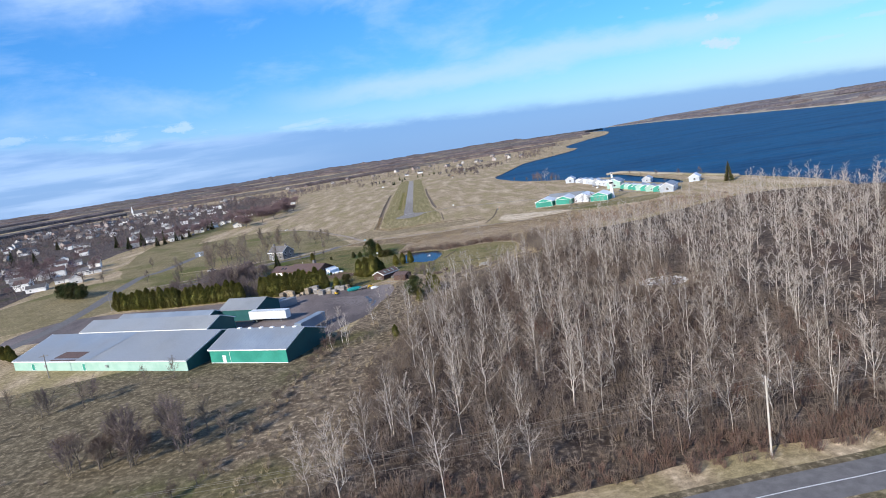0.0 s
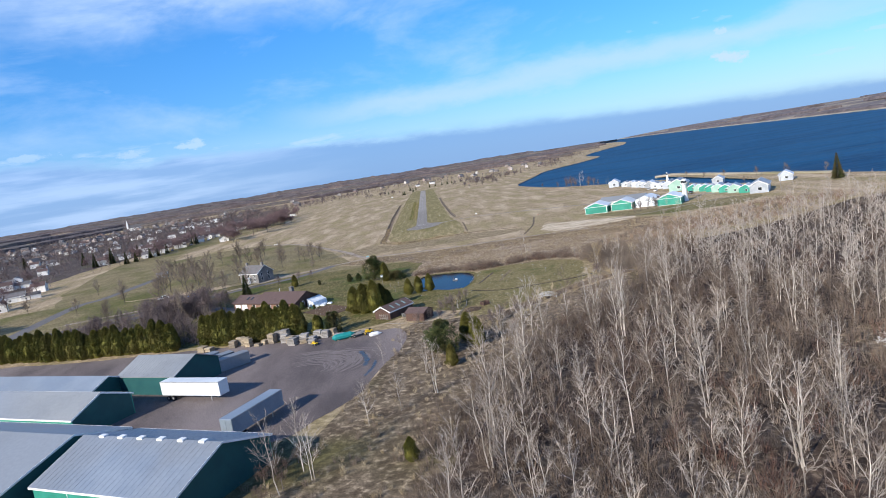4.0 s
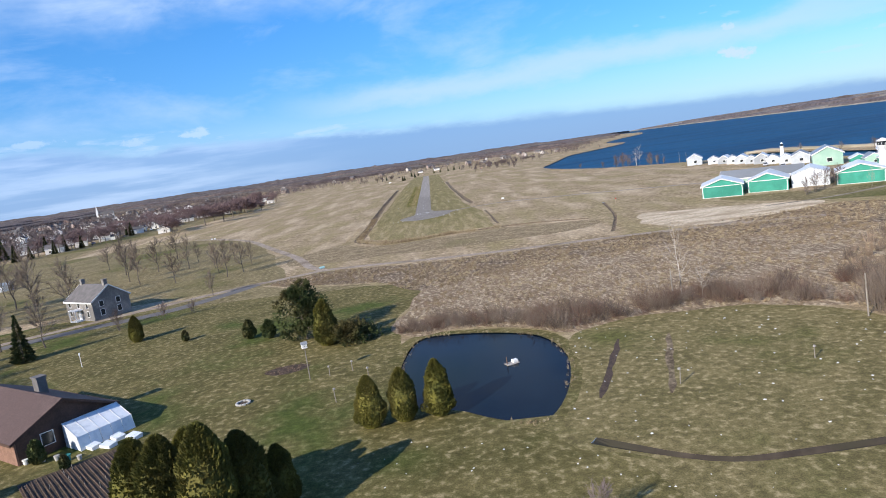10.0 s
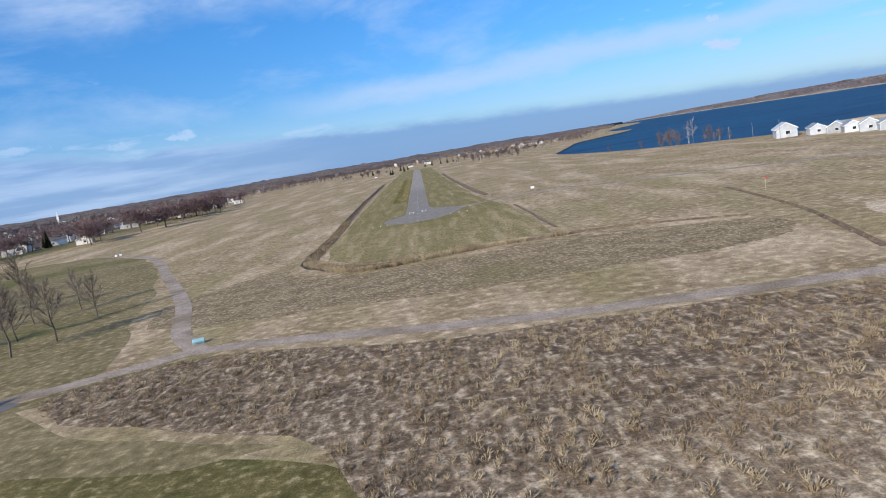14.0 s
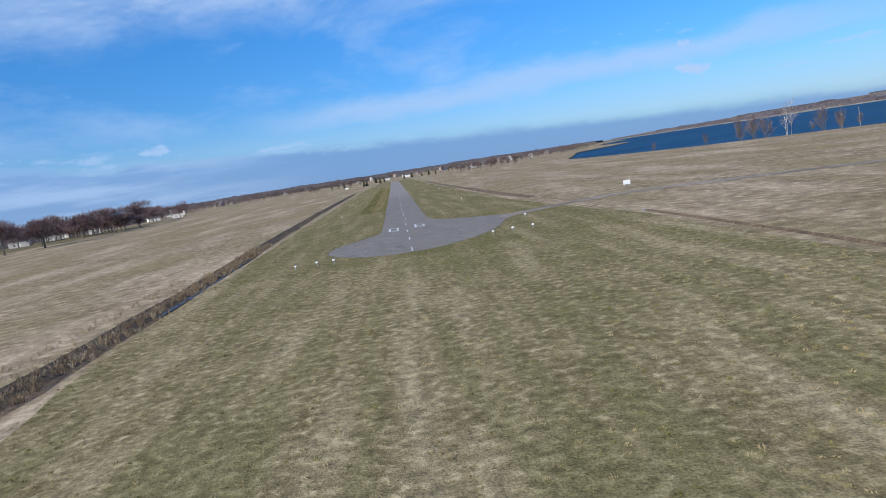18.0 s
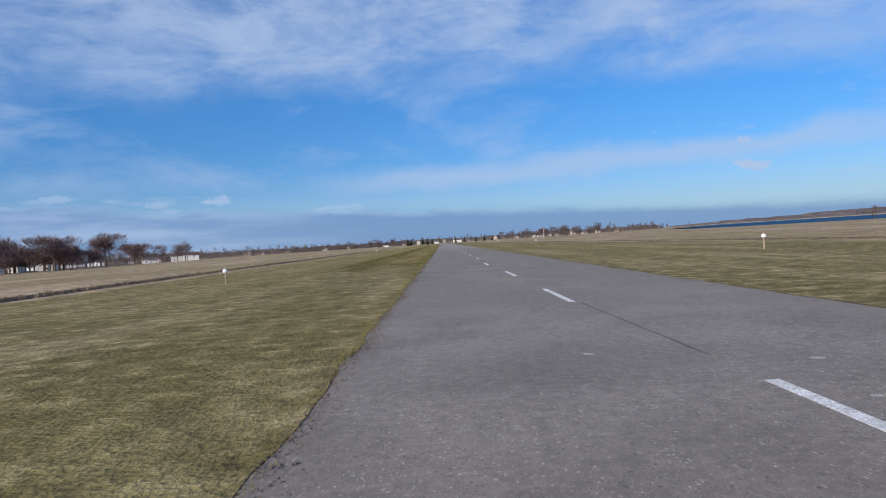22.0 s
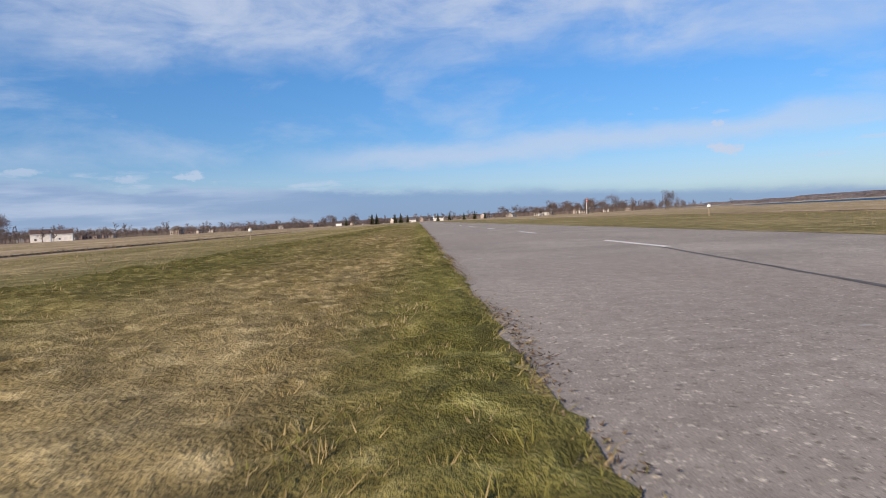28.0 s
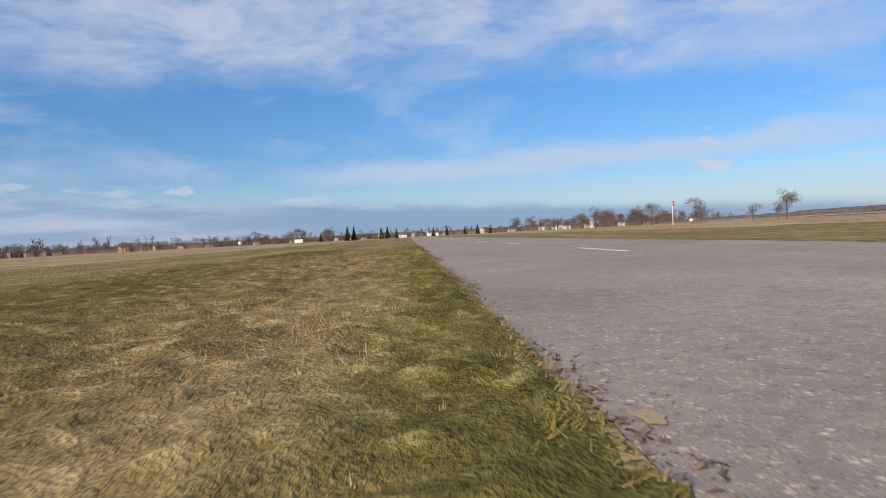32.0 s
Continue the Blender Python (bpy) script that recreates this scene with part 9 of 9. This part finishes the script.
reeds = [[(*bush(1.25, 15, 0.045, 0.28), k // 4)] for k in range(5)]
bank_line = smooth_line([(-21.5, -58), (-19.5, -63), (-15, -70.4), (-11, -76), (-6, -77.4), (-1, -76.6), (3, -75.8), (8, -75), (13, -74.6), (18, -74.4)], 14)
spots = [(x + RNG.gauss(0, 0.5), y + RNG.gauss(0, 0.5), RNG.uniform(0.4, 0.95), RNG.randrange(5)) for x, y in bank_line for _ in range(5)]
spots += [(x + RNG.gauss(0, 0.4), y + RNG.gauss(0, 0.4), RNG.uniform(0.35, 0.8), RNG.randrange(5)) for x, y in smooth_line([(-22.5, -50), (-18, -62), (-12, -69.5), (-4, -71.9), (4, -72.2), (11, -71)], 12) for _ in range(3)]
spots += [(24.8 + RNG.gauss(0, 0.8), -74.2 + RNG.gauss(0, 0.6), RNG.uniform(0.5, 0.9), RNG.randrange(5)) for _ in range(24)]
spots += [(-25.9 + RNG.gauss(0, 0.5), RNG.uniform(-55, -5), RNG.uniform(0.2, 0.4), RNG.randrange(5)) for _ in range(150)]
spots += [(-22.6 + RNG.gauss(0, 0.4), RNG.uniform(-50, 0), RNG.uniform(0.15, 0.3), RNG.randrange(5)) for _ in range(120)]
mass("ditch_reeds", "pale dead reeds along the ditch", "reeds", reeds, spots, [M_STRAW, M_STRAWDARK])
pond_reeds = [(a[0] + (b[0] - a[0]) * t + RNG.gauss(0, 0.3), a[1] + (b[1] - a[1]) * t + RNG.gauss(0, 0.3), RNG.uniform(0.12, 0.42), RNG.randrange(5)) for a, b in zip(POND, POND[1:] + POND[:1]) for t in [RNG.random() for _ in range(5)] if (a[1] > -214 or a[0] > 12) and noise.noise((a[0] * 0.3, a[1] * 0.3, 7.0)) > -0.1]
mass("pond_reeds", "short dead reeds round the pond", "reeds", reeds, pond_reeds, [M_STRAW, M_STRAWDARK])

turf_loop = [(-21, -40), (-19, -60), (-9, -70), (2, -71.5), (24, -70), (24.5, -34), (22, -10), (14, -14), (2, -14.5), (-10, -13), (-13, -2), (-20, -4)]
short_tuft = [[(*bush(0.16, 9, 0.04, 1.4), k % 2)] for k in range(6)]
mass("turf_tufts", "short tan and olive grass tufts before the pad", "grass", short_tuft, [(x, y, RNG.uniform(0.5, 1.3), RNG.randrange(6)) for x, y in scatter(turf_loop, 3000)], [M_TAN, M_OLIVE])

stake = thing("survey_stake", "thin stake with an orange top in the field", "stake", 66, -64, 0)
part("shaft", tube([(0, 0, -0.1), (0.05, 0, 2.6)], [0.045, 0.04], 6), M_LUMBER, stake)
part("flag", bevelled(0.0, -0.02, 2.4, 0.35, 0.02, 2.75, 0.01), M_REDPAINT, stake)

weeds = [[(*bush(0.5, 9, 0.05, 0.9), 1 if k == 4 else 0)] for k in range(5)]
trench = smooth_line([(-24.5, 300), (-24.3, 220), (-24.2, 120), (-23.6, 76), (-23, 30), (-22.4, 8), (-22, -20), (-22, -50)], 20)
mass("ditch_weeds", "brown dead weeds in the drainage ditch", "weeds", weeds, [(x + RNG.gauss(0, 0.8), y + RNG.uniform(-4, 4), RNG.uniform(0.4, 1.3) * (0.45 if y > 25 else 1.0), RNG.randrange(5)) for x, y in trench for _ in range(14)], [M_STRAWDARK, M_STRAW])

# ---------------------------------------------------------------- bearing of the plan
# the plan south of the airfield was drawn on a bearing 0.9 degrees off the runway's: turn it about the point (0, -40)
BEARING = 0.0155


def turned(x, y):
    d = min(y + 40.0, 0.0)
    return x + BEARING * d, y - BEARING * x * min(1.0, -d / 30.0)


moved = set()
for ob in list(scene.objects):
    if ob.parent or ob.type not in ("MESH", "EMPTY"):
        continue
    if ob.type == "MESH":
        if ob.data.name in moved:
            continue
        moved.add(ob.data.name)
        n = len(ob.data.vertices)
        co = np.empty(n * 3, dtype=np.float32)
        ob.data.vertices.foreach_get("co", co)
        co = co.reshape(-1, 3)
        d = np.minimum(co[:, 1] + 40.0, 0.0)
        x = co[:, 0].copy()
        co[:, 0] += BEARING * d
        co[:, 1] -= BEARING * x * np.minimum(1.0, -d / 30.0)
        ob.data.vertices.foreach_set("co", co.ravel())
        ob.data.update()
    elif ob.name.startswith(("overhead_wires", "log_edging", "yard_puddle")):
        ob.matrix_basis = Matrix.Translation((0, -40, 0)) @ Matrix.Rotation(-BEARING, 4, "Z") @ Matrix.Translation((0, 40, 0))
    elif ob.matrix_basis.translation.y < -40:
        x, y, z = ob.matrix_basis.translation
        m = Matrix.Rotation(-BEARING, 4, "Z") @ ob.matrix_basis
        m.translation = (*turned(x, y), z)
        ob.matrix_basis = m
